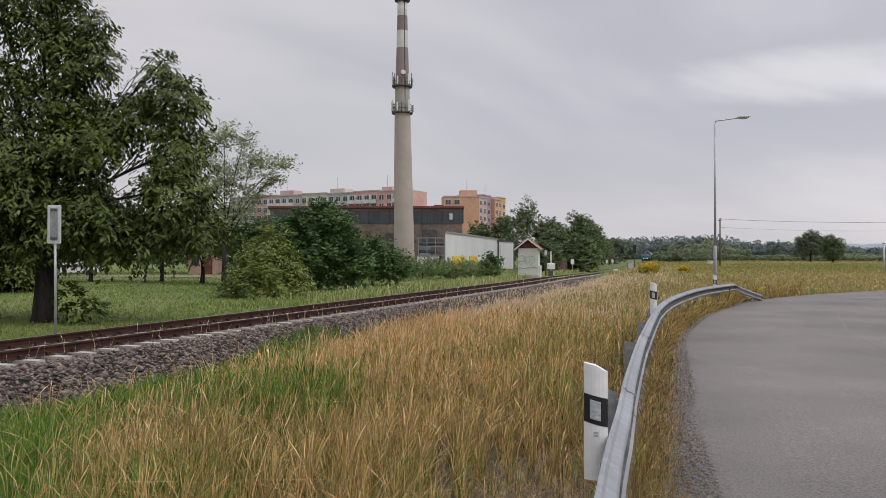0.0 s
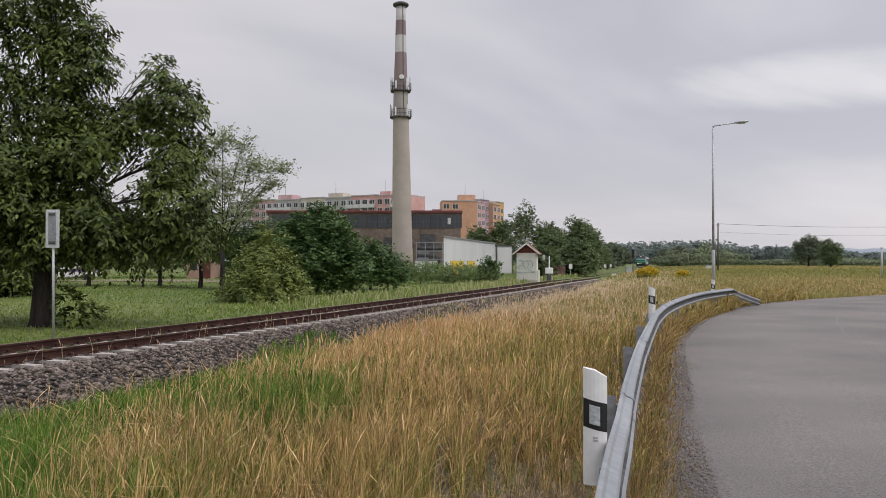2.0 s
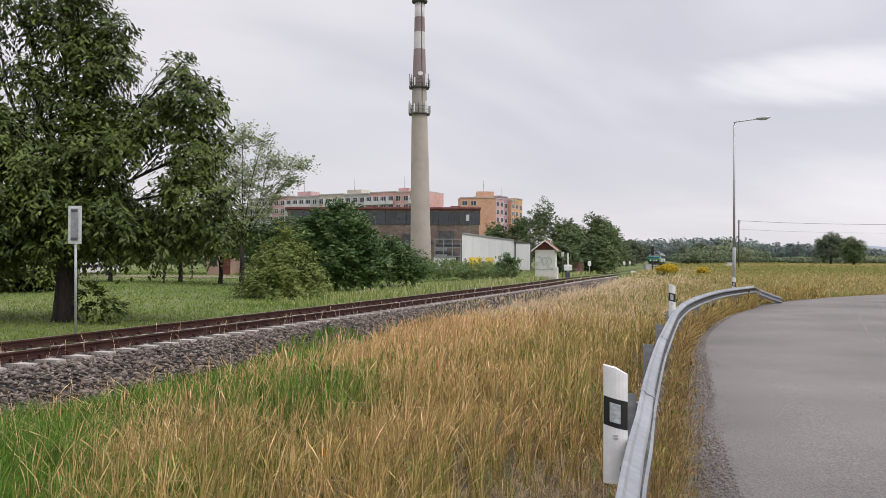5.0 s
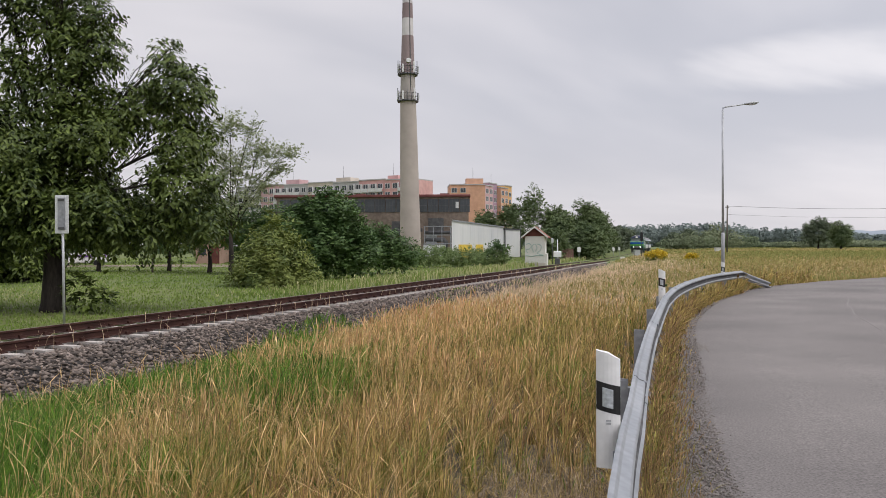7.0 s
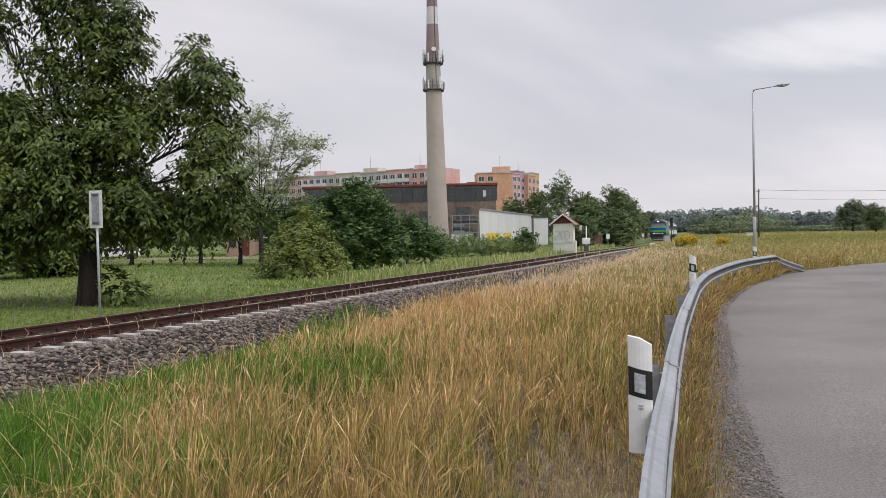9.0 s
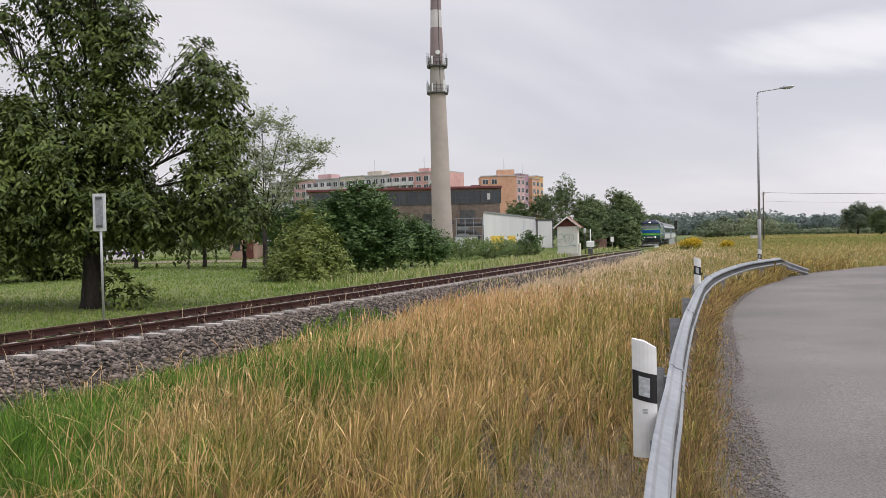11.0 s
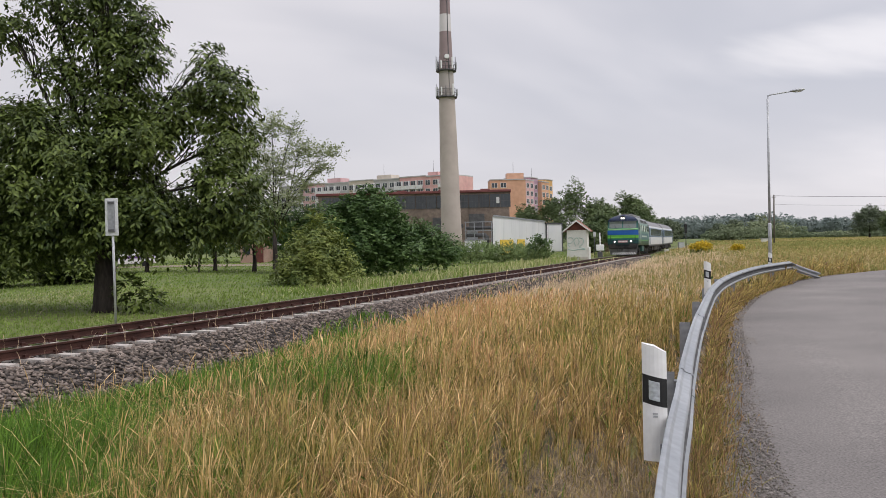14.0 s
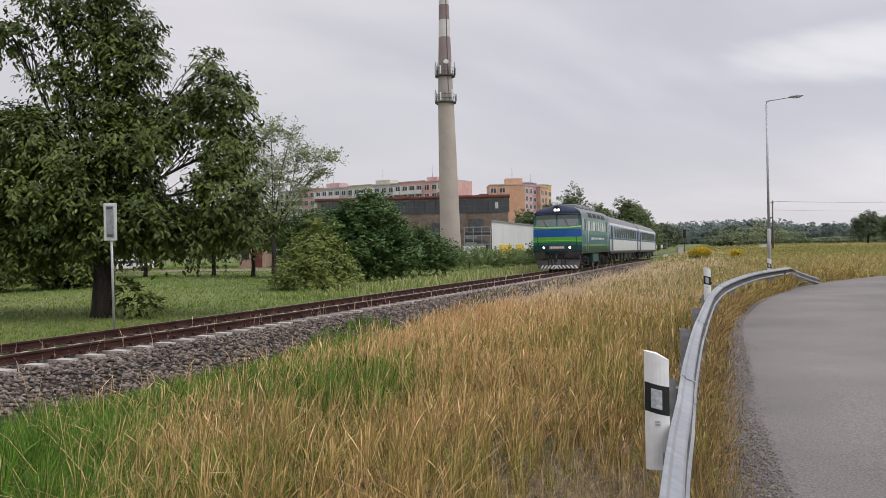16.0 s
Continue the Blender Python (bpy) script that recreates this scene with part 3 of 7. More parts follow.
    v = base[None] * r.uniform(0.6, 1.25, (n, 6, 1)) + r.uniform(-0.35, 0.35, (n, 6, 3))
    ang = r.uniform(0, 6.28, n)
    c, s = np.cos(ang)[:, None], np.sin(ang)[:, None]
    v = np.stack([v[..., 0] * c - v[..., 1] * s, v[..., 0] * s + v[..., 1] * c, v[..., 2] * 0.55], -1) * size[:, None, None] * 1.02 + ctr[:, None]
    f = (tri[None] + (np.arange(n) * 6)[:, None, None]).reshape(-1, 3)
    o = np_mesh("ballast_stones", v.reshape(-1, 3), f, M_STONE, track)
    tagged(o, "crushed grey and brownish ballast stones", kind="stuff")


# ---------- grass ----------


def blades(name, x, y, z, h, w, lean, mat, label, plume=0.3, seed=1, category="grass"):
    r = np.random.default_rng(seed)
    n = len(x)
    az, fa = r.uniform(0, 6.28, n), r.uniform(0, 3.14, n)
    ln = lean * np.minimum(r.gamma(1.6, 0.6, n), 1.9) * h
    dx, dy = np.cos(az) * ln + 0.06 * h, np.sin(az) * ln
    px = np.cos(fa) * w
    py = np.sin(fa) * w
    pl = r.random(n) < plume
    lev = np.where(pl[:, None], np.array([0, 0.74, 0.87, 1.0]), np.array([0, 0.4, 0.75, 1.0]))
    wid = np.where(pl[:, None], np.array([0.55, 0.4, 1.5, 0.0]), np.array([1.0, 0.8, 0.45, 0.0]))
    v = np.zeros((n, 7, 3))
    for k in range(4):
        t = lev[:, k]
        bx, by, bz = x + dx * t ** 2, y + dy * t ** 2, z + h * t * (1 - 0.35 * np.clip(ln / h, 0, 1.4) * t)
        if k < 3:
            v[:, 2 * k] = np.stack([bx - px * wid[:, k], by - py * wid[:, k], bz], -1)
            v[:, 2 * k + 1] = np.stack([bx + px * wid[:, k], by + py * wid[:, k], bz], -1)
        else:
            v[:, 6] = np.stack([bx, by, bz], -1)
    tri = np.array([(0, 1, 3), (0, 3, 2), (2, 3, 5), (2, 5, 4), (4, 5, 6)])
    f = (tri[None] + (np.arange(n) * 7)[:, None, None]).reshape(-1, 3)
    return tagged(np_mesh(name, v.reshape(-1, 3), f, mat), label, category, kind="stuff")


def build_grass():
    r = np.random.default_rng(5)
    # tall grass between the track and the guard rail
    n = 470000
    y = 2.2 * (130 / 2.2) ** r.random(n)
    k = r.uniform(-0.66, 0.42, n)
    x = k * y
    # clumps
    cx, cy = np.floor(x / 0.22), np.floor(y / 0.22)
    jx, jy = np.sin(cx * 12.9 + cy * 78.2) * 43758.5 % 1.0, np.sin(cx * 39.3 + cy * 11.1) * 24634.6 % 1.0
    pull = np.where(y < 20, 0.68, 0.25)
    x = x + ((cx + jx) * 0.22 - x) * pull
    y = y + ((cy + jy) * 0.22 - y) * pull
    u = track_u(x, y)
    gx = np.where(y < 28, guard_x(y) - 0.12, np.where(y < 60, edge_x(y) - 0.8, 1e3))
    toe = np.interp(y, [10, 14, 20, 32, 50], [3.35, 3.05, 2.65, 2.1, 1.95]) + 0.35 * soft_noise(x * 0.5, y * 0.5, 21)
    keep = (u > toe) & (x < gx) & (r.random(n) > step(0.14, 0.34, k) * step(24, 34, y))
    # thin worn patch by the rail post
    bare = np.exp(-(((x - 0.65) / 0.6) ** 2 + ((y - 5.5) / 1.5) ** 2) ** 2) + (y < 3.7) * (x > -0.9)
    keep &= r.random(n) > bare * 0.95
    x, y, u, jx, jy = x[keep], y[keep], u[keep], jx[keep], jy[keep]
    n = len(x)
    z = ground_z(x, y) - 0.02
    z = np.where(u < 2.95, np.maximum(z, track_z(y) + np.interp(u, [1.6, 2.0, 2.95], [-0.235, -0.32, -0.80]) - 0.03), z)
    tuft = soft_noise(x * 2.3, y * 2.0, 31)
    patch = soft_noise(x * 0.55, y * 0.4, 33)
    big = soft_noise(x * 0.16, y * 0.16, 32)
    # fresh green towards the foot of the ballast, wide close by and narrow farther on
    ub = np.interp(y, [5, 7.5, 11.6, 16, 24, 32, 50], [8.6, 7.3, 5.25, 4.4, 3.3, 2.2, 1.6]) + 0.35 * tuft
    green = 0.96 * (1 - 0.72 * step(20, 29, y)) / (1 + np.exp((u - ub) / 0.25)) * (0.9 + 0.1 * (tuft > -0.5)) + 0.5 * (patch + 0.5 * tuft > 0.72) * (y < 22) * (x < -1.0) + 0.06
    brown = np.interp(y, [4, 8, 14, 40], [0.40, 0.34, 0.18, 0.02]) * (0.7 + 0.6 * (tuft < -0.1))
    olive = np.interp(y, [4, 8, 14, 30], [0.46, 0.40, 0.24, 0.16]) + 0.25 * step(0.1, 0.9, -big) + 0.30 * step(7.0, 9.5, u) * (y < 24)
    green = np.clip(green + 0.16 * (jy - 0.5) * (green > 0.1) + 0.06 * (green > 0.6), 0.02, 0.985)
    brown = brown * (0.4 + 1.2 * jx)
    q = r.random(n)
    kind = np.where(q < green, 2, np.where(r.random(n) < brown, 3, np.where(r.random(n) < olive, 1, 0)))
    h = r.uniform(0.38, 0.85, n) * (0.84 + 0.16 * big + 0.20 * tuft) * (1 - 0.25 * step(30, 80, y))
    h *= 1 - 0.6 * np.exp(-((x - guard_x(y)) / 0.55) ** 2) * (y < 30)
    h *= np.where((u < 4.6) & (y < 25), 0.62, 1.0)
    h *= np.where(kind == 2, 0.8, np.where(kind == 3, 0.85, 1.0))
    h *= 0.74 + 0.26 * step(3, 7, y)
    h *= 1 - 0.6 * np.exp(-(((x - 0.45) / 0.75) ** 2 + ((y - 4.9) / 1.7) ** 2) ** 2)
    h *= np.where(y < 22, 0.78 + 0.44 * jx, 1.0)
    h *= np.where((u < 2.9) & (y > 22), 0.45, 1.0)
    h = np.maximum(h, 0.08)
    w = np.maximum(0.0023, 0.00037 * y) * r.uniform(0.6, 1.5, n)
    w = np.where(kind == 2, w * 1.8, np.where(y > 26, w * 0.75, w))
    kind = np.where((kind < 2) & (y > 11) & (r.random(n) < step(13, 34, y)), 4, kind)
    # a taller stand with rosy seed heads
    stand = np.exp(-((x + 0.6) / 2.2) ** 2 - ((y - 21) / 5.0) ** 2) + 0.5 * np.exp(-((x + 0.8) / 1.6) ** 2 - ((y - 12) / 3.0) ** 2)
    rosy = (kind != 2) & (r.random(n) < 0.52 * stand * (0.5 + 0.9 * jx))
    kind = np.where(rosy, 5, kind)
    # greener growth low among the dry stems
    under = (kind != 2) & (y < 45) & (r.random(n) < (0.24 + 0.28 * (tuft > 0.15) * (patch > -0.1) + 0.26 * step(6.5, 9.0, u) * (tuft > -0.4)))
    kind = np.where(under, 6, kind)
    h = np.where(under, h * r.uniform(0.45, 0.85, n), h)
    h = h * (1 + 0.22 * stand)
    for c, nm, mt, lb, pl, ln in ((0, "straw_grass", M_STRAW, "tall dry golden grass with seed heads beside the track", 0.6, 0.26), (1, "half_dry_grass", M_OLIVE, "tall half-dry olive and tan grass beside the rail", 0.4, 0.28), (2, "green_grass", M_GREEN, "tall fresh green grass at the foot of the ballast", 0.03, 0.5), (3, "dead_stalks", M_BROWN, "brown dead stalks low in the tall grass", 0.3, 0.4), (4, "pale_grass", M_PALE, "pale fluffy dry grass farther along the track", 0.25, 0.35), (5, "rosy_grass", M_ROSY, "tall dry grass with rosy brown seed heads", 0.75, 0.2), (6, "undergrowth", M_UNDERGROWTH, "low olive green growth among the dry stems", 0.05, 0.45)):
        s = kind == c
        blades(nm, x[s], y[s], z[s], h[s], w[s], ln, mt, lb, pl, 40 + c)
    # bent long blades lying across the rest
    n = 1400
    y = 4.5 * (16 / 4.5) ** r.random(n)
    x = r.uniform(-0.6, 0.1, n) * y
    keep = (track_u(x, y) > 4.0) & (x < guard_x(y) - 1.2)
    x, y = x[keep], y[keep]
    blades("bent_blades", x, y, ground_z(x, y), r.uniform(0.6, 0.95, len(x)), np.maximum(0.0024, 0.0004 * y), 1.0, M_STRAW, "long pale bent grass blades lying over", 0.1, 49)
    # weeds on the shoulder
    n = 17000
    y = 2.4 * (36 / 2.4) ** r.random(n)
    gx, ex = np.where(y < 27.7, guard_x(y), edge_x(y) - 0.9), edge_x(y)
    t = np.abs(r.normal(0, 0.26, n))
    x = gx + t * (ex - gx) * 0.95 + 0.05
    keep = t < 0.85
    x, y, t = x[keep], y[keep], t[keep]
    z = np.full(len(x), -0.06)
    hh, ww, dead = r.uniform(0.05, 0.30, len(x)) * (1 - 0.7 * t) * (1 + 1.2 * step(11, 16, y) * (t < 0.3)) * (1 + 0.5 * step(26, 28, y)), np.maximum(0.0022, 0.0006 * y) * r.uniform(0.6, 1.5, len(x)), r.random(len(x)) < 0.55 - 0.35 * step(14, 24, y)
    dry = ~dead & (r.random(len(x)) < 0.25 + 0.6 * step(9, 15, y))
    wet = ~dead & ~dry
    blades("shoulder_weeds", x[wet], y[wet], z[wet], hh[wet], ww[wet], 0.5, M_UNDERGROWTH, "low olive weeds along the gravel shoulder", 0.15, 51)
    blades("shoulder_grass", x[dry], y[dry], z[dry], hh[dry], ww[dry] * 0.8, 0.5, M_OLIVE, "half-dry grass under the curving guard rail", 0.3, 59)
    blades("dead_weeds", x[dead], y[dead], z[dead], hh[dead], ww[dead], 0.6, M_BROWN, "low brown dead weeds along the gravel shoulder", 0.2, 55)
    # litter of fallen straw on the bare ground by the rail
    n = 9000
    y = r.uniform(3.4, 9.5, n)
    x = guard_x(y) - np.abs(r.normal(0, 0.55, n)) - 0.02
    x[: n // 2], y[: n // 2] = r.normal(0.6, 0.5, n // 2), r.normal(5.6, 0.9, n // 2)
    keep = x < guard_x(y) - 0.03
    x, y = x[keep], y[keep]
    d = r.random(len(x)) < 0.6
    hh = r.uniform(0.06, 0.2, len(x))
    blades("straw_litter", x[d], y[d], ground_z(x[d], y[d]) + 0.01, hh[d], np.full(d.sum(), 0.0022), 1.5, M_LITTER, "brown litter of fallen stalks under the rail", 0.1, 57)
    blades("low_dry_grass", x[~d], y[~d], ground_z(x[~d], y[~d]) + 0.01, hh[~d], np.full((~d).sum(), 0.002), 1.0, M_OLIVE, "low dry grass under the guard rail", 0.1, 58)
    # dry stalks standing in the ballast
    n = 240
    y = 9.0 * (70 / 9.0) ** r.random(n)
    u0 = np.where(r.random(n) < 0.7, r.uniform(0.9, 1.5, n), r.uniform(-0.6, 0.6, n))
    cl = np.floor(y * 1.3)
    y = y + (np.sin(cl * 12.9) * 0.5 - (y * 1.3 - cl) / 1.3) * 0.6
    x = track_x(y) + u0
    blades("ballast_stalks", x, y, track_z(y) - 0.25, r.uniform(0.15, 0.5, n), np.maximum(0.0028, 0.0003 * y), 0.35, M_PALE, "dry stalks growing in the ballast", 0.5, 56)
    # meadow on the far side of the track
    n = 90000
    y = 11.0 * (130 / 11.0) ** r.random(n)
    x = r.uniform(-0.68, 0.25, n) * y
    u = track_u(x, y)
    keep = (u < -2.3)
    x, y, u = x[keep], y[keep], u[keep]
    n = len(x)
    tall = step(-7.0, -3.0, u) * step(24, 36, y)
    h = r.uniform(0.04, 0.12, n) * (1 + 4.0 * tall)
    dry = r.random(n) < 0.015 + 0.55 * tall + 0.10 * (soft_noise(x * 0.2, y * 0.2, 61) > 0.5) + 0.5 * np.exp(-((x + 17) / 3.5) ** 2 - ((y - 27) / 4.0) ** 2)
    w = np.maximum(0.006, 0.00075 * y) * r.uniform(0.6, 1.4, n)
    z = ground_z(x, y) - 0.01
    blades("meadow_grass", x[~dry], y[~dry], z[~dry], h[~dry], w[~dry], 0.5, M_MEADOW, "short mown green meadow grass", 0.0, 52)
    blades("meadow_straw", x[dry], y[dry], z[dry], h[dry] * 1.1, w[dry] * 0.8, 0.5, M_MEADOWPALE, "pale dry tufts in the green meadow", 0.2, 53)
    # field beyond the road
    n = 105000
    y = 26.0 * (330 / 26.0) ** r.random(n)
    x = r.uniform(0.12, 0.72, n) * y
    keep = (track_u(x, y) > np.where(y > 90, 2.3, 4.0)) & ((x < edge_x(y) - 0.5) | (y > np.interp(x, E_XY[:, 0], E_XY[:, 1]) + 0.4))
    keep &= ~((x > 9) & (y < 62) & (y < np.interp(x, E_XY[:, 0], E_XY[:, 1]) + 0.4))
    x, y = x[keep], y[keep]
    n = len(x)
    b = soft_noise(x * 0.09, y * 0.05, 71) + r.normal(0, 0.5, n) - 0.3 * step(0.2, 0.42, x / y)
    h = r.uniform(0.22, 0.5, n)
    w = np.maximum(0.010, 0.00074 * y) * r.uniform(0.6, 1.4, n)
    z = ground_z(x, y) - 0.02
    for nm, s, mt, lb in (("field_straw", b > 0.8, M_FIELDPALE, "pale straw grass of the open field"), ("field_olive", (b <= 0.8) & (b > -0.1), M_FIELDTAN, "olive and tan field grass"), ("field_green", b <= -0.1, M_FIELDGREEN, "greener grass of the open field")):
        blades(nm, x[s], y[s], z[s], h[s], w[s], 0.4, mt, lb, 0.25, 54)

# ---------- guard rail, delineators, lamp, poles, sign ----------
M_CONC = material("chimney_concrete", (0.42, 0.385, 0.345), (0.52, 0.48, 0.43), 0.25, 0.9, fine=2.0, fine_amount=0.12, stretch=(1, 1, 0.2))
M_GREYMETAL = material("dark_steel", (0.07, 0.07, 0.075), (0.13, 0.13, 0.135), 1.0, 0.6, metal=0.3)
M_POLE = material("painted_lamp_pole", (0.40, 0.41, 0.43), (0.50, 0.51, 0.53), 2, 0.5, metal=0.3)
M_WOOD = material("grey_timber_pole", (0.10, 0.085, 0.07), (0.17, 0.15, 0.13), 3, 0.9)
M_LENS = material("lamp_cover", (0.55, 0.55, 0.55), (0.65, 0.65, 0.65), 6, 0.3)
M_SIGNPALE = material("pale_sign_sheet", (0.58, 0.59, 0.60), (0.68, 0.69, 0.70), 6, 0.5, metal=0.1)
M_SIGN = material("grey_sign_back", (0.46, 0.47, 0.48), (0.56, 0.57, 0.58), 6, 0.5, metal=0.3)


def line_frames(pts, z):
    out = []
    for i, p in enumerate(pts):
        d = (pts[min(i + 1, len(pts) - 1)] - pts[max(i - 1, 0)]).normalized()
        out.append((Vector((p.x, p.y, z)), Vector((d.y, -d.x, 0))))
    return out


def build_guard_rail():
    g = thing("guard_rail", Matrix.Identity(4), "galvanised steel W-beam guard rail curving along the road", "guard rail")
    fr = line_frames(GUARD_LINE, 0.0)
    p, s = fr[-1]
    d = Vector((-s.y, s.x, 0))
    for k in range(1, 10):
        q = p + (d * (k * 0.45) + s * (0.002 * k * k))
        q.z = -0.06 * k
        s2 = s
        fr.append((q, s2))
    wave = [(0.0, 0.75), (0.016, 0.746), (0.028, 0.728), (0.070, 0.712), (0.078, 0.70), (0.078, 0.682), (0.07, 0.67), (0.012, 0.645), (-0.004, 0.625), (-0.004, 0.612), (0.012, 0.592), (0.074, 0.566), (0.09, 0.552), (0.09, 0.536), (0.08, 0.522), (0.026, 0.508), (0.014, 0.49), (0.0, 0.485)]
    prof = wave + [(u - 0.006, v) for u, v in wave[::-1]]
    # sheets of about four metres that lap one over the next
    run = [0.0]
    for a, b in zip(fr, fr[1:]):
        run.append(run[-1] + (b[0] - a[0]).length)
    joint = run[next(i for i, q in enumerate(fr) if q[0].y >= 5.45)]
    start, cuts = 0, []
    for k in range(-3, 9):
        i = next((j for j, s in enumerate(run) if s >= joint + 4.0 * k), None)
        if i and i > start:
            cuts.append((start, i))
            start = i
    cuts.append((start, len(fr) - 1))
    for k, (a, b) in enumerate(cuts):
        if b - a < 1:
            continue
        seg = list(fr[a:b + 1])
        e = min(b + 1, len(fr) - 1)
        if e > b:
            seg.append((fr[b][0].lerp(fr[e][0], 0.6), fr[b][1]))
        off = 0.004 * (k % 2)
        bm = bmesh.new()
        sweep(bm, [(u + off, v) for u, v in prof], seg)
        # groove faces between the ridges get their shade as a darker colour
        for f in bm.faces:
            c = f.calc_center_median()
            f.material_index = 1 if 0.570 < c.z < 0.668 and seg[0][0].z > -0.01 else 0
        beam = part("beam", bm, (M_ZINC, M_ZINCSHADE), g, "dull grey zinc W-profile beam")
        if b < len(GUARD_LINE):
            bm = bmesh.new()
            q, s = fr[b]
            for vz in (0.705,):
                c = q + s * (0.082 if vz in (0.705, 0.485) else 0.06) + Vector((0, 0, vz))
                bmesh.ops.create_icosphere(bm, subdivisions=1, radius=0.014, matrix=Matrix.Translation(c))
            part("bolt_row", bm, M_ZINCDARK, beam)
            bm = bmesh.new()
            tang = Vector((-s.y, s.x, 0))
            rows = []
            for dt in (0.0, 0.03):
                rows.append([bm.verts.new(q + tang * dt + s * (u + off + 0.003) + Vector((0, 0, v))) for u, v in wave])
            for j in range(len(wave) - 1):
                bm.faces.new((rows[0][j], rows[1][j], rows[1][j + 1], rows[0][j + 1]))
            bmesh.ops.solidify(bm, geom=bm.faces[:], thickness=0.006)
            part("lap_edge", bm, M_GREYMETAL, beam)
    # posts
    lens, total = [0.0], 0.0
    for a, b in zip(GUARD_LINE, GUARD_LINE[1:]):
        total += (b - a).length
        lens.append(total)
    at0 = next(l for l, p in zip(lens, GUARD_LINE) if p.y >= 5.5)
    for k in range(-4, 10):
        want = at0 + k * 3.17
        if want < 0 or want > total:
            continue
        i = min(range(len(lens)), key=lambda j: abs(lens[j] - want))
        q, s = fr[i]
        ang = math.atan2(s.y, s.x)
        bm = bmesh.new()
        c = [(-0.05, 0.0), (-0.05, 0.14), (0.05, 0.14), (0.05, 0.0), (0.044, 0.0), (0.044, 0.134), (-0.044, 0.134), (-0.044, 0.0)]
        lo = [bm.verts.new((-0.035 - v * 0.78, u, -0.3)) for u, v in c]
        hi = [bm.verts.new((-0.035 - v * 0.78, u, 0.72)) for u, v in c]
        for j in range(8):
            bm.faces.new((lo[j], lo[(j + 1) % 8], hi[(j + 1) % 8], hi[j]))
        bm.faces.new(hi)
        bm.faces.new(lo[::-1])
        box(bm, -0.05, 0.004, -0.04, 0.04, 0.52, 0.67)
        bmesh.ops.recalc_face_normals(bm, faces=bm.faces)
        o = part("post", bm, M_ZINCDARK, g, "weathered zinc post")
        o.matrix_basis = Matrix.Translation(q) @ Matrix.Rotation(ang, 4, "Z")


def build_delineators():
    def one(x, y, z, turn):
        d = thing("delineator", pose(x, y, z, 0, 0, turn), "white plastic road delineator with a black band and silver reflector", "delineator", "delineators on the guard rail")
        # body: rounded front, slanted top; its face looks to -y
        bm = bmesh.new()
        n = 7
        pts = [(-0.06 + 0.12 * i / (n - 1), -0.022 * (1 - (2 * i / (n - 1) - 1) ** 2)) for i in range(n)]
        pts += [(0.06, 0.035), (0.0, 0.05), (-0.06, 0.035)]
        lo = [bm.verts.new((px, py, 0)) for px, py in pts]
        hi = [bm.verts.new((px, py, 0.595 - 0.028 * (px + 0.06) / 0.12 - 0.02 * max(0, (px - 0.0) / 0.06))) for px, py in pts]
        for j in range(len(pts)):
            bm.faces.new((lo[j], lo[(j + 1) % len(pts)], hi[(j + 1) % len(pts)], hi[j]))
        bm.faces.new(hi)
        bm.faces.new(lo[::-1])
        bmesh.ops.recalc_face_normals(bm, faces=bm.faces)
        part("body", bm, M_WHITEPL, d)

        def patch(x0, x1, za, zb, slope, lift, mat, name, label, parent):
            bm = bmesh.new()
            m = 6
            rows = []
            for i in range(m):
                px = x0 + (x1 - x0) * i / (m - 1)
                py = -0.022 * (1 - (px / 0.06) ** 2) - lift
                rows.append([bm.verts.new((px, py, za - slope * (px + 0.06))), bm.verts.new((px, py, zb - slope * (px + 0.06))),
                             bm.verts.new((px, py + lift + 0.004, zb - slope * (px + 0.06))), bm.verts.new((px, py + lift + 0.004, za - slope * (px + 0.06)))])
            for a, b in zip(rows, rows[1:]):
                for j in range(4):
                    bm.faces.new((a[j], a[(j + 1) % 4], b[(j + 1) % 4], b[j]))
            bm.faces.new(rows[0])
            bm.faces.new(rows[-1][::-1])
            bmesh.ops.recalc_face_normals(bm, faces=bm.faces)
            return part(name, bm, mat, parent, label)
        band = patch(-0.0598, 0.0598, 0.297, 0.442, 0.25, 0.0015, M_BLACK, "black_band", "black band", d)
        patch(-0.03, 0.024, 0.322, 0.418, 0.25, 0.006, M_REFLECT, "reflector", "silver-grey reflector", band)
        bm = boxed(-0.012, 0.012, -0.024, -0.02, 0.222, 0.232)
        box(bm, -0.012, 0.012, -0.024, -0.02, 0.236, 0.246)
        part("type_marking", bm, M_SIGN, d)
        bm = boxed(0.02, 0.125, -0.026, -0.02, 0.0, 0.09, bevel=0.002)
        box(bm, 0.03, 0.10, 0.0, 0.05, 0.03, 0.07)
        br = part("bracket", bm, M_ZINCDARK, d, "small zinc bracket")
        bm = bmesh.new()
        bmesh.ops.create_cone(bm, cap_ends=True, segments=8, radius1=0.008, radius2=0.008, depth=0.01, matrix=Matrix.Translation((0.042, -0.028, 0.06)) @ Matrix.Rotation(math.pi / 2, 4, "X"))
        part("bolt", bm, M_GREYMETAL, br)
        return d
    d = one(0.782, 4.12, 0.525, -9)
    copy_thing(d, pose(3.78, 14.5, 0.62, 0, 0, -14))
    copy_thing(d, pose(8.75, 26.0, 0.50, 0, 0, -20))


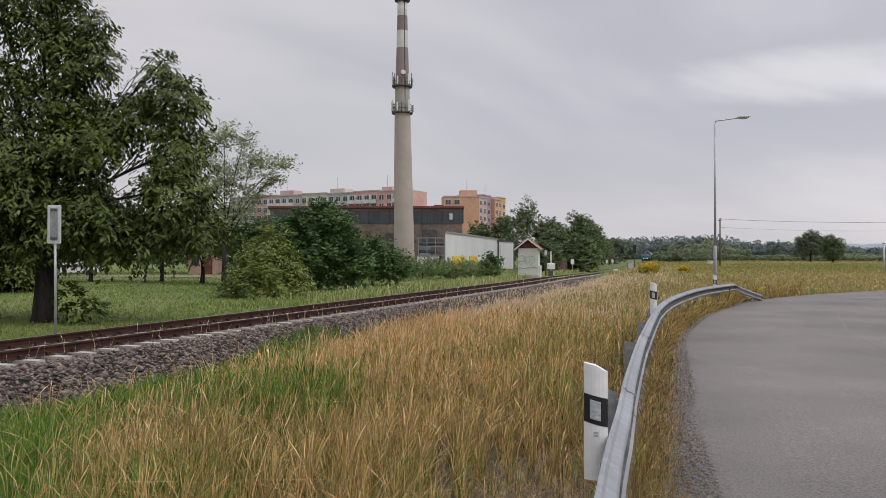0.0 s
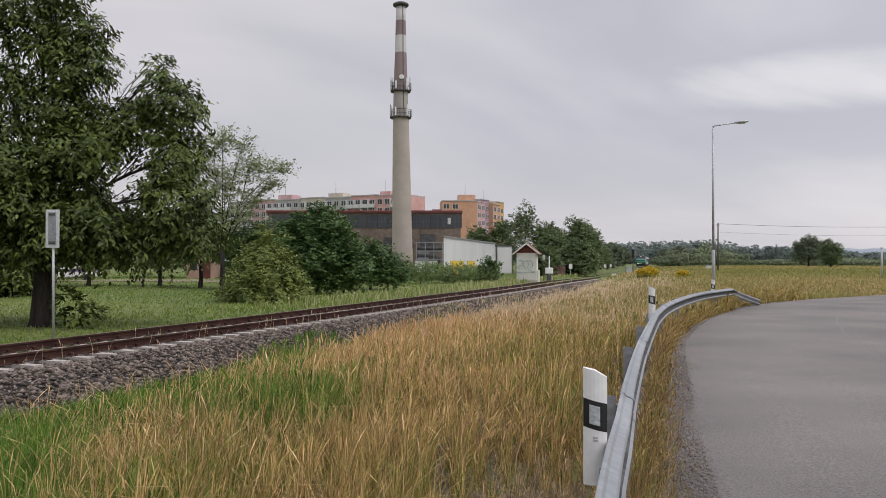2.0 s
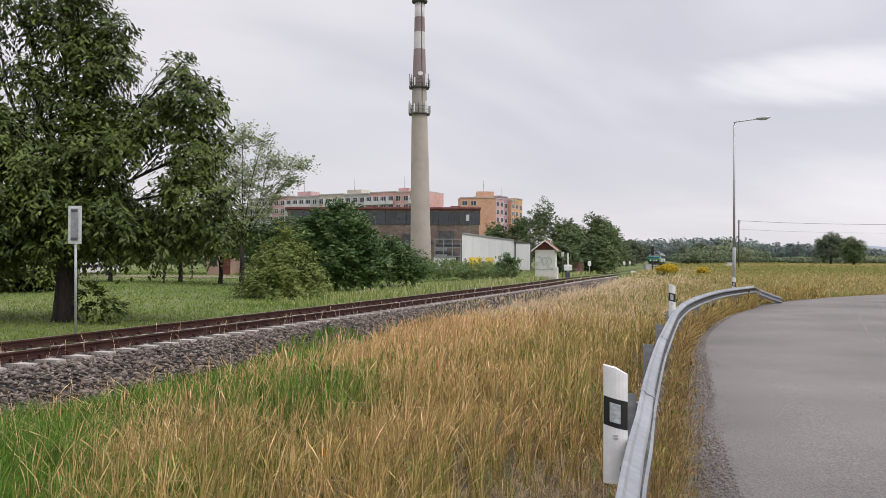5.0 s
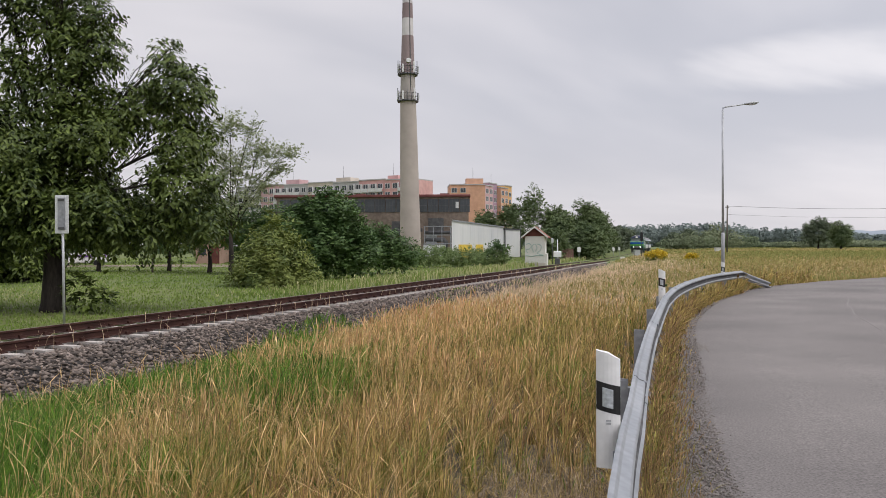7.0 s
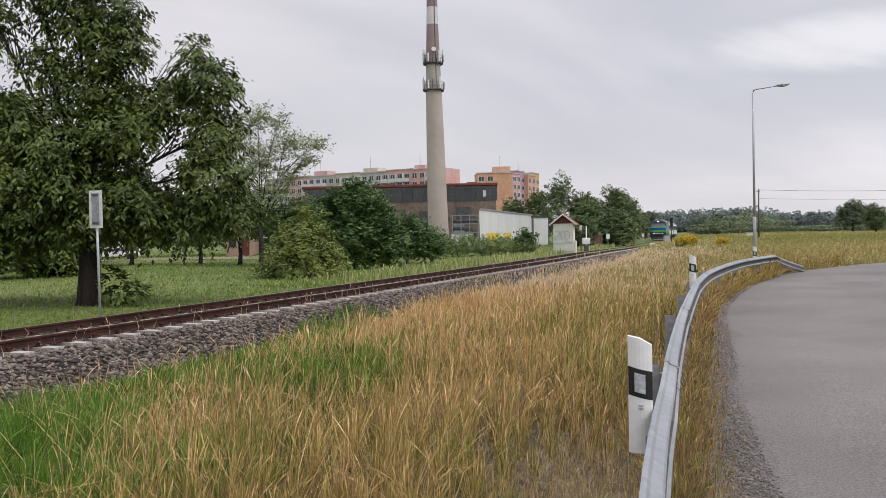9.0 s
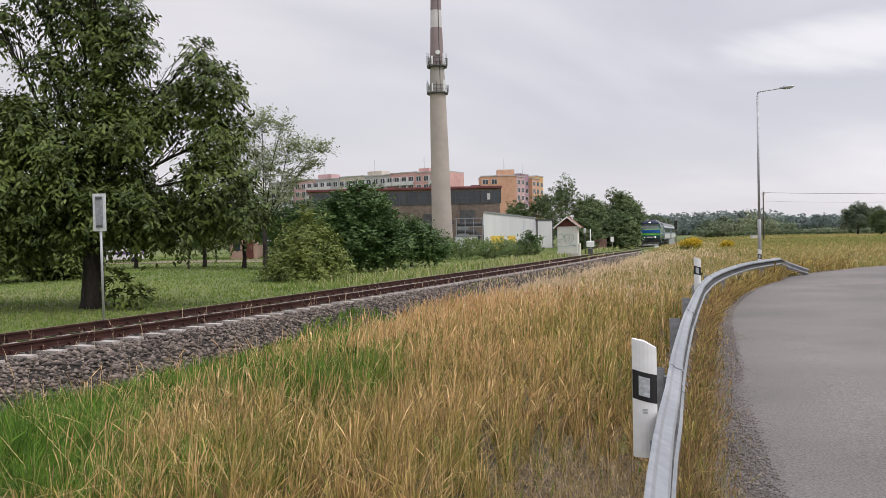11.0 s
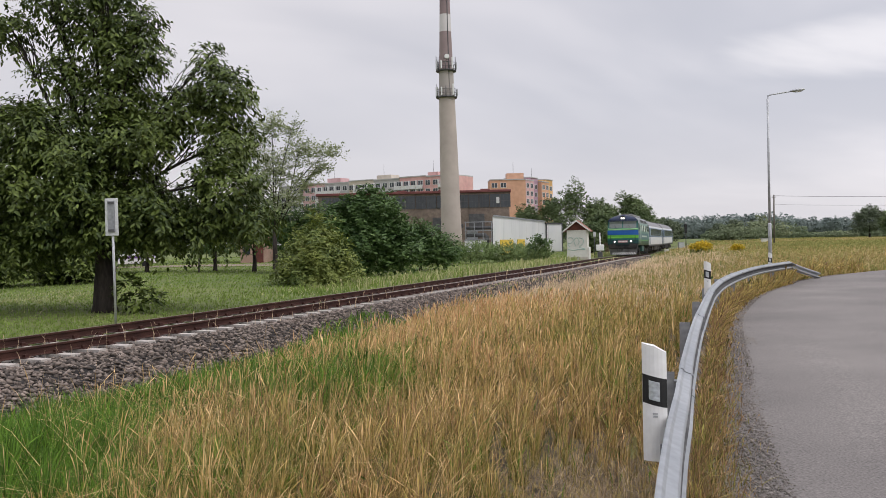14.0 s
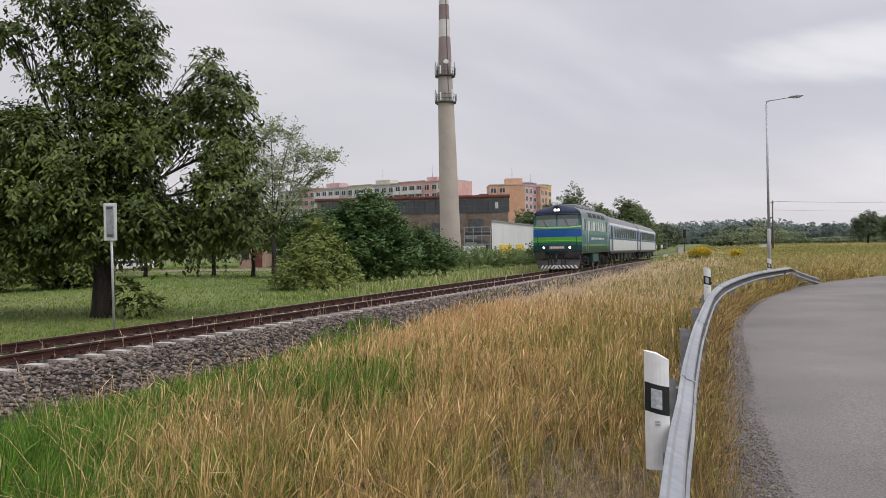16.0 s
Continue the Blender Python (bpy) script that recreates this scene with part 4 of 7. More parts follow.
def build_lamp():
    d = thing("street_lamp", pose(11.76, 34.89, -0.1), "tall slim grey street lamp with a single short arm", "street lamp")
    bm = bmesh.new()
    tube(bm, [(0, 0, 0), (0, 0, 2.2), (0, 0, 2.25)], [0.075, 0.075, 0.055], 12)
    tube(bm, [(0, 0, 2.2), (0, 0, 7.5)], [0.053, 0.042], 12)
    part("pole", bm, M_POLE, d)
    bm = bmesh.new()
    tube(bm, [(0, 0, 7.45), (0.02, 0, 7.62), (0.12, 0, 7.66), (1.0, 0, 7.78)], [0.042, 0.04, 0.034, 0.03], 10)
    part("arm", bm, M_POLE, d)
    bm = bmesh.new()
    bmesh.ops.create_uvsphere(bm, u_segments=14, v_segments=8, radius=1, matrix=pose(1.24, 0, 7.82, 0, -6, 0) @ Matrix.Diagonal((0.32, 0.13, 0.075, 1)))
    head = part("lamp_head", bm, M_POLE, d, "flat oval grey luminaire")
    bm = bmesh.new()
    bmesh.ops.create_uvsphere(bm, u_segments=12, v_segments=6, radius=1, matrix=pose(1.26, 0, 7.785, 0, -6, 0) @ Matrix.Diagonal((0.22, 0.10, 0.06, 1)))
    part("lens", bm, M_LENS, head, "pale lamp cover")


def build_poles():
    a = thing("cable_pole", pose(54.5, 159, -0.2), "dark weathered timber pole carrying overhead cables", "utility pole", "cable poles")
    bm = bmesh.new()
    tube(bm, [(0, 0, 0), (0.05, 0, 9.5)], [0.17, 0.13], 8)
    part("shaft", bm, M_WOOD, a)
    bm = boxed(-0.35, 0.35, -0.06, 0.06, 9.0, 9.12)
    part("crossarm", bm, M_WOOD, a)
    for s in (-0.3, 0.3):
        bm = bmesh.new()
        tube(bm, [(s, 0, 9.12), (s, 0, 9.32)], [0.05, 0.04], 6)
        part("insulator", bm, M_WHITEPL, a)
    b = copy_thing(a, pose(112, 150, -0.2))
    for k, dz in ((0, 9.35), (1, 7.7)):
        bm = bmesh.new()
        p0, p1 = Vector((54.5, 159, dz - 0.2)), Vector((112, 150, dz - 0.2 + 0.1))
        pts = []
        for i in range(25):
            t = i / 24
            q = p0.lerp(p1, t)
            q.z -= 0.9 * 4 * t * (1 - t)
            pts.append(q)
        tube(bm, pts, [0.03 if k == 0 else 0.016] * 25, 5)
        tagged(link("overhead_cable", bm, M_GREYMETAL), "thin dark sagging overhead cable between poles", "cable", "overhead cables")
    c = thing("marker_post", pose(40.4, 74, -0.1), "plain pale grey steel post in the field", "post")
    bm = bmesh.new()
    tube(bm, [(0, 0, 0), (0, 0, 3.0)], [0.09, 0.08], 10)
    part("shaft", bm, M_POLE, c)
    bm = boxed(-0.11, 0.11, -0.11, 0.11, 3.0, 3.08, bevel=0.02)
    part("cap", bm, M_POLE, c)


def build_sign():
    d = thing("track_sign", pose(-8.83, 18.4, -0.16, 0, 0, 0), "grey back of a railway sign on a thin steel pole", "sign")
    bm = bmesh.new()
    tube(bm, [(0, 0, 0), (-0.02, 0, 2.6)], [0.03, 0.03], 8)
    part("pole", bm, M_POLE, d)
    bm = boxed(-0.17, 0.14, -0.055, -0.035, 2.12, 2.99, bevel=0.006)
    plate = part("plate", bm, M_SIGNPALE, d, "grey unpainted metal plate seen from behind")
    bm = boxed(-0.10, 0.07, -0.075, -0.055, 2.2, 2.93, bevel=0.004)
    part("stiffener", bm, M_ZINCDARK, plate)
    for z in (2.22, 2.86):
        bm = boxed(-0.085, 0.055, -0.10, -0.036, z, z + 0.05, bevel=0.006)
        part("clamp", bm, M_GREYMETAL, plate, "dark steel clamp")


# ---------- trees and bushes ----------


def leaf_mesh(name, ctr, size, mat, parent, droop=0.4, aspect=0.42, seed=0, along=None, face=None, loose=1.0, plain=False):
    """Pointed leaves folded along the midrib; along and face give the way each one points and looks."""
    r = np.random.default_rng(seed)
    n = len(ctr)
    d = r.normal(0, 1, (n, 3)) * loose
    d[:, 2] = d[:, 2] * 0.6 - droop
    if along is not None:
        d = d + along
    d /= np.linalg.norm(d, axis=1)[:, None] + 1e-6
    up = r.normal(0, 1, (n, 3)) * loose
    if face is not None:
        up = up * 0.55 + face
    s = np.cross(d, up)
    s /= np.linalg.norm(s, axis=1)[:, None] + 1e-6
    nrm = np.cross(s, d)
    L = (size * r.uniform(0.65, 1.3, n))[:, None]
    W = L * aspect * 0.5
    if plain:
        # far leaves: one four-cornered blade each
        v = np.stack([ctr - d * L * 0.5, ctr + s * W * 1.15 + nrm * L * 0.05, ctr + d * L * 0.5, ctr - s * W * 1.15 + nrm * L * 0.05], 1)
        return np_mesh(name, v.reshape(-1, 3), (np.arange(n) * 4)[:, None] + np.arange(4), mat, parent)
    v = np.stack([ctr - d * L * 0.5, ctr - d * L * 0.2 + s * W + nrm * L * 0.07, ctr + d * L * 0.2 + s * W * 0.8 + nrm * L * 0.05,
                  ctr + d * L * 0.5 - nrm * L * 0.06, ctr + d * L * 0.2 - s * W * 0.8 + nrm * L * 0.05, ctr - d * L * 0.2 - s * W + nrm * L * 0.07], 1)
    f = np.array([(0, 1, 2, 3), (0, 3, 4, 5)])[None] + (np.arange(n) * 6)[:, None, None]
    return np_mesh(name, v.reshape(-1, 3), f.reshape(-1, 4), mat, parent)


def tree(name, x, y, lobes, trunk_r, trunk_h, leaves, size, mat, label, seed, category="tree", group="", droop=0.4, spread=0.5, per=14, hollow=0.45, limb=True, z0=None, lean=0.0, rise=0.15, sag=0.35, aspect=0.42):
    """lobes: (x, y, z, rx, ry, rz) in the tree's space. Each lobe bears arching twigs that end in sprays of leaves;
    spread is a spray's length, rise its lift at the root, sag how far its end bows down."""
    r = np.random.default_rng(seed)
    gz = float(ground_z(x, y)) - 0.05 if z0 is None else z0
    t = thing(name, pose(x, y, gz), label, category, group)
    vol = np.array([a[3] * a[4] * a[5] for a in lobes]) ** 0.7
    vol /= vol.sum()
    k = max(8, leaves // per)
    pick = r.choice(len(lobes), k, p=vol)
    lo = np.array(lobes)[pick]
    dirs = r.normal(0, 1, (k, 3))
    dirs /= np.linalg.norm(dirs, axis=1)[:, None]
    rad = (hollow + (1 - hollow) * r.random(k)) ** 0.6 * r.uniform(0.8, 1.1, k)
    root = lo[:, :3] + dirs * rad[:, None] * lo[:, 3:]
    root[:, 2] = np.maximum(root[:, 2], 0.2)
    way = dirs * np.array([1, 1, 0.6]) + r.normal(0, 0.35, (k, 3))
    way[:, 2] += rise
    way /= np.linalg.norm(way, axis=1)[:, None]
    span = spread * r.uniform(0.55, 1.35, k)
    cnt = np.maximum(3, r.poisson(per, k))
    idx = np.repeat(np.arange(k), cnt)
    m = len(idx)
    q = r.random(m) ** 0.8
    stem = root[idx] + way[idx] * (span[idx] * (q - 0.35))[:, None]
    stem[:, 2] -= sag * span[idx] * q * q
    side = np.cross(way, np.array([0, 0, 1.0]))
    side /= np.linalg.norm(side, axis=1)[:, None] + 1e-6
    lr = np.where(r.random(m) < 0.5, -1.0, 1.0)[:, None]
    along = side[idx] * lr * 0.8 + way[idx] * 0.6
    face = dirs[idx] * 0.7 + np.array([0, 0, 0.9])
    off = along + np.array([0, 0, -droop]) * 0.7
    ctr = stem + off * (size * 0.55) + r.normal(0, 0.10 * spread, (m, 3))
    ctr[:, 2] = np.maximum(ctr[:, 2], 0.05)
    bm = bmesh.new()
    tube(bm, [Vector((0, 0, -0.1)), Vector((0, 0, 0.25)), Vector((lean * 0.5 + 0.04, 0, trunk_h * 0.5)), Vector((lean, 0, trunk_h))], [trunk_r * 1.35, trunk_r * 1.05, trunk_r * 0.9, trunk_r * 0.75], 10)
    if limb:
        top = Vector((lean, 0, trunk_h * 0.95))
        for i, lb in enumerate(lobes):
            e = Vector(lb[:3])
            mid = top.lerp(e, 0.45) + Vector((r.normal(0, 0.15), r.normal(0, 0.15), 0.12 * (e - top).length))
            r0 = trunk_r * 0.25
            tube(bm, [top, mid, e, e + (e - mid) * 0.12], [r0, r0 * 0.6, r0 * 0.3, r0 * 0.1], 7)
            for j in np.where(pick == i)[0][:14]:
                w = Vector(root[j])
                s0 = mid.lerp(e, r.random())
                m2 = s0.lerp(w, 0.5) + Vector((0, 0, 0.1 * (w - s0).length))
                tube(bm, [s0, m2, w], [r0 * 0.2, r0 * 0.12, r0 * 0.05], 5, False)
    part("trunk", bm, M_BARK, t, "dark rough bark")
    leaf_mesh("crown", ctr, size, mat, t, droop, aspect, seed + 1, along, face, 0.45, y > 46)
    return t


def build_trees():
    # the big cherry beside the track
    lobes = [(-2.2, -0.8, 2.2, 1.2, 1.2, 0.75), (-3.7, 0.2, 2.5, 1.3, 1.3, 0.9), (-0.9, -1.0, 2.5, 0.9, 0.9, 0.6), (0.6, -0.9, 2.6, 0.9, 0.9, 0.6), (1.5, -0.3, 2.4, 0.9, 1.0, 0.55), (2.8, 0.2, 2.5, 1.1, 1.1, 0.6), (4.0, 0.4, 2.7, 0.8, 0.9, 0.6),
             (-5.2, 0.5, 3.2, 1.4, 1.4, 1.2), (-3.2, -0.6, 3.9, 1.3, 1.3, 0.9), (-1.4, -1.0, 3.6, 1.2, 1.1, 0.8), (0.1, 0.8, 3.8, 1.3, 1.2, 1.0), (1.2, -0.8, 3.3, 0.8, 0.8, 0.5), (3.6, 0.0, 3.7, 0.95, 1.1, 0.65), (3.6, 0.3, 4.9, 0.8, 1.0, 0.7), (0.9, -0.3, 4.9, 1.0, 1.1, 0.8),
             (-4.6, 0.0, 5.0, 1.3, 1.3, 1.1), (-2.8, 0.4, 5.5, 1.05, 1.2, 0.8), (-1.2, -0.6, 5.1, 1.2, 1.2, 0.9), (0.3, 0.2, 6.2, 1.05, 1.1, 0.85), (2.1, 0.2, 5.8, 0.8, 1.0, 0.7), (3.45, 0.1, 6.2, 0.85, 0.9, 0.75), (3.1, 0.0, 7.1, 0.4, 0.4, 0.5),
             (-4.6, 0.2, 6.9, 0.8, 0.9, 0.6), (-1.2, 0.2, 6.9, 0.7, 0.9, 0.55), (0.9, 0.0, 7.4, 0.95, 0.9, 0.75), (-0.3, 0.3, 8.3, 0.95, 1.0, 0.7), (1.2, 0.0, 8.3, 0.5, 0.6, 0.5), (-2.5, 0.0, 8.1, 0.6, 0.8, 0.5), (-1.5, 0.2, 9.2, 0.8, 0.9, 0.5), (0.3, 0.0, 9.4, 0.8, 0.8, 0.6),
             (0.2, 1.6, 3.0, 2.6, 1.0, 1.0), (-3.0, 1.6, 3.0, 2.2, 1.0, 1.2),
             (0.1, -1.2, 3.4, 1.0, 0.8, 0.7), (1.7, -0.9, 2.9, 0.9, 0.8, 0.5), (-0.4, -1.1, 4.4, 1.0, 0.8, 0.6), (1.7, -0.6, 5.0, 0.6, 0.7, 0.4)]
    tree("cherry_tree", -10.95, 22.2, lobes, 0.31, 2.3, 92000, 0.163, M_LEAF, "broad dark green cherry tree with drooping leaves by the track", 3, droop=0.75, spread=0.62, per=13, hollow=0.4, rise=0.05, sag=0.45, aspect=0.4)
    tree("sapling", -9.95, 21.6, [(0.1, 0, 0.65, 0.5, 0.4, 0.45), (0.5, 0, 0.5, 0.3, 0.3, 0.2)], 0.02, 0.5, 420, 0.17, M_LEAF, "low leafy shoots beside the trunk", 4, "shrub", spread=0.4, per=12)
    # airy tree behind
    lobes = [(0.2, 0, 6.5, 1.5, 1.4, 1.1), (1.6, 0, 7.5, 1.0, 1.2, 0.7), (-1.4, 0, 7.9, 1.1, 1.2, 1.0), (0.0, 0, 8.9, 0.9, 1.0, 0.8), (1.2, 0, 8.7, 0.6, 0.7, 0.6), (3.3, 0, 7.3, 0.9, 0.9, 0.4), (2.6, 0, 6.3, 0.8, 0.9, 0.45), (1.9, 0, 5.6, 0.8, 1.0, 0.5), (0.6, 0, 4.6, 1.5, 1.4, 1.0), (-1.6, 0, 5.2, 1.3, 1.3, 1.2), (-2.8, 0, 6.8, 1.2, 1.3, 1.2)]
    tree("airy_tree", -12.9, 47.5, lobes, 0.15, 2.6, 13000, 0.19, M_LEAFGREY, "tall airy grey-green tree with thin open branches", 5, droop=0.1, spread=0.75, per=13, hollow=0.15, rise=0.55, sag=0.15, aspect=0.36)
    # dark trees at the back of the meadow
    for i, (x, y, h, w) in enumerate(((-15.5, 52, 5.2, 2.6), (-19.5, 56, 5.4, 3.2), (-24, 55, 4.6, 3.0), (-29.5, 58, 5.5, 3.4), (-36, 60, 6.0, 4.0), (-27, 47, 3.2, 2.6), (-11.5, 50, 4.4, 2.0), (-23.5, 37, 2.9, 2.4), (-20.6, 39, 2.4, 1.8), (-27.5, 40, 3.4, 2.6), (-44, 80, 4.6, 4.4), (-37, 83, 4.2, 4.2), (-30, 86, 4.4, 4.2), (-23, 88, 4.6, 4.4), (-17, 84, 4.4, 4.0), (-13, 78, 3.6, 3.2))):
        low = 0.30 if i in (0, 1, 2, 3, 6) else 0.0
        tree("meadow_tree", x, y, [(0, 0, h * (0.58 + low * 0.3), w, w, h * (0.40 - low * 0.25)), (w * 0.4, 0, h * 0.75, w * 0.6, w * 0.6, h * 0.26), (-w * 0.5, 0, h * (0.5 + low * 0.4), w * 0.7, w * 0.7, h * (0.36 - low * 0.35))], 0.14, 1.4, 6500, 0.26, M_LEAF if y < 46 else M_LEAFDARK, "dark green tree at the edge of the meadow", 20 + i, group="trees at the meadow's edge", spread=0.8, per=14, hollow=0.3)
    # yellowish bush and the darker ones behind
    lobes = [(0, 0, 0.65, 1.75, 1.6, 0.55), (0, 0, 1.15, 1.45, 1.35, 0.5), (0.05, 0, 1.7, 1.1, 1.05, 0.5), (0.0, 0, 2.25, 0.72, 0.7, 0.45), (0.05, 0, 2.75, 0.35, 0.35, 0.4)]
    tree("yellowish_bush", -7.55, 34.6, lobes, 0.05, 0.8, 16000, 0.17, M_LEAFYEL, "dense yellowish-green bush on the meadow", 7, "bush", droop=0.35, spread=0.95, per=30, hollow=0.6, rise=0.1, sag=0.4, aspect=0.36)
    lobes = [(0, 0, 1.9, 2.1, 1.9, 1.6), (0.3, 0, 3.5, 1.3, 1.3, 1.0), (-1.5, 0, 2.6, 1.1, 1.1, 1.2), (-1.0, 0, 3.8, 0.6, 0.7, 0.5), (1.6, 0, 1.6, 1.2, 1.2, 1.2), (1.1, 0, 3.0, 0.8, 0.9, 0.8), (0.0, 0, 4.5, 0.3, 0.3, 0.5)]
    tree("dark_bush", -6.6, 43, lobes, 0.1, 1.2, 21000, 0.21, M_LEAFDARK, "tall dark green rounded bush behind the track", 8, "bush", droop=0.15, spread=0.75, per=15, hollow=0.5, rise=0.45, sag=0.2)
    lobes = [(-0.9, 0, 1.7, 1.4, 1.3, 1.2), (0.3, 0, 1.9, 1.1, 1.2, 1.1), (1.2, 0, 1.3, 1.2, 1.2, 0.9), (-0.4, 0, 2.8, 0.4, 0.5, 0.4)]
    tree("dark_bush", -4.4, 50, lobes, 0.08, 0.8, 11000, 0.21, M_LEAFDARK, "dark green bush in front of the chimney", 9, "bush", droop=0.15, spread=0.75, per=15, rise=0.4, sag=0.2)
    for i, (x, y, h, w) in enumerate(((-4.6, 60, 1.5, 2.2), (-1.6, 62, 1.7, 2.0), (1.0, 64, 1.6, 1.9), (3.2, 66, 1.5, 1.7), (-7.6, 56, 1.6, 2.2))):
        tree("hedge_shrub", x, y, [(0, 0, h * 0.45, w, 1.2, h * 0.4), (w * 0.4, 0, h * 0.5, w * 0.5, 1, h * 0.42), (-w * 0.5, 0, h * 0.5, w * 0.4, 1, h * 0.35)], 0.03, 0.5, 4200, 0.2, M_LEAFHEDGE, "low green shrub along the far side of the track", 30 + i, "shrub", "shrubs along the track", spread=0.6, per=14, droop=-0.2, rise=0.9, sag=0.0, aspect=0.25)
    tree("young_bush", 4.0, 66, [(0, 0, 1.1, 0.7, 0.7, 0.9), (0.1, 0, 1.8, 0.3, 0.3, 0.4)], 0.04, 0.6, 1500, 0.22, M_LEAFDARK, "small dark upright bush before the white hall", 38, "bush", spread=0.7, per=14, droop=0.0, rise=0.5, sag=0.1)
    # trees beyond the hut and along the line
    row = [(7.0, 152, 9.0, 3.4), (11.5, 150, 9.6, 3.6), (14.6, 140, 12.2, 4.6), (19.0, 139, 9.0, 4.0), (16.4, 120, 6.4, 3.0), (13.4, 108, 4.6, 2.2), (21.0, 128, 9.6, 3.2), (23.6, 134, 9.0, 3.0), (19.0, 112, 4.8, 2.8), (25.6, 142, 8.0, 3.4), (29.0, 158, 7.6, 3.2), (33.8, 178, 7.2, 3.5), (40.5, 205, 6.9, 4.0), (49.5, 240, 7.4, 4.5), (54.0, 266, 9.0, 4.6), (62.0, 296, 9.0, 4.8), (72.0, 330, 8.6, 5.0), (84.0, 375, 9.0, 5.2), (92.6, 338, 6.5, 3.6), (98.5, 352, 8.4, 4.6), (106.5, 360, 9.6, 5.0), (112.5, 352, 7.8, 4.4), (119.5, 366, 8.6, 5.0)]
    for i, (x, y, h, w) in enumerate(row):
        r = np.random.default_rng(300 + i)
        lobes = [(0, 0, h * 0.42, w, w, h * 0.36)]
        for k in range(7):
            a, e = r.uniform(0, 6.28), r.uniform(0.1, 0.75)
            lobes.append((w * e * math.cos(a), w * e * math.sin(a), h * (0.92 - 0.45 * e + r.uniform(-0.06, 0.04)), w * r.uniform(0.25, 0.42), w * 0.4, h * r.uniform(0.10, 0.17)))
        # beyond 200 m the row takes the leaf copy with haze painted in
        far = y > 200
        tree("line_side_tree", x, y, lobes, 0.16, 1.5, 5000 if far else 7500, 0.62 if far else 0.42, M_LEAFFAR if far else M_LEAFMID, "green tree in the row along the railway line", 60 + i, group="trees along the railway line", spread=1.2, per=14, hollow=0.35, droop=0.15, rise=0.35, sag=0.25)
    # trees on the open field
    tree("field_tree", 101, 222, [(0, 0, 5.0, 3.4, 3.2, 2.6), (0.6, 0, 7.8, 1.8, 2.0, 1.3), (-2.0, 0, 6.6, 1.8, 2.0, 1.5), (2.4, 0, 6.6, 1.5, 1.7, 1.2), (-3.2, 0, 3.6, 1.5, 1.8, 1.5)], 0.25, 2.2, 9000, 0.5, M_LEAFFAR, "round grey-green tree standing in the field", 90, group="field trees", spread=1.4, per=14)
    tree("field_tree", 98, 203, [(0, 0, 3.6, 2.6, 2.6, 2.2), (-0.7, 0, 6.2, 1.1, 1.3, 1.0), (1.3, 0, 5.4, 1.3, 1.4, 1.1), (-1.8, 0, 4.8, 0.9, 1.2, 0.9)], 0.2, 1.8, 8000, 0.46, M_LEAFMID, "dark green tree standing in the field", 91, group="field trees", spread=1.2, per=14)
    # goldenrod
    for i, (x, y, w) in enumerate(((20.2, 79, 1.15), (23.9, 80, 0.6))):
        r = np.random.default_rng(100 + i)
        g = thing("goldenrod", pose(x, y, float(ground_z(x, y))), "clump of flowering yellow goldenrod", "flowers", "goldenrod clumps")
        bm = bmesh.new()
        c = []
        for k in range(int(80 * w)):
            a, d = r.uniform(0, 6.28), w * math.sqrt(r.random())
            h = r.uniform(0.7, 1.35) * (1 - 0.25 * (d / w) ** 2) * (1.0 if i == 0 else 0.75)
            p = Vector((d * math.cos(a), d * 0.8 * math.sin(a), 0))
            q = p + Vector((r.normal(0, 0.08), r.normal(0, 0.08), h))
            tube(bm, [p, q], [0.02, 0.012], 3, False)
            c += [q + Vector((r.normal(0, 0.1), r.normal(0, 0.1), r.normal(0, 0.07))) for _ in range(16)]
        part("stems", bm, M_LEAFYEL, g, "green leafy stems")
        tagged(leaf_mesh("flowers", np.array([tuple(v) for v in c]), 0.12, M_GOLDEN, g, 0.0, 0.8, seed=110 + i), kind="stuff")
    # far woodland: a low belt beyond the field and a taller ridge behind it, haze painted into its colour
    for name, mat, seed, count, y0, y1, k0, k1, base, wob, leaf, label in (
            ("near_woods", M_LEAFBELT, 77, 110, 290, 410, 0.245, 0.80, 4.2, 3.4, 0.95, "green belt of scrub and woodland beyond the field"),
            ("far_woods", M_LEAFHAZE, 79, 240, 560, 700, 0.17, 0.80, 13.0, 2.0, 1.9, "ridge of far woodland with haze painted into its colour")):
        r = np.random.default_rng(seed)
        c, fc = [], []
        for k in range(count):
            y = r.uniform(y0, y1)
            x = y * (k0 + (k1 - k0) * (k + r.random()) / count)
            if y < 418 and abs(x - float(track_x(y))) < 7:
                continue
            top = base + wob * (0.6 * math.sin(x * 0.021 * 400 / y0) + 0.5 * math.sin(x * 0.05 * 400 / y0 + 1)) + r.normal(0, 0.45 * wob)
            top = max(2.2, top * (1 - 0.38 * float(step(0.44, 0.54, x / y))))
            w = r.uniform(0.35, 0.9) * (5 + 0.4 * top)
            n = 620
            d = r.normal(0, 1, (n, 3))
            d[:, 2] = np.abs(d[:, 2]) - 0.65
            d /= np.linalg.norm(d, axis=1)[:, None]
            bump = 1 + 0.16 * np.sin(d[:, 0] * 7 + k) * np.sin(d[:, 1] * 6 + 2 * k) + 0.12 * np.sin(d[:, 2] * 11 + 3 * k) + r.normal(0, 0.04, n)
            c.append(np.stack([x + d[:, 0] * w * bump, y + d[:, 1] * w * bump, np.maximum(0.2, top * 0.45 + d[:, 2] * top * 0.55 * bump)], -1))
            fc.append(d)
        c, fc = np.concatenate(c), np.concatenate(fc)
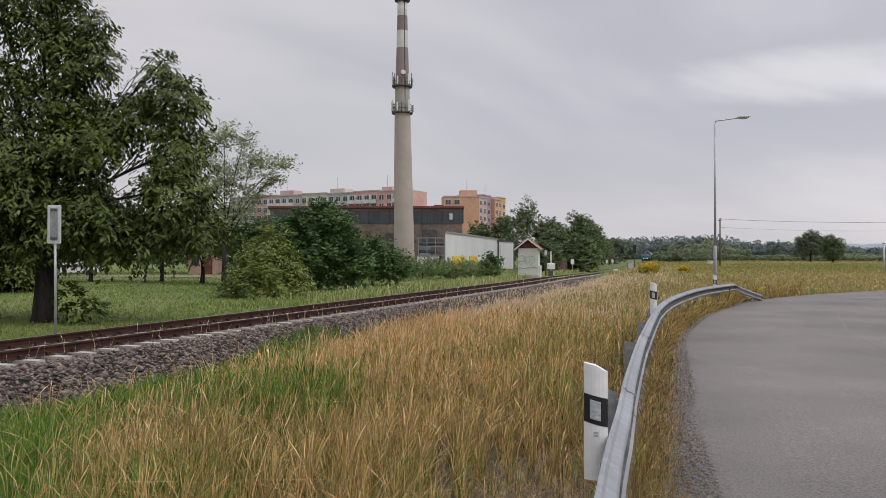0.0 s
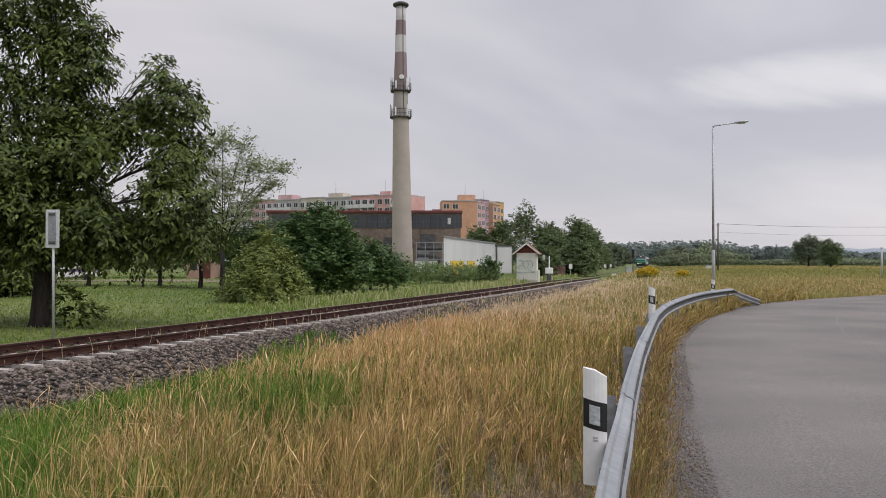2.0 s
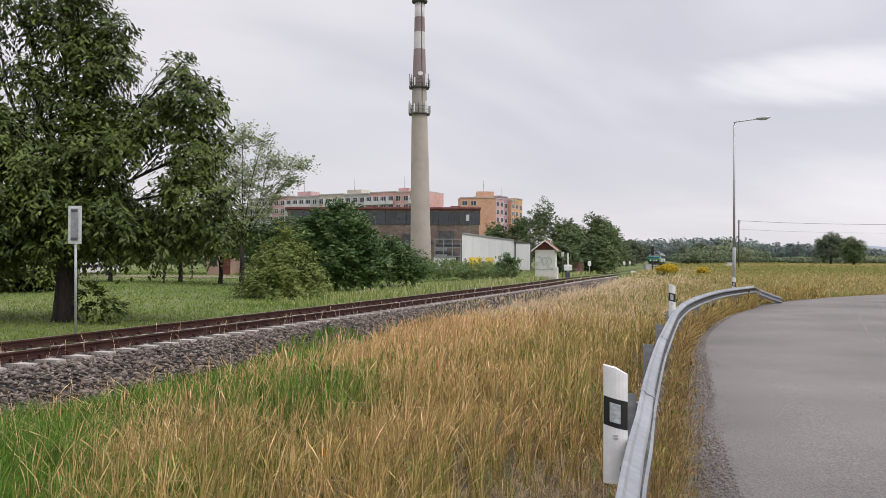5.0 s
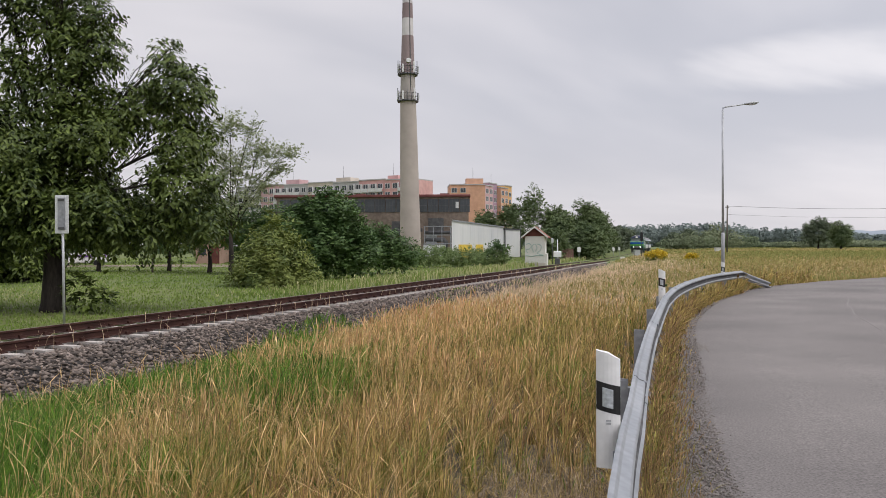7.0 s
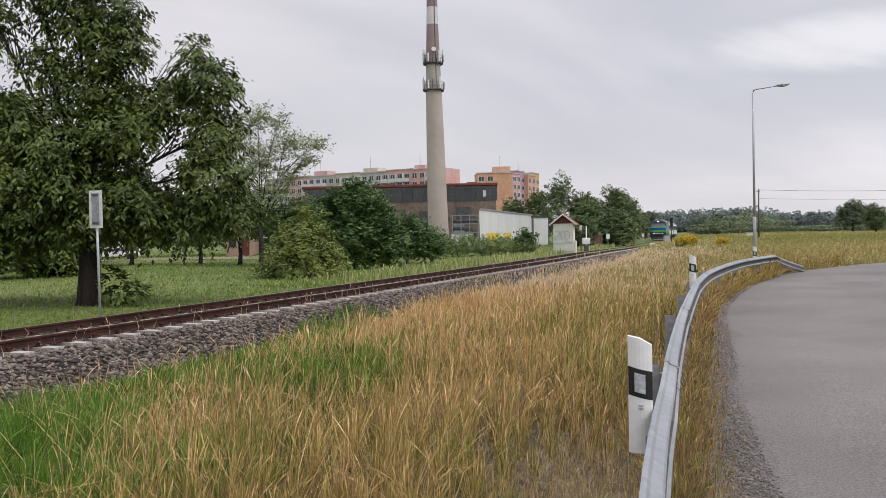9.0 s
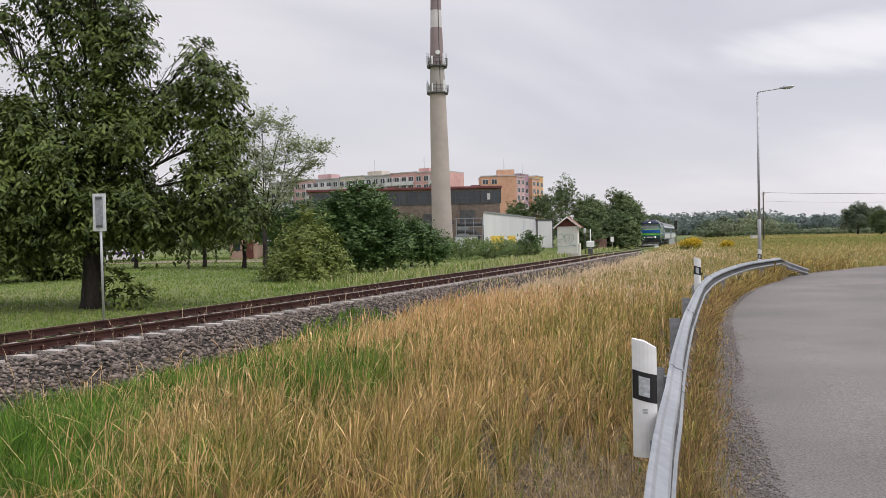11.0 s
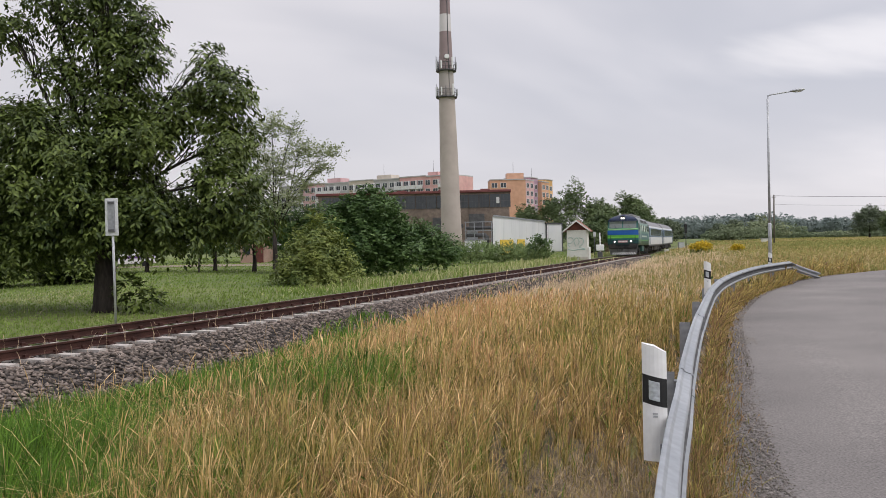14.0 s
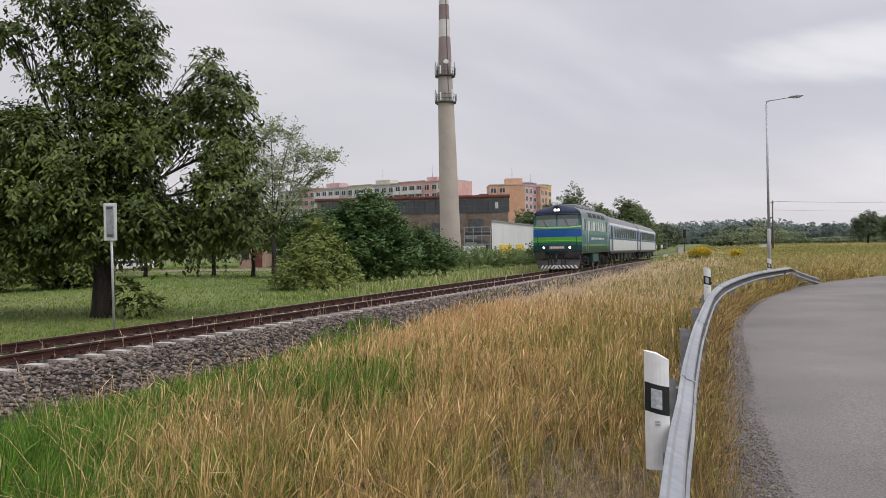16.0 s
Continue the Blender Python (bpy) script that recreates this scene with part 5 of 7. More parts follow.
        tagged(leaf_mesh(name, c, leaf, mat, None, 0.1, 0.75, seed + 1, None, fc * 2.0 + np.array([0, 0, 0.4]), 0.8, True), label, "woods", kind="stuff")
    # hills on the horizon, their pale blue-grey is haze put into the colour
    for k, (d, base, amp, x0, x1) in enumerate(((2600, 40, 26, 300, 2600), (2000, 20, 12, -400, 2400))):
        bm = bmesh.new()
        xs = np.linspace(x0, x1, 60)
        lo, hi, bk = [], [], []
        for x in xs:
            h = base + amp * (math.sin(x * 0.0045 + k * 2) * 0.6 + 0.4 * math.sin(x * 0.011 + k)) + 3 * math.sin(x * 0.05)
            h *= step(x0, x0 + 500, x)
            lo.append(bm.verts.new((x, d - 250, -2)))
            hi.append(bm.verts.new((x, d, h)))
            bk.append(bm.verts.new((x, d + 400, -2)))
        for i in range(59):
            for a, b in ((lo, hi), (hi, bk)):
                f = bm.faces.new((a[i], a[i + 1], b[i + 1], b[i]))
                f.smooth = True
        bmesh.ops.recalc_face_normals(bm, faces=bm.faces)
        tagged(link("haze_blue_hill", bm, M_HILL), "hills on the horizon, haze painted in as pale blue-grey", "hills", kind="structure")

# ---------- buildings ----------
M_BRICKY = material("sooty_brick_wall", (0.15, 0.115, 0.095), (0.24, 0.19, 0.16), 0.3, 0.95, fine=1.5, fine_amount=0.3)
M_REDROOF = material("red_brown_roof_edge", (0.14, 0.045, 0.045), (0.20, 0.075, 0.07), 0.5, 0.8)
M_DARKGLASS = material("dark_window_glass", (0.035, 0.042, 0.05), (0.075, 0.085, 0.095), 0.5, 0.15, rand=0.5, spec=0.5)
M_HALL = material("white_sheet_hall", (0.62, 0.63, 0.64), (0.70, 0.70, 0.70), 0.4, 0.55, fine=1.2, fine_amount=0.025, stretch=(1, 1, 0.2))
M_HUTWALL = material("white_render", (0.60, 0.59, 0.55), (0.72, 0.71, 0.67), 1.0, 0.9, bump=0.004, fine=14, fine_amount=0.1)
M_BOARD = material("red_brown_boards", (0.09, 0.03, 0.024), (0.15, 0.05, 0.038), 2, 0.85)
M_TILE = material("dull_red_roof", (0.22, 0.085, 0.06), (0.32, 0.14, 0.10), 2, 0.85, fine=12, fine_amount=0.25)
M_PAINT = material("faded_graffiti_paint", (0.30, 0.42, 0.38), (0.42, 0.52, 0.48), 2, 0.8)
M_YELLOW = material("yellow_panel", (0.62, 0.42, 0.04), (0.72, 0.52, 0.08), 0.6, 0.7)
M_PINK = material("pink_panel", (0.58, 0.33, 0.31), (0.66, 0.40, 0.375), 0.2, 0.9, fine=0.8, fine_amount=0.08)
M_CREAM = material("cream_panel", (0.52, 0.46, 0.38), (0.60, 0.54, 0.46), 0.2, 0.9, fine=0.8, fine_amount=0.08)
M_GREYPANEL = material("grey_panel", (0.40, 0.39, 0.39), (0.48, 0.47, 0.46), 0.2, 0.9, fine=0.8, fine_amount=0.08)
M_ORANGE = material("orange_panel", (0.56, 0.32, 0.21), (0.64, 0.385, 0.265), 0.2, 0.9, fine=0.8, fine_amount=0.08)
M_LILAC = material("lilac_pink_panel", (0.52, 0.33, 0.33), (0.60, 0.40, 0.40), 0.2, 0.9, fine=0.8, fine_amount=0.08)
M_OCHRE = material("ochre_panel", (0.60, 0.36, 0.15), (0.68, 0.43, 0.20), 0.2, 0.9, fine=0.8, fine_amount=0.08)
M_VIOLET = material("violet_panel", (0.16, 0.08, 0.28), (0.22, 0.12, 0.34), 0.2, 0.9)
M_MAUVE = material("mauve_panel", (0.36, 0.23, 0.30), (0.43, 0.29, 0.36), 0.2, 0.9, fine=0.8, fine_amount=0.08)
M_WHITEFRAME = material("white_balcony_panel", (0.58, 0.58, 0.58), (0.68, 0.68, 0.67), 0.5, 0.7)
M_CHIM = banded("chimney_paint", [(-5, (0.43, 0.375, 0.335)), (30.3, (0.38, 0.345, 0.32)), (35.5, (0.29, 0.225, 0.225)), (42.9, (0.60, 0.57, 0.57)), (46.3, (0.27, 0.205, 0.21)), (49.2, (0.60, 0.57, 0.575)), (52.0, (0.30, 0.27, 0.27))], 0.9, dirt=0.10, scale=0.35)


def build_chimney():
    c = thing("factory_chimney", pose(-8.05, 158.6, -0.3), "tall tapering concrete chimney with faded red and white bands", "chimney")
    bm = bmesh.new()
    zs = [0, 3, 10, 20, 30, 35, 43, 50, 52.3]
    rs = [2.1, 2.03, 1.9, 1.75, 1.55, 1.4, 1.15, 0.98, 0.95]
    tube(bm, [(0.42 * max(0.0, 1 - z / 33), 0, z) for z in zs], rs, 28)
    part("shaft", bm, M_CHIM, c)
    bm = bmesh.new()
    tube(bm, [(0, 0, 52.3), (0, 0, 52.5), (0, 0, 52.7), (0, 0, 53.0)], [1.5, 1.55, 1.55, 1.0], 24)
    part("crown", bm, M_GREYMETAL, c, "dark flared chimney head")
    for z, r in ((30.2, 2.05), (35.4, 1.95)):
        bm = bmesh.new()
        tube(bm, [(0, 0, z - 0.12), (0, 0, z + 0.14)], [r, r], 24)
        p = part("platform", bm, M_GREYMETAL, c, "dark steel service platform")
        for k in range(16):
            a = 6.283 * k / 16
            bm = bmesh.new()
            tube(bm, [(r * math.cos(a), r * math.sin(a), z), (r * math.cos(a), r * math.sin(a), z + 1.5)], [0.05, 0.05], 4)
            part("baluster", bm, M_GREYMETAL, p)
        for dz in (0.75, 1.5):
            bm = bmesh.new()
            tube(bm, [(r * math.cos(6.283 * k / 24), r * math.sin(6.283 * k / 24), z + dz) for k in range(25)], [0.05] * 25, 4)
            part("handrail", bm, M_GREYMETAL, p)
        for a, h, m in ((2.6, 2.2, M_WHITEPL), (3.6, 1.8, M_SIGN), (4.3, 1.6, M_WHITEPL), (5.4, 2.2, M_WHITEPL), (6.1, 1.4, M_SIGN)):
            bm = bmesh.new()
            q = Vector(((r + 0.12) * math.cos(a), (r + 0.12) * math.sin(a), z))
            box(bm, q.x - 0.14, q.x + 0.14, q.y - 0.1, q.y + 0.1, z + 0.2, z + 0.2 + h, bevel=0.03)
            part("antenna", bm, m, p, "upright panel antenna")
    bm = bmesh.new()
    bmesh.ops.create_cone(bm, cap_ends=True, segments=16, radius1=0.5, radius2=0.42, depth=0.3, matrix=Matrix.Translation((0.25, -1.5, 38.0)) @ Matrix.Rotation(math.pi / 2, 4, "X"))
    part("dish", bm, M_WHITEPL, c, "white round dish antenna")
    bm = bmesh.new()
    tube(bm, [(1.35, -1.65, 3), (0.95, -1.2, 30)], [0.05, 0.05], 4)
    part("ladder", bm, M_GREYMETAL, c)
    # thin dark tube added to stand for the soot streak up the shaft
    bm = bmesh.new()
    tube(bm, [(0.62, -1.30, 30.5), (0.58, -1.24, 35.5), (0.50, -1.02, 43), (0.46, -0.86, 50), (0.44, -0.84, 52.2)], [0.10] * 5, 5)
    part("soot_streak", bm, M_GREYMETAL, c, "dark soot streak up the shaft, built as a thin tube")
    for z, a, h in ((30.2, 3.3, 2.6), (30.2, 4.7, 2.0), (35.4, 2.9, 3.0), (35.4, 3.9, 2.4), (35.4, 5.9, 2.6)):
        bm = bmesh.new()
        tube(bm, [(2.0 * math.cos(a), 2.0 * math.sin(a), z), (2.0 * math.cos(a), 2.0 * math.sin(a), z + h)], [0.09, 0.07], 6)
        part("antenna_mast", bm, M_GREYMETAL, c, "thin dark antenna mast")


def build_factory():
    f = thing("factory_hall", pose(0, 168, -0.3), "sooty brick factory hall with a dark glazed band", "factory")
    bm = boxed(-36, 4.0, 0, 22, 0, 12.0)
    part("wall", bm, M_BRICKY, f, "grey-brown sooty wall")
    bm = boxed(-36.5, 4.4, -0.4, 22.4, 12.0, 12.55, bevel=0.1)
    roof = part("roof", bm, M_REDROOF, f, "red-brown roof edge")
    for k in range(3):
        part("roof_vent", boxed(-20 + k * 9, -18 + k * 9, 5, 7, 12.5, 13.1), M_REDROOF, roof)
    k = 0
    x = -35.2
    while x < 3.0:
        bm = boxed(x, x + 2.05, -0.10, 0.05, 8.9, 11.6)
        w = part("window", bm, M_DARKGLASS, f, "dark factory glazing")
        bm = bmesh.new()
        for dx in (0.0, 0.68, 1.36, 2.0):
            box(bm, x + dx - 0.03, x + dx + 0.03, -0.15, -0.09, 8.9, 11.6)
        box(bm, x, x + 2.05, -0.15, -0.09, 10.2, 10.28)
        part("glazing_bars", bm, M_GREYMETAL, w)
        x += 2.2
    bm = boxed(1.3, 1.95, -0.2, -0.05, 9.7, 11.0)
    part("open_pane", bm, M_WHITEFRAME, f, "single pale pane in the dark glazing")
    for x0, x1, z0, z1 in ((-4.4, -1.2, 4.2, 7.6), (0.2, 1.2, 4.8, 5.7), (-6.4, -5.6, 4.8, 5.6), (-12, -9.5, 4, 7)):
        bm = boxed(x0, x1, -0.16, 0.0, z0, z1)
        part("wall_opening", bm, M_GREYMETAL, f, "dark blocked opening in the wall")
    # pipework and boxes before the hall
    g = thing("pipe_rack", pose(-2.2, 150, -0.3), "grey steel pipe rack with ducts before the factory", "pipe rack")
    for dx in (-2.4, -0.8, 0.8, 2.4):
        bm = boxed(dx - 0.08, dx + 0.08, -0.08, 0.08, 0, 5.6)
        part("post", bm, M_ZINCDARK, g)
    for z in (2.2, 3.8, 5.4):
        bm = boxed(-2.6, 2.6, -0.08, 0.08, z, z + 0.16)
        part("beam", bm, M_ZINCDARK, g)
    for z, x0, x1, r in ((4.4, -2.5, 2.6, 0.3), (3.0, -2.4, 1.5, 0.45)):
        bm = bmesh.new()
        tube(bm, [(x0, 0.5, z), (x1 - 0.3, 0.5, z), (x1, 0.5, z - 0.3), (x1, 0.5, 0.4)], [r] * 4, 10)
        part("duct", bm, M_GREYMETAL, g, "dark grey metal duct")
    bm = boxed(-2.2, -0.2, 0.2, 1.6, 0, 3.8, bevel=0.05)
    part("cabinet", bm, M_ZINCDARK, g)
    b = thing("storage_box", pose(-2.6, 140, -0.3), "low white storage container before the factory", "container")
    part("body", boxed(-1.9, 1.9, -1.2, 1.2, 0, 2.0, bevel=0.05), M_HALL, b)
    part("roof_edge", boxed(-1.95, 1.95, -1.25, 1.25, 2.0, 2.1, bevel=0.03), M_ZINCDARK, b)


def build_hall():
    a, b = Vector((0.25, 93.5, 0)), Vector((8.6, 129, 0))
    d = (b - a).normalized()
    ang = math.atan2(d.y, d.x)
    L = (b - a).length
    h = thing("white_hall", pose(a.x, a.y, -0.3, 0, 0, math.degrees(ang)), "long low white sheet-metal hall with yellow lower panels", "hall")
    def slab(foot, z0, z1):
        bm = bmesh.new()
        lo, hi = [bm.verts.new((x, y, z0)) for x, y in foot], [bm.verts.new((x, y, z1)) for x, y in foot]
        for k in range(4):
            bm.faces.new((lo[k], lo[(k + 1) % 4], hi[(k + 1) % 4], hi[k]))
        bm.faces.new(hi)
        bm.faces.new(lo[::-1])
        bmesh.ops.recalc_face_normals(bm, faces=bm.faces)
        return bm
    # the plan narrows towards the near corner
    part("wall", slab(((0, 0), (L, 0), (L + 10, 6), (L + 9.9, 10.3)), 0, 4.75), M_HALL, h)
    part("roof", slab(((-0.15, -0.12), (L + 0.1, -0.12), (L + 10, 6), (L + 9.9, 10.3)), 4.75, 4.93), M_ZINCDARK, h, "dark flat roof edge")
    for k in range(8):
        x = 0.6 + k * (L - 1.2) / 7
        bm = boxed(x, x + 0.04, -0.012, 0.02, 0.2, 4.7)
        part("seam", bm, M_HALL, h)
    for k in range(7):
        if k in (0, 4):
            continue
        bm = boxed(1.0 + k * 2.6, 3.5 + k * 2.6, -0.07, 0.02, 0.2, 2.05)
        part("panel", bm, M_YELLOW, h, "yellow lower wall panel")
    g = thing("white_shed", pose(b.x + 0.25, b.y + 0.4, -0.3, 0, 0, math.degrees(ang) - 30), "white shed with dark edges at the end of the hall", "shed")
    part("wall", boxed(0, 4.0, 0, 5, 0, 4.4), M_HALL, g)
    part("roof", boxed(-0.1, 4.1, -0.12, 5.1, 4.4, 4.62), M_GREYMETAL, g)
    for x in (-0.04, 3.9):
        part("corner_trim", boxed(x, x + 0.16, -0.08, 0.05, 0, 4.4), M_GREYMETAL, g)
    part("shutter", boxed(0.5, 3.5, -0.04, 0.02, 0.2, 4.0), M_HALL, g)


def build_hut():
    h = thing("track_side_hut", pose(7.5, 71.2, -0.2, 0, 0, -12), "small white rendered hut with a red-brown gabled roof", "hut")
    part("wall", boxed(-0.87, 0.87, 0, 1.7, 0, 2.62), M_HUTWALL, h, "white rendered wall with faded paint marks")
    bm = bmesh.new()
    vs = [bm.verts.new(p) for p in ((-0.93, -0.02, 2.62), (0.93, -0.02, 2.62), (0, -0.02, 3.36), (-0.93, 1.7, 2.62), (0.93, 1.7, 2.62), (0, 1.7, 3.36))]
    for q in ((0, 1, 2), (5, 4, 3), (0, 3, 4, 1), (1, 4, 5, 2), (2, 5, 3, 0)):
        bm.faces.new([vs[i] for i in q])
    part("gable", bm, M_BOARD, h, "red-brown boarded gable")
    for s in (-1, 1):
        bm = bmesh.new()
        p = [(s * 1.16, 2.46), (0, 3.40), (0, 3.50), (s * 1.20, 2.54)]
        a = [bm.verts.new((x, -0.28, z)) for x, z in p]
        b = [bm.verts.new((x, 2.25, z)) for x, z in p]
        for k in range(4):
            bm.faces.new((a[k], a[(k + 1) % 4], b[(k + 1) % 4], b[k]))
        bm.faces.new(a)
        bm.faces.new(b[::-1])
        bmesh.ops.recalc_face_normals(bm, faces=bm.faces)
        slope = part("roof", bm, M_TILE, h, "dull red roof slope")
        bm = bmesh.new()
        p = [(s * 1.20, 2.42), (0, 3.36), (0, 3.50), (s * 1.20, 2.56)]
        a = [bm.verts.new((x, -0.32, z)) for x, z in p]
        b = [bm.verts.new((x, -0.285, z)) for x, z in p]
        for k in range(4):
            bm.faces.new((a[k], a[(k + 1) % 4], b[(k + 1) % 4], b[k]))
        bm.faces.new(a)
        bm.faces.new(b[::-1])
        bmesh.ops.recalc_face_normals(bm, faces=bm.faces)
        part("bargeboard", bm, M_HUTWALL, slope, "pale bargeboard")
    # faded paint strokes
    r = random.Random(4)
    strokes = ([(-0.75, 1.9), (-0.5, 2.0), (-0.3, 1.75), (-0.5, 1.5), (-0.8, 1.45), (-0.6, 1.15)], [(-0.1, 1.2), (-0.25, 1.7), (0.0, 1.95), (0.2, 1.6), (0.05, 1.3)], [(0.2, 1.95), (0.55, 1.8), (0.5, 1.4), (0.2, 1.15), (0.75, 0.95)], [(-0.8, 0.95), (-0.3, 0.85), (0.2, 0.95), (0.7, 0.9)])
    for st in strokes:
        bm = bmesh.new()
        L = dense(st, 0.08)
        tube(bm, [(p.x, -0.006, p.y) for p in L], [0.035] * len(L), 5)
        part("graffiti", bm, M_PAINT, h, "faded green spray-painted scrawl")
    part("plinth", boxed(-0.9, 0.9, -0.04, 1.74, 0, 0.25), M_CONC, h)
    part("annex_box", boxed(0.87, 1.05, 0.2, 1.4, 0, 1.1, bevel=0.02), M_HUTWALL, h)


def flat_block(name, m, length, depth, storeys, cols, mats, label, balcony=False, step_up=None, lift=()):
    b = thing(name, m, label, "apartment building", "apartment buildings")
    H = storeys * 2.8 + 1.0
    n = len(mats)
    jut, rise = (1.5, 1.3) if balcony is None else (0.15, 0.3)
    for k, mt in enumerate(mats):
        x0, x1 = k * length / n, (k + 1) * length / n
        part("wall", boxed(x0 + 0.01, x1 - 0.01, jut * (k % 2), depth, 0, H + rise * (k % 2)), mt, b)
        part("roof", boxed(x0 - 0.05, x1 - 0.06, jut * (k % 2) - 0.2, depth + 0.1, H + rise * (k % 2), H + rise * (k % 2) + 0.35), M_GREYPANEL, b)
    for x, w, h in lift:
        part("lift_house", boxed(x, x + w, 3, 8, H, H + h), mats[min(n - 1, int(x / length * n))], b)
        bm = bmesh.new()
        tube(bm, [(x + w * 0.4, 4, H + h), (x + w * 0.4, 4, H + h + 4.0)], [0.06, 0.04], 4)
        part("aerial", bm, M_GREYMETAL, b)
    w = length / cols
    mw = bpy.data.meshes.new("window")
    bm = boxed(-w * 0.29, w * 0.29, -0.04, 0.2, 0, 1.55)
    bm.to_mesh(mw)
    bm.free()
    mw.materials.append(M_DARKGLASS)
    mf = bpy.data.meshes.new("frame")
    bm = bmesh.new()
    for x0, x1, z0, z1 in ((-w * 0.33, -w * 0.29, -0.1, 1.65), (w * 0.29, w * 0.33, -0.1, 1.65), (-w * 0.29, w * 0.29, -0.1, 0.0), (-w * 0.29, w * 0.29, 1.55, 1.65), (-0.05, 0.05, 0, 1.55)):
        box(bm, x0, x1, -0.09, 0.1, z0, z1)
    bm.to_mesh(mf)
    bm.free()
    mf.materials.append(M_WHITEFRAME)
    mb = bpy.data.meshes.new("balcony")
    bm = boxed(-w * 0.46, w * 0.46, -1.0, -0.9, -1.1, 0.15)
    box(bm, -w * 0.46, w * 0.46, -0.9, 0.2, -1.1, -0.95)
    box(bm, -w * 0.48, -w * 0.44, -1.0, 0.1, -1.1, 1.7)
    bm.to_mesh(mb)
    bm.free()
    mb.materials.append(M_WHITEFRAME)
    low = max(0, storeys - 5)
    for k in range(cols):
        if balcony is False and k > 1:
            continue
        for s in range(low, storeys):
            o = new("window", mw)
            o.parent = b
            o.location = ((k + 0.5) * w, jut * (int(k * n / cols) % 2) if balcony is None else 0.0, s * 2.8 + 1.2)
            fr = new("frame", mf)
            fr.parent = o
            if balcony and (k // 2) % 3 != 2:
                q = new("balcony", mb)
                q.parent = o
    return b


def build_flats():
    p0, p1 = Vector((-77, 294, 0)), Vector((-11.2, 258, 0))
    d = (p1 - p0)
    flat_block("apartment_block", pose(p0.x, p0.y, -0.5, 0, 0, math.degrees(math.atan2(d.y, d.x))), d.length, 12, 8, 26, [M_GREYPANEL, M_LILAC, M_GREYPANEL, M_CREAM, M_GREYPANEL, M_PINK, M_PINK], "long eight-storey panel block in grey, cream and pink", True, lift=((20, 6, 2.2), (42, 6, 2.0), (63, 4, 1.8)))
    flat_block("apartment_block", pose(0.2, 285, -0.5, 0, 0, 4), 12.5, 12, 8, 4, [M_ORANGE], "orange end wall of a panel block of flats", False, lift=((6.2, 6.0, 2.6),))
    flat_block("apartment_block", pose(12.8, 288, -0.5, 0, 0, 62), 27, 12, 8, 8, [M_LILAC, M_MAUVE, M_ORANGE, M_OCHRE], "stepped panel block in lilac, orange and ochre", None, lift=((12, 4, 1.5),))


# ---------- small line-side things ----------


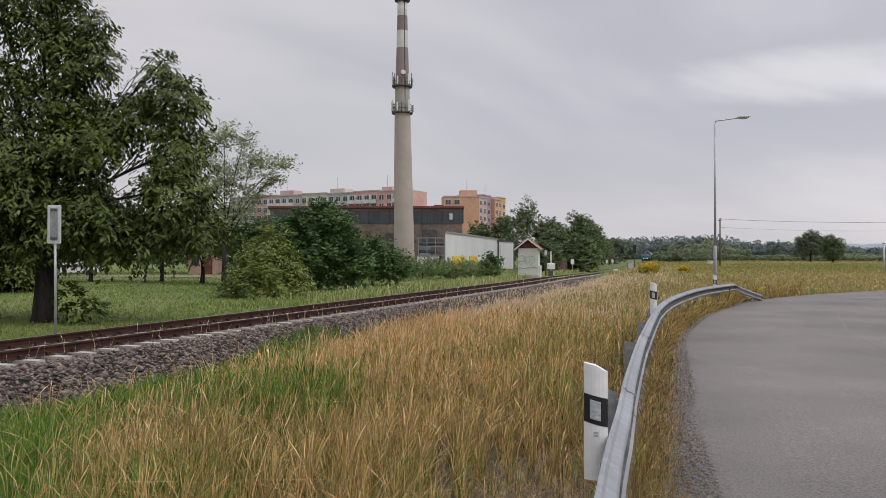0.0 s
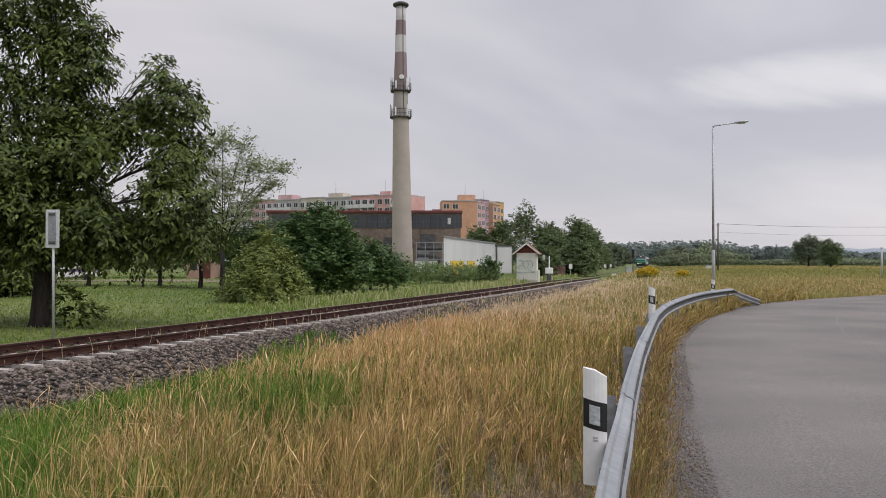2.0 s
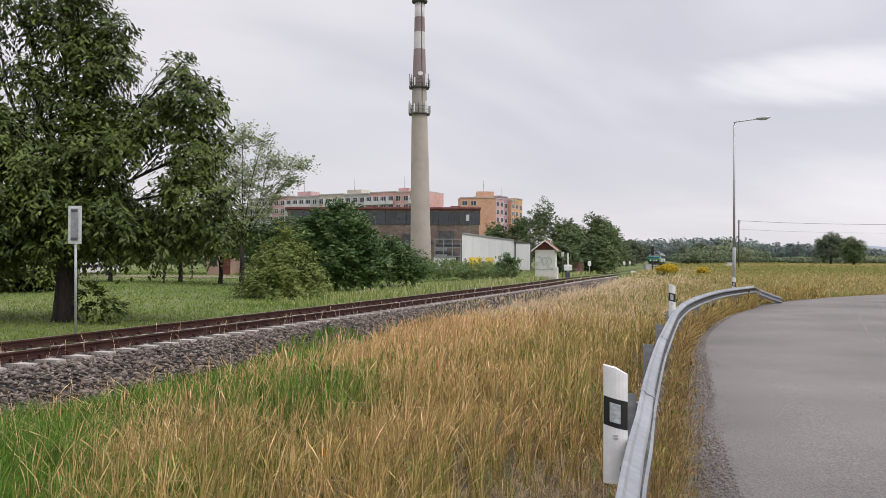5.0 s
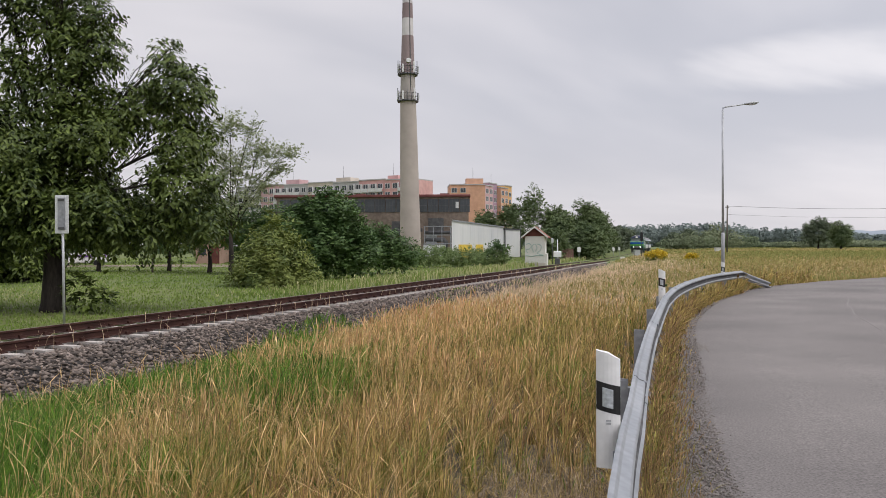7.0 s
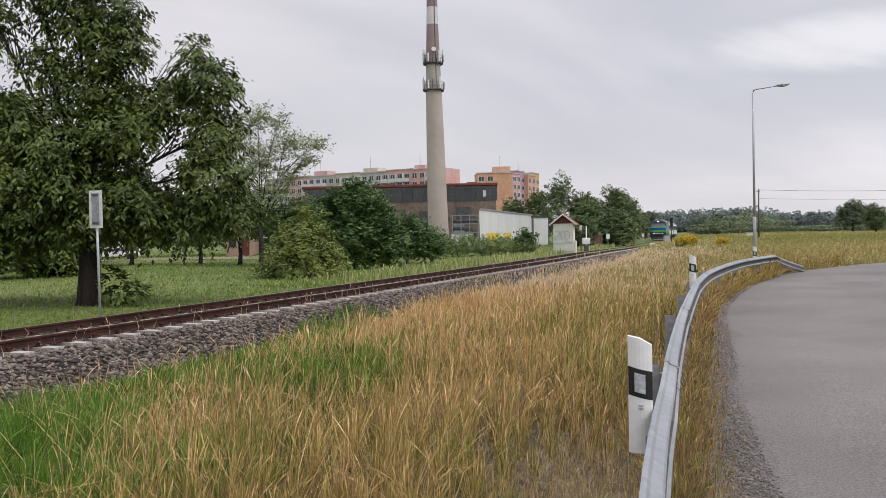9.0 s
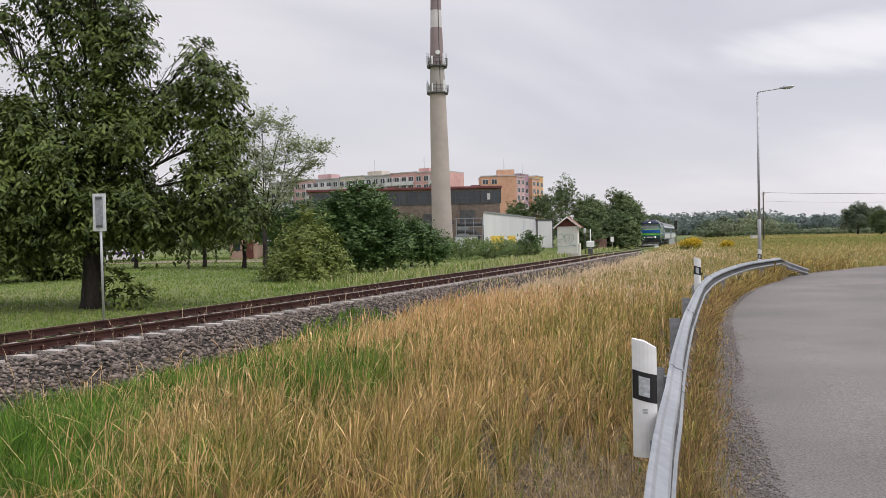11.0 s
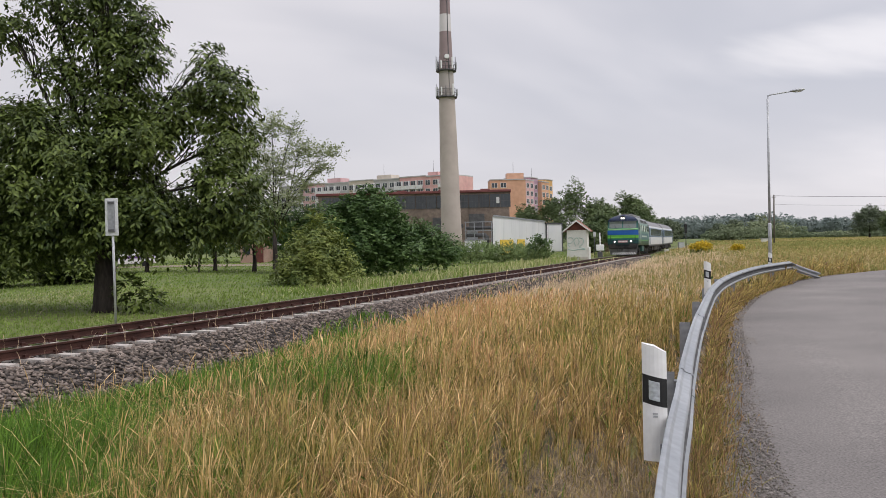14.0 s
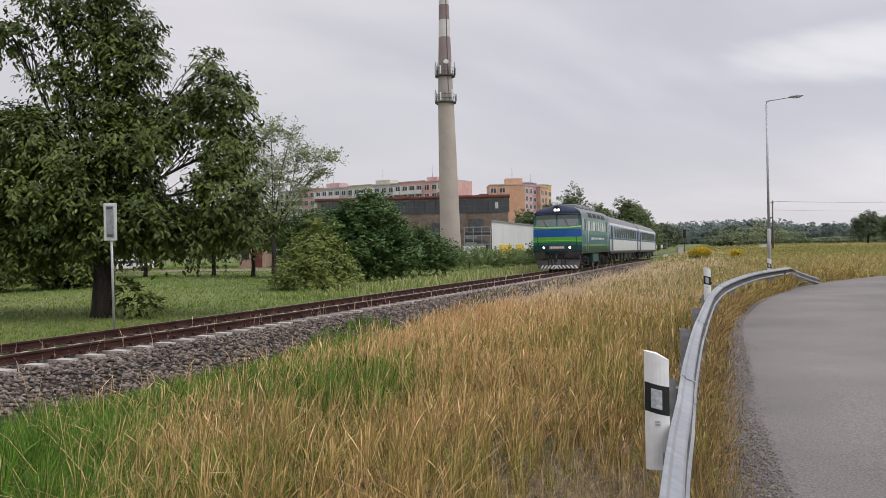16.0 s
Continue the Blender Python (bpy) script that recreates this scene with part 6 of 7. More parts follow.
def build_line_side():
    s = thing("railway_signal", pose(31.1, 131, -0.45, 0, 0, 0), "dark railway signal mast beside the line", "signal")
    bm = bmesh.new()
    tube(bm, [(0, 0, 0), (0, 0, 4.2)], [0.07, 0.06], 8)
    part("mast", bm, M_GREYMETAL, s)
    part("lamp_board", boxed(-0.22, 0.22, -0.12, 0.06, 2.7, 4.1, bevel=0.05), M_BLACK, s)
    part("number_plate", boxed(-0.1, 0.1, -0.1, -0.06, 4.2, 4.4), M_SIGN, s)
    c = thing("relay_cabinet", pose(30.1, 130, -0.45), "pale grey relay cabinet beside the line", "cabinet")
    part("body", boxed(-0.45, 0.45, -0.35, 0.35, 0.15, 1.2, bevel=0.03), M_SIGN, c)
    part("plinth", boxed(-0.4, 0.4, -0.3, 0.3, 0, 0.15), M_CONC, c)
    part("lid", boxed(-0.5, 0.5, -0.4, 0.4, 1.2, 1.26, bevel=0.01), M_SIGN, c)
    # crossing warning stand by the hut
    w = thing("warning_signal", pose(10.55, 79, -0.4), "small white level crossing signal on a dark foot", "signal")
    bm = bmesh.new()
    tube(bm, [(0, 0, 0), (0, 0, 2.6)], [0.06, 0.05], 8)
    part("mast", bm, M_WHITEPL, w)
    part("lamp_box", boxed(-0.4, 0.35, -0.15, 0.1, 0.85, 1.45, bevel=0.05), M_WHITEPL, w)
    part("foot", boxed(-0.25, 0.2, -0.2, 0.2, 0, 0.75, bevel=0.05), M_GREYMETAL, w)
    part("bell", boxed(-0.65, -0.4, -0.1, 0.1, 2.2, 2.7, bevel=0.05), M_SIGN, w)
    bm = bmesh.new()
    tube(bm, [(-0.52, 0, 0), (-0.52, 0, 2.3)], [0.04, 0.04], 6)
    part("second_mast", bm, M_GREYMETAL, w)
    # board fence
    f = thing("board_fence", pose(14.4, 107, -0.4, 0, 0, 6), "weathered red-brown board fence behind the crossing", "fence")
    for k in range(8):
        part("board", boxed(k * 0.26, k * 0.26 + 0.22, 0, 0.04, 0.1, 1.45 + 0.06 * (k % 3)), M_FENCE, f)
    for z in (0.4, 1.2):
        part("rail", boxed(-0.05, 2.1, 0.04, 0.1, z, z + 0.08), M_WOOD, f)
    for i, (x, y, h) in enumerate(((16.8, 105, 1.8), (30.4, 150, 1.6), (34.6, 165, 1.6))):
        p = thing("marker_sign", pose(x, y, -0.45), "small white line-side marker board on a post", "sign", "line-side markers")
        bm = bmesh.new()
        tube(bm, [(0, 0, 0), (0, 0, h)], [0.045, 0.04], 6)
        part("post", bm, M_SIGN, p)
        part("board", boxed(-0.22, 0.22, -0.07, -0.04, h - 0.65, h, bevel=0.01), M_WHITEPL, p)
    k = thing("marker_stone", pose(23.3, 109, -0.45), "low whitewashed stone beside the rails", "stone")
    part("block", boxed(-0.3, 0.3, -0.2, 0.2, 0, 0.42, bevel=0.05), M_HUTWALL, k)
    part("top", boxed(-0.24, 0.24, -0.14, 0.14, 0.42, 0.47, bevel=0.015), M_HUTWALL, k)
    # fence post and far vehicle at the back of the meadow
    p = thing("fence_post", pose(-19.2, 52, -0.1), "short weathered timber fence post in the meadow", "post")
    bm = bmesh.new()
    tube(bm, [(0, 0, 0), (0.04, 0, 1.1)], [0.07, 0.06], 7)
    part("shaft", bm, M_WOOD, p)
    part("cap", boxed(-0.06, 0.14, -0.1, 0.1, 1.1, 1.14, bevel=0.01), M_WOOD, p)
    v = thing("parked_van", pose(-32.5, 71, -0.1, 0, 0, 15), "white parked van with a dark stripe, half hidden by trees", "van")
    bm = bmesh.new()
    pts = [(-2.2, 0.35), (-2.25, 0.9), (-1.5, 1.15), (-1.0, 1.85), (2.2, 1.9), (2.3, 0.4)]
    a = [bm.verts.new((x, -0.85, z)) for x, z in pts]
    b = [bm.verts.new((x, 0.85, z)) for x, z in pts]
    for i in range(6):
        bm.faces.new((a[i], a[(i + 1) % 6], b[(i + 1) % 6], b[i]))
    bm.faces.new(a)
    bm.faces.new(b[::-1])
    bmesh.ops.recalc_face_normals(bm, faces=bm.faces)
    bmesh.ops.bevel(bm, geom=bm.edges[:], offset=0.06, segments=2, affect="EDGES")
    part("body", bm, M_WHITEPL, v)
    part("stripe", boxed(-2.1, 2.2, -0.875, -0.85, 0.85, 1.05), M_VIOLET, v, "dark blue stripe")
    part("side_window", boxed(-0.9, 0.2, -0.872, -0.84, 1.25, 1.7), M_DARKGLASS, v)
    for x in (-1.45, 1.45):
        for y in (-0.8, 0.8):
            bm = bmesh.new()
            bmesh.ops.create_cone(bm, cap_ends=True, segments=18, radius1=0.32, radius2=0.32, depth=0.2, matrix=pose(x, y, 0.32, 90))
            part("wheel", bm, M_BLACK, v)
    h = thing("low_house", pose(-24.2, 80, -0.1, 0, 0, 5), "low pinkish house with a dark roof behind the trees", "house")
    part("wall", boxed(-1.0, 1.4, 0, 5, 0, 2.3), M_HOUSE, h)
    part("roof", boxed(-1.3, 1.7, -0.3, 5.3, 2.3, 2.6, bevel=0.05), M_TILE, h)
    part("window", boxed(-0.7, 0.0, -0.04, 0.02, 0.9, 1.8), M_DARKGLASS, h)
    part("door", boxed(0.4, 1.3, -0.05, 0.02, 0.0, 2.0), M_BOARD, h)
    c = thing("white_shelter", pose(62.9, 190, -0.1), "small white shed at the edge of the far field", "shed")
    part("wall", boxed(-0.6, 0.6, -0.6, 0.6, 0, 0.9), M_HUTWALL, c)
    part("roof", boxed(-0.7, 0.7, -0.7, 0.7, 0.9, 1.0), M_GREYPANEL, c)
    c = thing("chapel_tower", pose(129, 398, 5.0), "small white tower among the far woods", "tower")
    part("wall", boxed(-0.9, 0.9, -0.9, 0.9, -5, 2.2), M_HUTWALL, c)
    bm = bmesh.new()
    bmesh.ops.create_cone(bm, cap_ends=True, segments=4, radius1=1.3, radius2=0.05, depth=1.8, matrix=pose(0, 0, 3.1, 0, 0, 45))
    part("spire", bm, M_GREYPANEL, c)


M_HOUSE = material("dull_salmon_render", (0.34, 0.22, 0.17), (0.44, 0.30, 0.24), 0.8, 0.9)
M_FENCE = material("worn_red_boards", (0.16, 0.085, 0.07), (0.26, 0.16, 0.14), 1.5, 0.9, rand=0.4)

# ---------- train ----------
TEAL, TEALDARK, LIME, BLUE, NAVY = (0.02, 0.125, 0.115), (0.012, 0.06, 0.058), (0.12, 0.40, 0.055), (0.012, 0.10, 0.38), (0.012, 0.022, 0.06)
M_FRONT = banded("locomotive_front_paint", [(0, (0.01, 0.02, 0.022)), (1.22, TEALDARK), (1.56, TEAL), (1.72, LIME), (2.05, BLUE), (2.51, (0.10, 0.33, 0.16)), (2.70, (0.03, 0.11, 0.10)), (3.40, NAVY)], 0.3, dirt=0.08)
M_SIDE = banded("locomotive_side_paint", [(0, TEALDARK), (1.05, (0.013, 0.06, 0.052)), (1.46, (0.10, 0.30, 0.08)), (1.58, (0.022, 0.11, 0.13)), (2.20, (0.075, 0.195, 0.15)), (3.22, (0.09, 0.13, 0.13)), (3.5, (0.13, 0.145, 0.15))], 0.35, dirt=0.18)
M_COACH = banded("coach_paint", [(0, (0.05, 0.06, 0.08)), (1.08, (0.64, 0.65, 0.66)), (1.95, (0.035, 0.075, 0.14)), (2.06, (0.14, 0.21, 0.27)), (3.02, (0.56, 0.57, 0.58)), (3.2, (0.15, 0.145, 0.15))], 0.4, dirt=0.1)
M_GLASS = material("cab_glass", (0.05, 0.06, 0.065), (0.085, 0.095, 0.10), 0.8, 0.08, spec=0.6)
M_SCREEN = material("windscreen_glass", (0.16, 0.19, 0.19), (0.22, 0.25, 0.25), 1.2, 0.12, spec=0.6)
M_HEAD = glowing("headlight_glow", (1.0, 0.97, 0.9), 7.0)
M_DIMLAMP = glowing("top_light_glow", (1.0, 0.95, 0.85), 1.6)
M_LETTER = material("pale_lettering", (0.52, 0.60, 0.52), (0.60, 0.68, 0.60), 3, 0.5)
M_PLATE = material("pale_red_plate", (0.44, 0.22, 0.24), (0.52, 0.30, 0.30), 3, 0.5)
M_UNDER = material("underframe_black", (0.02, 0.02, 0.021), (0.055, 0.05, 0.046), 2, 0.8)
M_WHEEL = material("wheel_steel", (0.10, 0.085, 0.075), (0.18, 0.16, 0.15), 3, 0.6, metal=0.4)

LEVELS = [(1.02, 1.44), (1.15, 1.485), (1.46, 1.50), (1.68, 1.50), (2.20, 1.50), (2.50, 1.495), (2.9, 1.485), (3.38, 1.46), (3.54, 1.41), (3.72, 1.25), (3.88, 0.95), (4.0, 0.5), (4.05, 0.12)]
COACH_LEVELS = [(0.98, 1.40), (1.1, 1.42), (2.0, 1.43), (3.0, 1.40), (3.2, 1.33), (3.45, 1.15), (3.7, 0.85), (3.87, 0.5), (3.95, 0.12)]


def nose_y(z, c, half):
    """How far the cab's front stands out at that height."""
    rake = 0.0 if z < 2.5 else 0.22 * (z - 2.5)
    top = 0.0 if z < 3.39 else -0.16 + 0.95 * max(0.0, z - 3.55) ** 1.2
    return half - rake - top * 0.8 - 0.20 * abs(c) ** 3


def hull(thing_ob, levels, half, front, mats, names, rounded):
    bm = bmesh.new()

    def ring(y):
        return [bm.verts.new((w, y, z)) for z, w in levels] + [bm.verts.new((-w, y, z)) for z, w in reversed(levels)]
    ys = np.linspace(-half + 0.6, half - 0.6, 9)
    rings = [ring(float(y)) for y in ys]
    n = len(rings[0])

    def end_ring(sgn):
        vs = []
        for z, w in levels:
            vs.append(bm.verts.new((w, sgn * (nose_y(z, 1, half) if rounded else half), z)))
        for z, w in reversed(levels):
            vs.append(bm.verts.new((-w, sgn * (nose_y(z, 1, half) if rounded else half), z)))
        return vs
    rings = [end_ring(-1)] + rings + [end_ring(1)]
    for a, b in zip(rings, rings[1:]):
        for k in range(n - 1):
            f = bm.faces.new((a[k], a[k + 1], b[k + 1], b[k]))
            f.smooth = True
    bmesh.ops.recalc_face_normals(bm, faces=bm.faces)
    body = part(names[0], bm, mats[0], thing_ob)
    for sgn in (1, -1):
        bm = bmesh.new()
        cols = np.linspace(-1, 1, 11)
        grid = [[bm.verts.new((w * c, sgn * (nose_y(z, c, half) if rounded else half), z)) for c in cols] for z, w in levels]
        for r0, r1 in zip(grid, grid[1:]):
            for k in range(10):
                f = bm.faces.new((r0[k], r0[k + 1], r1[k + 1], r1[k]))
                f.smooth = True
        bmesh.ops.recalc_face_normals(bm, faces=bm.faces)
        part(names[1], bm, mats[1], thing_ob)
    return body


WHEELSETS = []


def bogie(parent, y, wheel_r, base):
    bm = bmesh.new()
    for s in (-1, 1):
        box(bm, s * 1.05 - 0.07, s * 1.05 + 0.07, y - base / 2 - 0.6, y + base / 2 + 0.6, 0.5, 0.78, bevel=0.03)
        for dy in (-base / 2, base / 2):
            box(bm, s * 1.12 - 0.1, s * 1.12 + 0.1, y + dy - 0.17, y + dy + 0.17, wheel_r - 0.18, wheel_r + 0.2, bevel=0.03)
        for dy in (-0.35, 0.35):
            tube(bm, [(s * 1.12, y + dy, 0.45), (s * 1.12, y + dy, 0.9)], [0.11, 0.11], 8)
    box(bm, -1.0, 1.0, y - 0.3, y + 0.3, 0.55, 0.95)
    b = part("bogie", bm, M_UNDER, parent, "black bogie frame")
    for dy in (-base / 2, base / 2):
        bm = bmesh.new()
        for s in (-1, 1):
            bmesh.ops.create_cone(bm, cap_ends=True, segments=20, radius1=wheel_r, radius2=wheel_r, depth=0.13, matrix=pose(s * 0.76, 0, 0, 0, 90, 0))
        tube(bm, [(-0.9, 0, 0), (0.9, 0, 0)], [0.09, 0.09], 8)
        for k in range(5):
            a = 6.283 * k / 5
            for s in (-1, 1):
                box(bm, s * 0.83 - 0.015, s * 0.83 + 0.015, 0.6 * wheel_r * math.cos(a) - 0.05, 0.6 * wheel_r * math.cos(a) + 0.05, 0.6 * wheel_r * math.sin(a) - 0.05, 0.6 * wheel_r * math.sin(a) + 0.05)
        w = part("wheelset", bm, M_WHEEL, b)
        WHEELSETS.append((w, y + dy, wheel_r))


def cylinder_y(bm, x, z, y0, y1, r0, r1=None, seg=14):
    return tube(bm, [(x, y0, z), (x, y1, z)], [r0, r0 if r1 is None else r1], seg)


def build_locomotive():
    t = thing("diesel_locomotive", Matrix.Identity(4), "green and blue diesel locomotive with headlights on, hauling coaches", "locomotive")
    half = 6.0
    hull(t, LEVELS, half, True, (M_SIDE, M_FRONT), ("body_shell", "cab_front"), True)
    for sgn in (1, -1):
        def ny(z, c, lift):
            return sgn * (nose_y(z, c, half) + lift)
        # windscreen panes
        for x0, x1 in ((-1.30, -0.05), (0.05, 1.30)):
            bm = bmesh.new()
            cs = np.linspace(x0, x1, 5)
            rows = []
            for z in (2.73, 2.92, 3.15, 3.40):
                rows.append([bm.verts.new((x, ny(z, x / 1.45, 0.012), z)) for x in cs])
            back = [[bm.verts.new(v.co - Vector((0, sgn * 0.03, 0))) for v in r] for r in rows]
            for g in (rows, back):
                for a, b in zip(g, g[1:]):
                    for k in range(4):
                        bm.faces.new((a[k], a[k + 1], b[k + 1], b[k]))
            bmesh.ops.recalc_face_normals(bm, faces=bm.faces)
            pane = part("windscreen", bm, M_SCREEN, t, "large grey-tinted windscreen pane")
            bm = bmesh.new()
            xm = (x0 + x1) / 2
            tube(bm, [(xm - 0.1, ny(2.66, 0.4, 0.05), 2.66), (xm + 0.18, ny(3.1, 0.4, 0.05), 3.12)], [0.02, 0.014], 4)
            part("wiper", bm, M_BLACK, pane)
        # cream-green moulding under the windscreen
        bm = bmesh.new()
        tube(bm, [(1.44 * c, ny(2.62, c, 0.012), 2.60 + 0.07 * abs(c) ** 3) for c in np.linspace(-1, 1, 15)], [0.07] * 15, 5)
        part("moulding", bm, M_LIMEPALE, t, "pale green moulding under the windscreen")
        bm = bmesh.new()
        tube(bm, [(1.47 * c, ny(1.82, c, -0.02), 1.82) for c in np.linspace(-1, 1, 15)], [0.045] * 15, 5)
        part("front_strip", bm, M_LIMEPALE2, t, "bright green strip across the front")
        # visor
        bm = bmesh.new()
        tube(bm, [(1.36 * c, ny(3.44, c, 0.02), 3.43 + 0.02 * (1 - c * c)) for c in np.linspace(-1, 1, 15)], [0.045] * 15, 5)
        part("visor", bm, M_NAVY, t)
        # top light
        bm = bmesh.new()
        cylinder_y(bm, 0, 3.72, ny(3.72, 0, -0.15), ny(3.72, 0, 0.07), 0.27, 0.25, 18)
        box_ = part("top_light", bm, M_BLACK, t, "round black top light housing")
        for x in (-0.1, 0.1):
            bm = bmesh.new()
            cylinder_y(bm, x, 3.72, ny(3.72, 0, 0.06), ny(3.72, 0, 0.09), 0.085)
            part("lamp", bm, M_DIMLAMP if sgn > 0 else M_LENS, box_)
        # headlights
        for x in (-0.80, 0.80):
            bm = bmesh.new()
            cylinder_y(bm, x, 1.42, ny(1.3, 0.55, -0.08), ny(1.3, 0.55, 0.05), 0.15, 0.14, 16)
            h = part("headlight", bm, M_UNDER, t, "round headlight in a dark rim")
            bm = bmesh.new()
            cylinder_y(bm, x, 1.42, ny(1.3, 0.55, 0.045), ny(1.3, 0.55, 0.07), 0.065)
            part("lamp", bm, M_HEAD if sgn > 0 else M_LENS, h)
        bm = boxed(-0.46, 0.46, *sorted((ny(1.3, 0, -0.01), ny(1.3, 0, 0.02))), 1.32, 1.52)
        pl = part("number_plate", bm, M_PLATE, t, "pale reddish number plate")
        for k in range(6):
            bm = boxed(-0.40 + k * 0.14, -0.32 + k * 0.14, *sorted((ny(1.3, 0, 0.02), ny(1.3, 0, 0.026))), 1.37, 1.47)
            part("marking_bar", bm, M_WHITEPL, pl)
        # buffer beam, buffers, hoses, coupling
        bm = boxed(-1.38, 1.38, *sorted((sgn * (half - 0.5), sgn * (half - 0.06))), 0.72, 1.14, bevel=0.03)
        part("buffer_beam", bm, M_UNDER, t, "black buffer beam")
        for x in (-0.88, 0.88):
            bm = bmesh.new()
            cylinder_y(bm, x, 1.0, sgn * (half - 0.1), sgn * (half + 0.3), 0.12)
            cylinder_y(bm, x, 1.0, sgn * (half + 0.3), sgn * (half + 0.36), 0.24, 0.25, 18)
            part("buffer", bm, M_UNDER, t)
        for x in (-0.5, -0.3, 0.3, 0.5, 0.12):
            bm = bmesh.new()
            tube(bm, [(x, sgn * (half - 0.06), 0.95), (x, sgn * (half + 0.12), 0.85), (x * 1.05, sgn * (half + 0.1), 0.5), (x * 0.9, sgn * half, 0.36)], [0.03] * 4, 6)
            part("brake_hose", bm, M_BLACK, t)
        bm = boxed(-0.06, 0.06, *sorted((sgn * (half - 0.1), sgn * (half + 0.25))), 0.85, 1.0, bevel=0.02)
        tube(bm, [(0, sgn * (half + 0.25), 0.9), (0, sgn * (half + 0.22), 0.55)], [0.05, 0.05], 6)
        part("coupling", bm, M_UNDER, t)
        # rail guard with slanting stripes
        bm = bmesh.new()
        cs = np.linspace(-1, 1, 9)
        rows = [[bm.verts.new((w * c, sgn * (half - 0.05 + dy - 0.30 * abs(c) ** 2), z)) for c in cs] for z, w, dy in ((0.12, 1.25, 0.05), (0.35, 1.32, 0.02), (0.70, 1.38, 0.0))]
        for a, b in zip(rows, rows[1:]):
            for k in range(8):
                bm.faces.new((a[k], a[k + 1], b[k + 1], b[k]))
        bmesh.ops.recalc_face_normals(bm, faces=bm.faces)
        bmesh.ops.solidify(bm, geom=bm.faces[:], thickness=0.03)
        guard = part("rail_guard", bm, M_PLOUGH, t, "grey rail guard with white slanting stripes along its foot")
        for k in range(11):
            c0 = -0.96 + k * 0.18
            lean = 0.16 if c0 < 0 else -0.16
            bm = bmesh.new()
            quad = []
            for z, w, dy in ((0.14, 1.25, 0.05), (0.24, 1.29, 0.035), (0.34, 1.32, 0.02)):
                f = (z - 0.12) / 0.22
                quad.append([(w * (c0 + dc + lean * f), sgn * (half - 0.05 + dy - 0.30 * abs(c0 + dc + lean * f) ** 2 + 0.035), z) for dc in (-0.045, 0.045)])
            vs = [[bm.verts.new(p) for p in q] for q in quad]
            for a, b in zip(vs, vs[1:]):
                bm.faces.new((a[0], a[1], b[1], b[0]))
            bmesh.ops.recalc_face_normals(bm, faces=bm.faces)
            bmesh.ops.solidify(bm, geom=bm.faces[:], thickness=0.012)
            part("stripe", bm, M_WHITEPL, guard, "white warning stripe")
        for x in (-1.2, 1.2):
            bm = bmesh.new()
            tube(bm, [(x, ny(1.5, x / 1.45, 0.06), 1.5), (x, ny(2.1, x / 1.45, 0.06), 2.1)], [0.018, 0.018], 5)
            part("handrail", bm, M_UNDER, t)
    # sides
    for s in (-1, 1):
        def sx(z):
            return s * float(np.interp(z, [l[0] for l in LEVELS], [l[1] for l in LEVELS]))

        def plate(y0, y1, z0, z1, mat, name, label="", d=0.02, parent=t):
            bm = bmesh.new()
            v = [bm.verts.new((sx(z) + s * d * k, y, z)) for k in (-1, 1) for y, z in ((y0, z0), (y1, z0), (y1, z1), (y0, z1))]
            for q in ((0, 1, 2, 3), (4, 5, 6, 7), (0, 1, 5, 4), (1, 2, 6, 5), (2, 3, 7, 6), (3, 0, 4, 7)):
                bm.faces.new([v[i] for i in q])
            bmesh.ops.recalc_face_normals(bm, faces=bm.faces)
            return part(name, bm, mat, parent, label)
        for e in (1, -1):
            plate(*sorted((e * 4.95, e * 5.6)), 2.42, 3.22, M_GLASS, "cab_window", "dark cab side window")
            door = plate(*sorted((e * 4.0, e * 4.6)), 1.12, 3.15, M_SIDEDOOR, "cab_door", "dark teal cab door")
            plate(*sorted((e * 4.1, e * 4.5)), 2.45, 3.0, M_GLASS, "door_window", d=0.03, parent=door)
            for y in (e * 3.9, e * 4.7):
                bm = bmesh.new()
                tube(bm, [(sx(1.2) + s * 0.07, y, 1.2), (sx(2.4) + s * 0.07, y, 2.6)], [0.018, 0.018], 5)
                part("handrail", bm, M_LETTER, t)
        for k in range(8):
            y = -3.6 + k * 0.92
            plate(y, y + 0.66, 2.45, 3.05, M_LETTER if k % 2 else M_GLASS, "engine_window" if k % 2 == 0 else "side_panel", d=0.022)
        for k in range(4):
            y = -3.4 + k * 1.75
            g = plate(y, y + 1.35, 3.32, 3.6, M_UNDER, "air_grille", "dark roof-edge air grille", 0.03)
        for k in range(9):
            plate(-2.6 + k * 0.58, -2.25 + k * 0.58, 1.88, 2.02, M_LETTER, "marking_bar", "pale unreadable side marking", 0.024)
        bm = boxed(*sorted((s * 0.9, s * 1.38)), -1.1, 1.1, 0.4, 1.0, bevel=0.05)
        part("fuel_tank", bm, M_TANK, t, "dull green fuel tank")
        for k in range(3):
            bm = boxed(*sorted((s * 1.1, s * 1.4)), 4.0, 4.5, 0.3 + k * 0.25, 0.34 + k * 0.25)
            part("step", bm, M_UNDER, t)
    # roof gear
    bm = bmesh.new()
    for y in (-2.6, 0, 2.6):
        box(bm, -0.8, 0.8, y - 1.1, y + 1.1, 3.9, 4.15, bevel=0.06)
    part("roof_hatch", bm, M_ROOFGREY, t, "grey roof hatches")
    for y in (-1.4, 1.9):
        bm = bmesh.new()
        bmesh.ops.create_cone(bm, cap_ends=True, segments=18, radius1=0.55, radius2=0.5, depth=0.2, matrix=pose(0, y, 4.18))
        part("roof_fan", bm, M_UNDER, t)
    bm = bmesh.new()
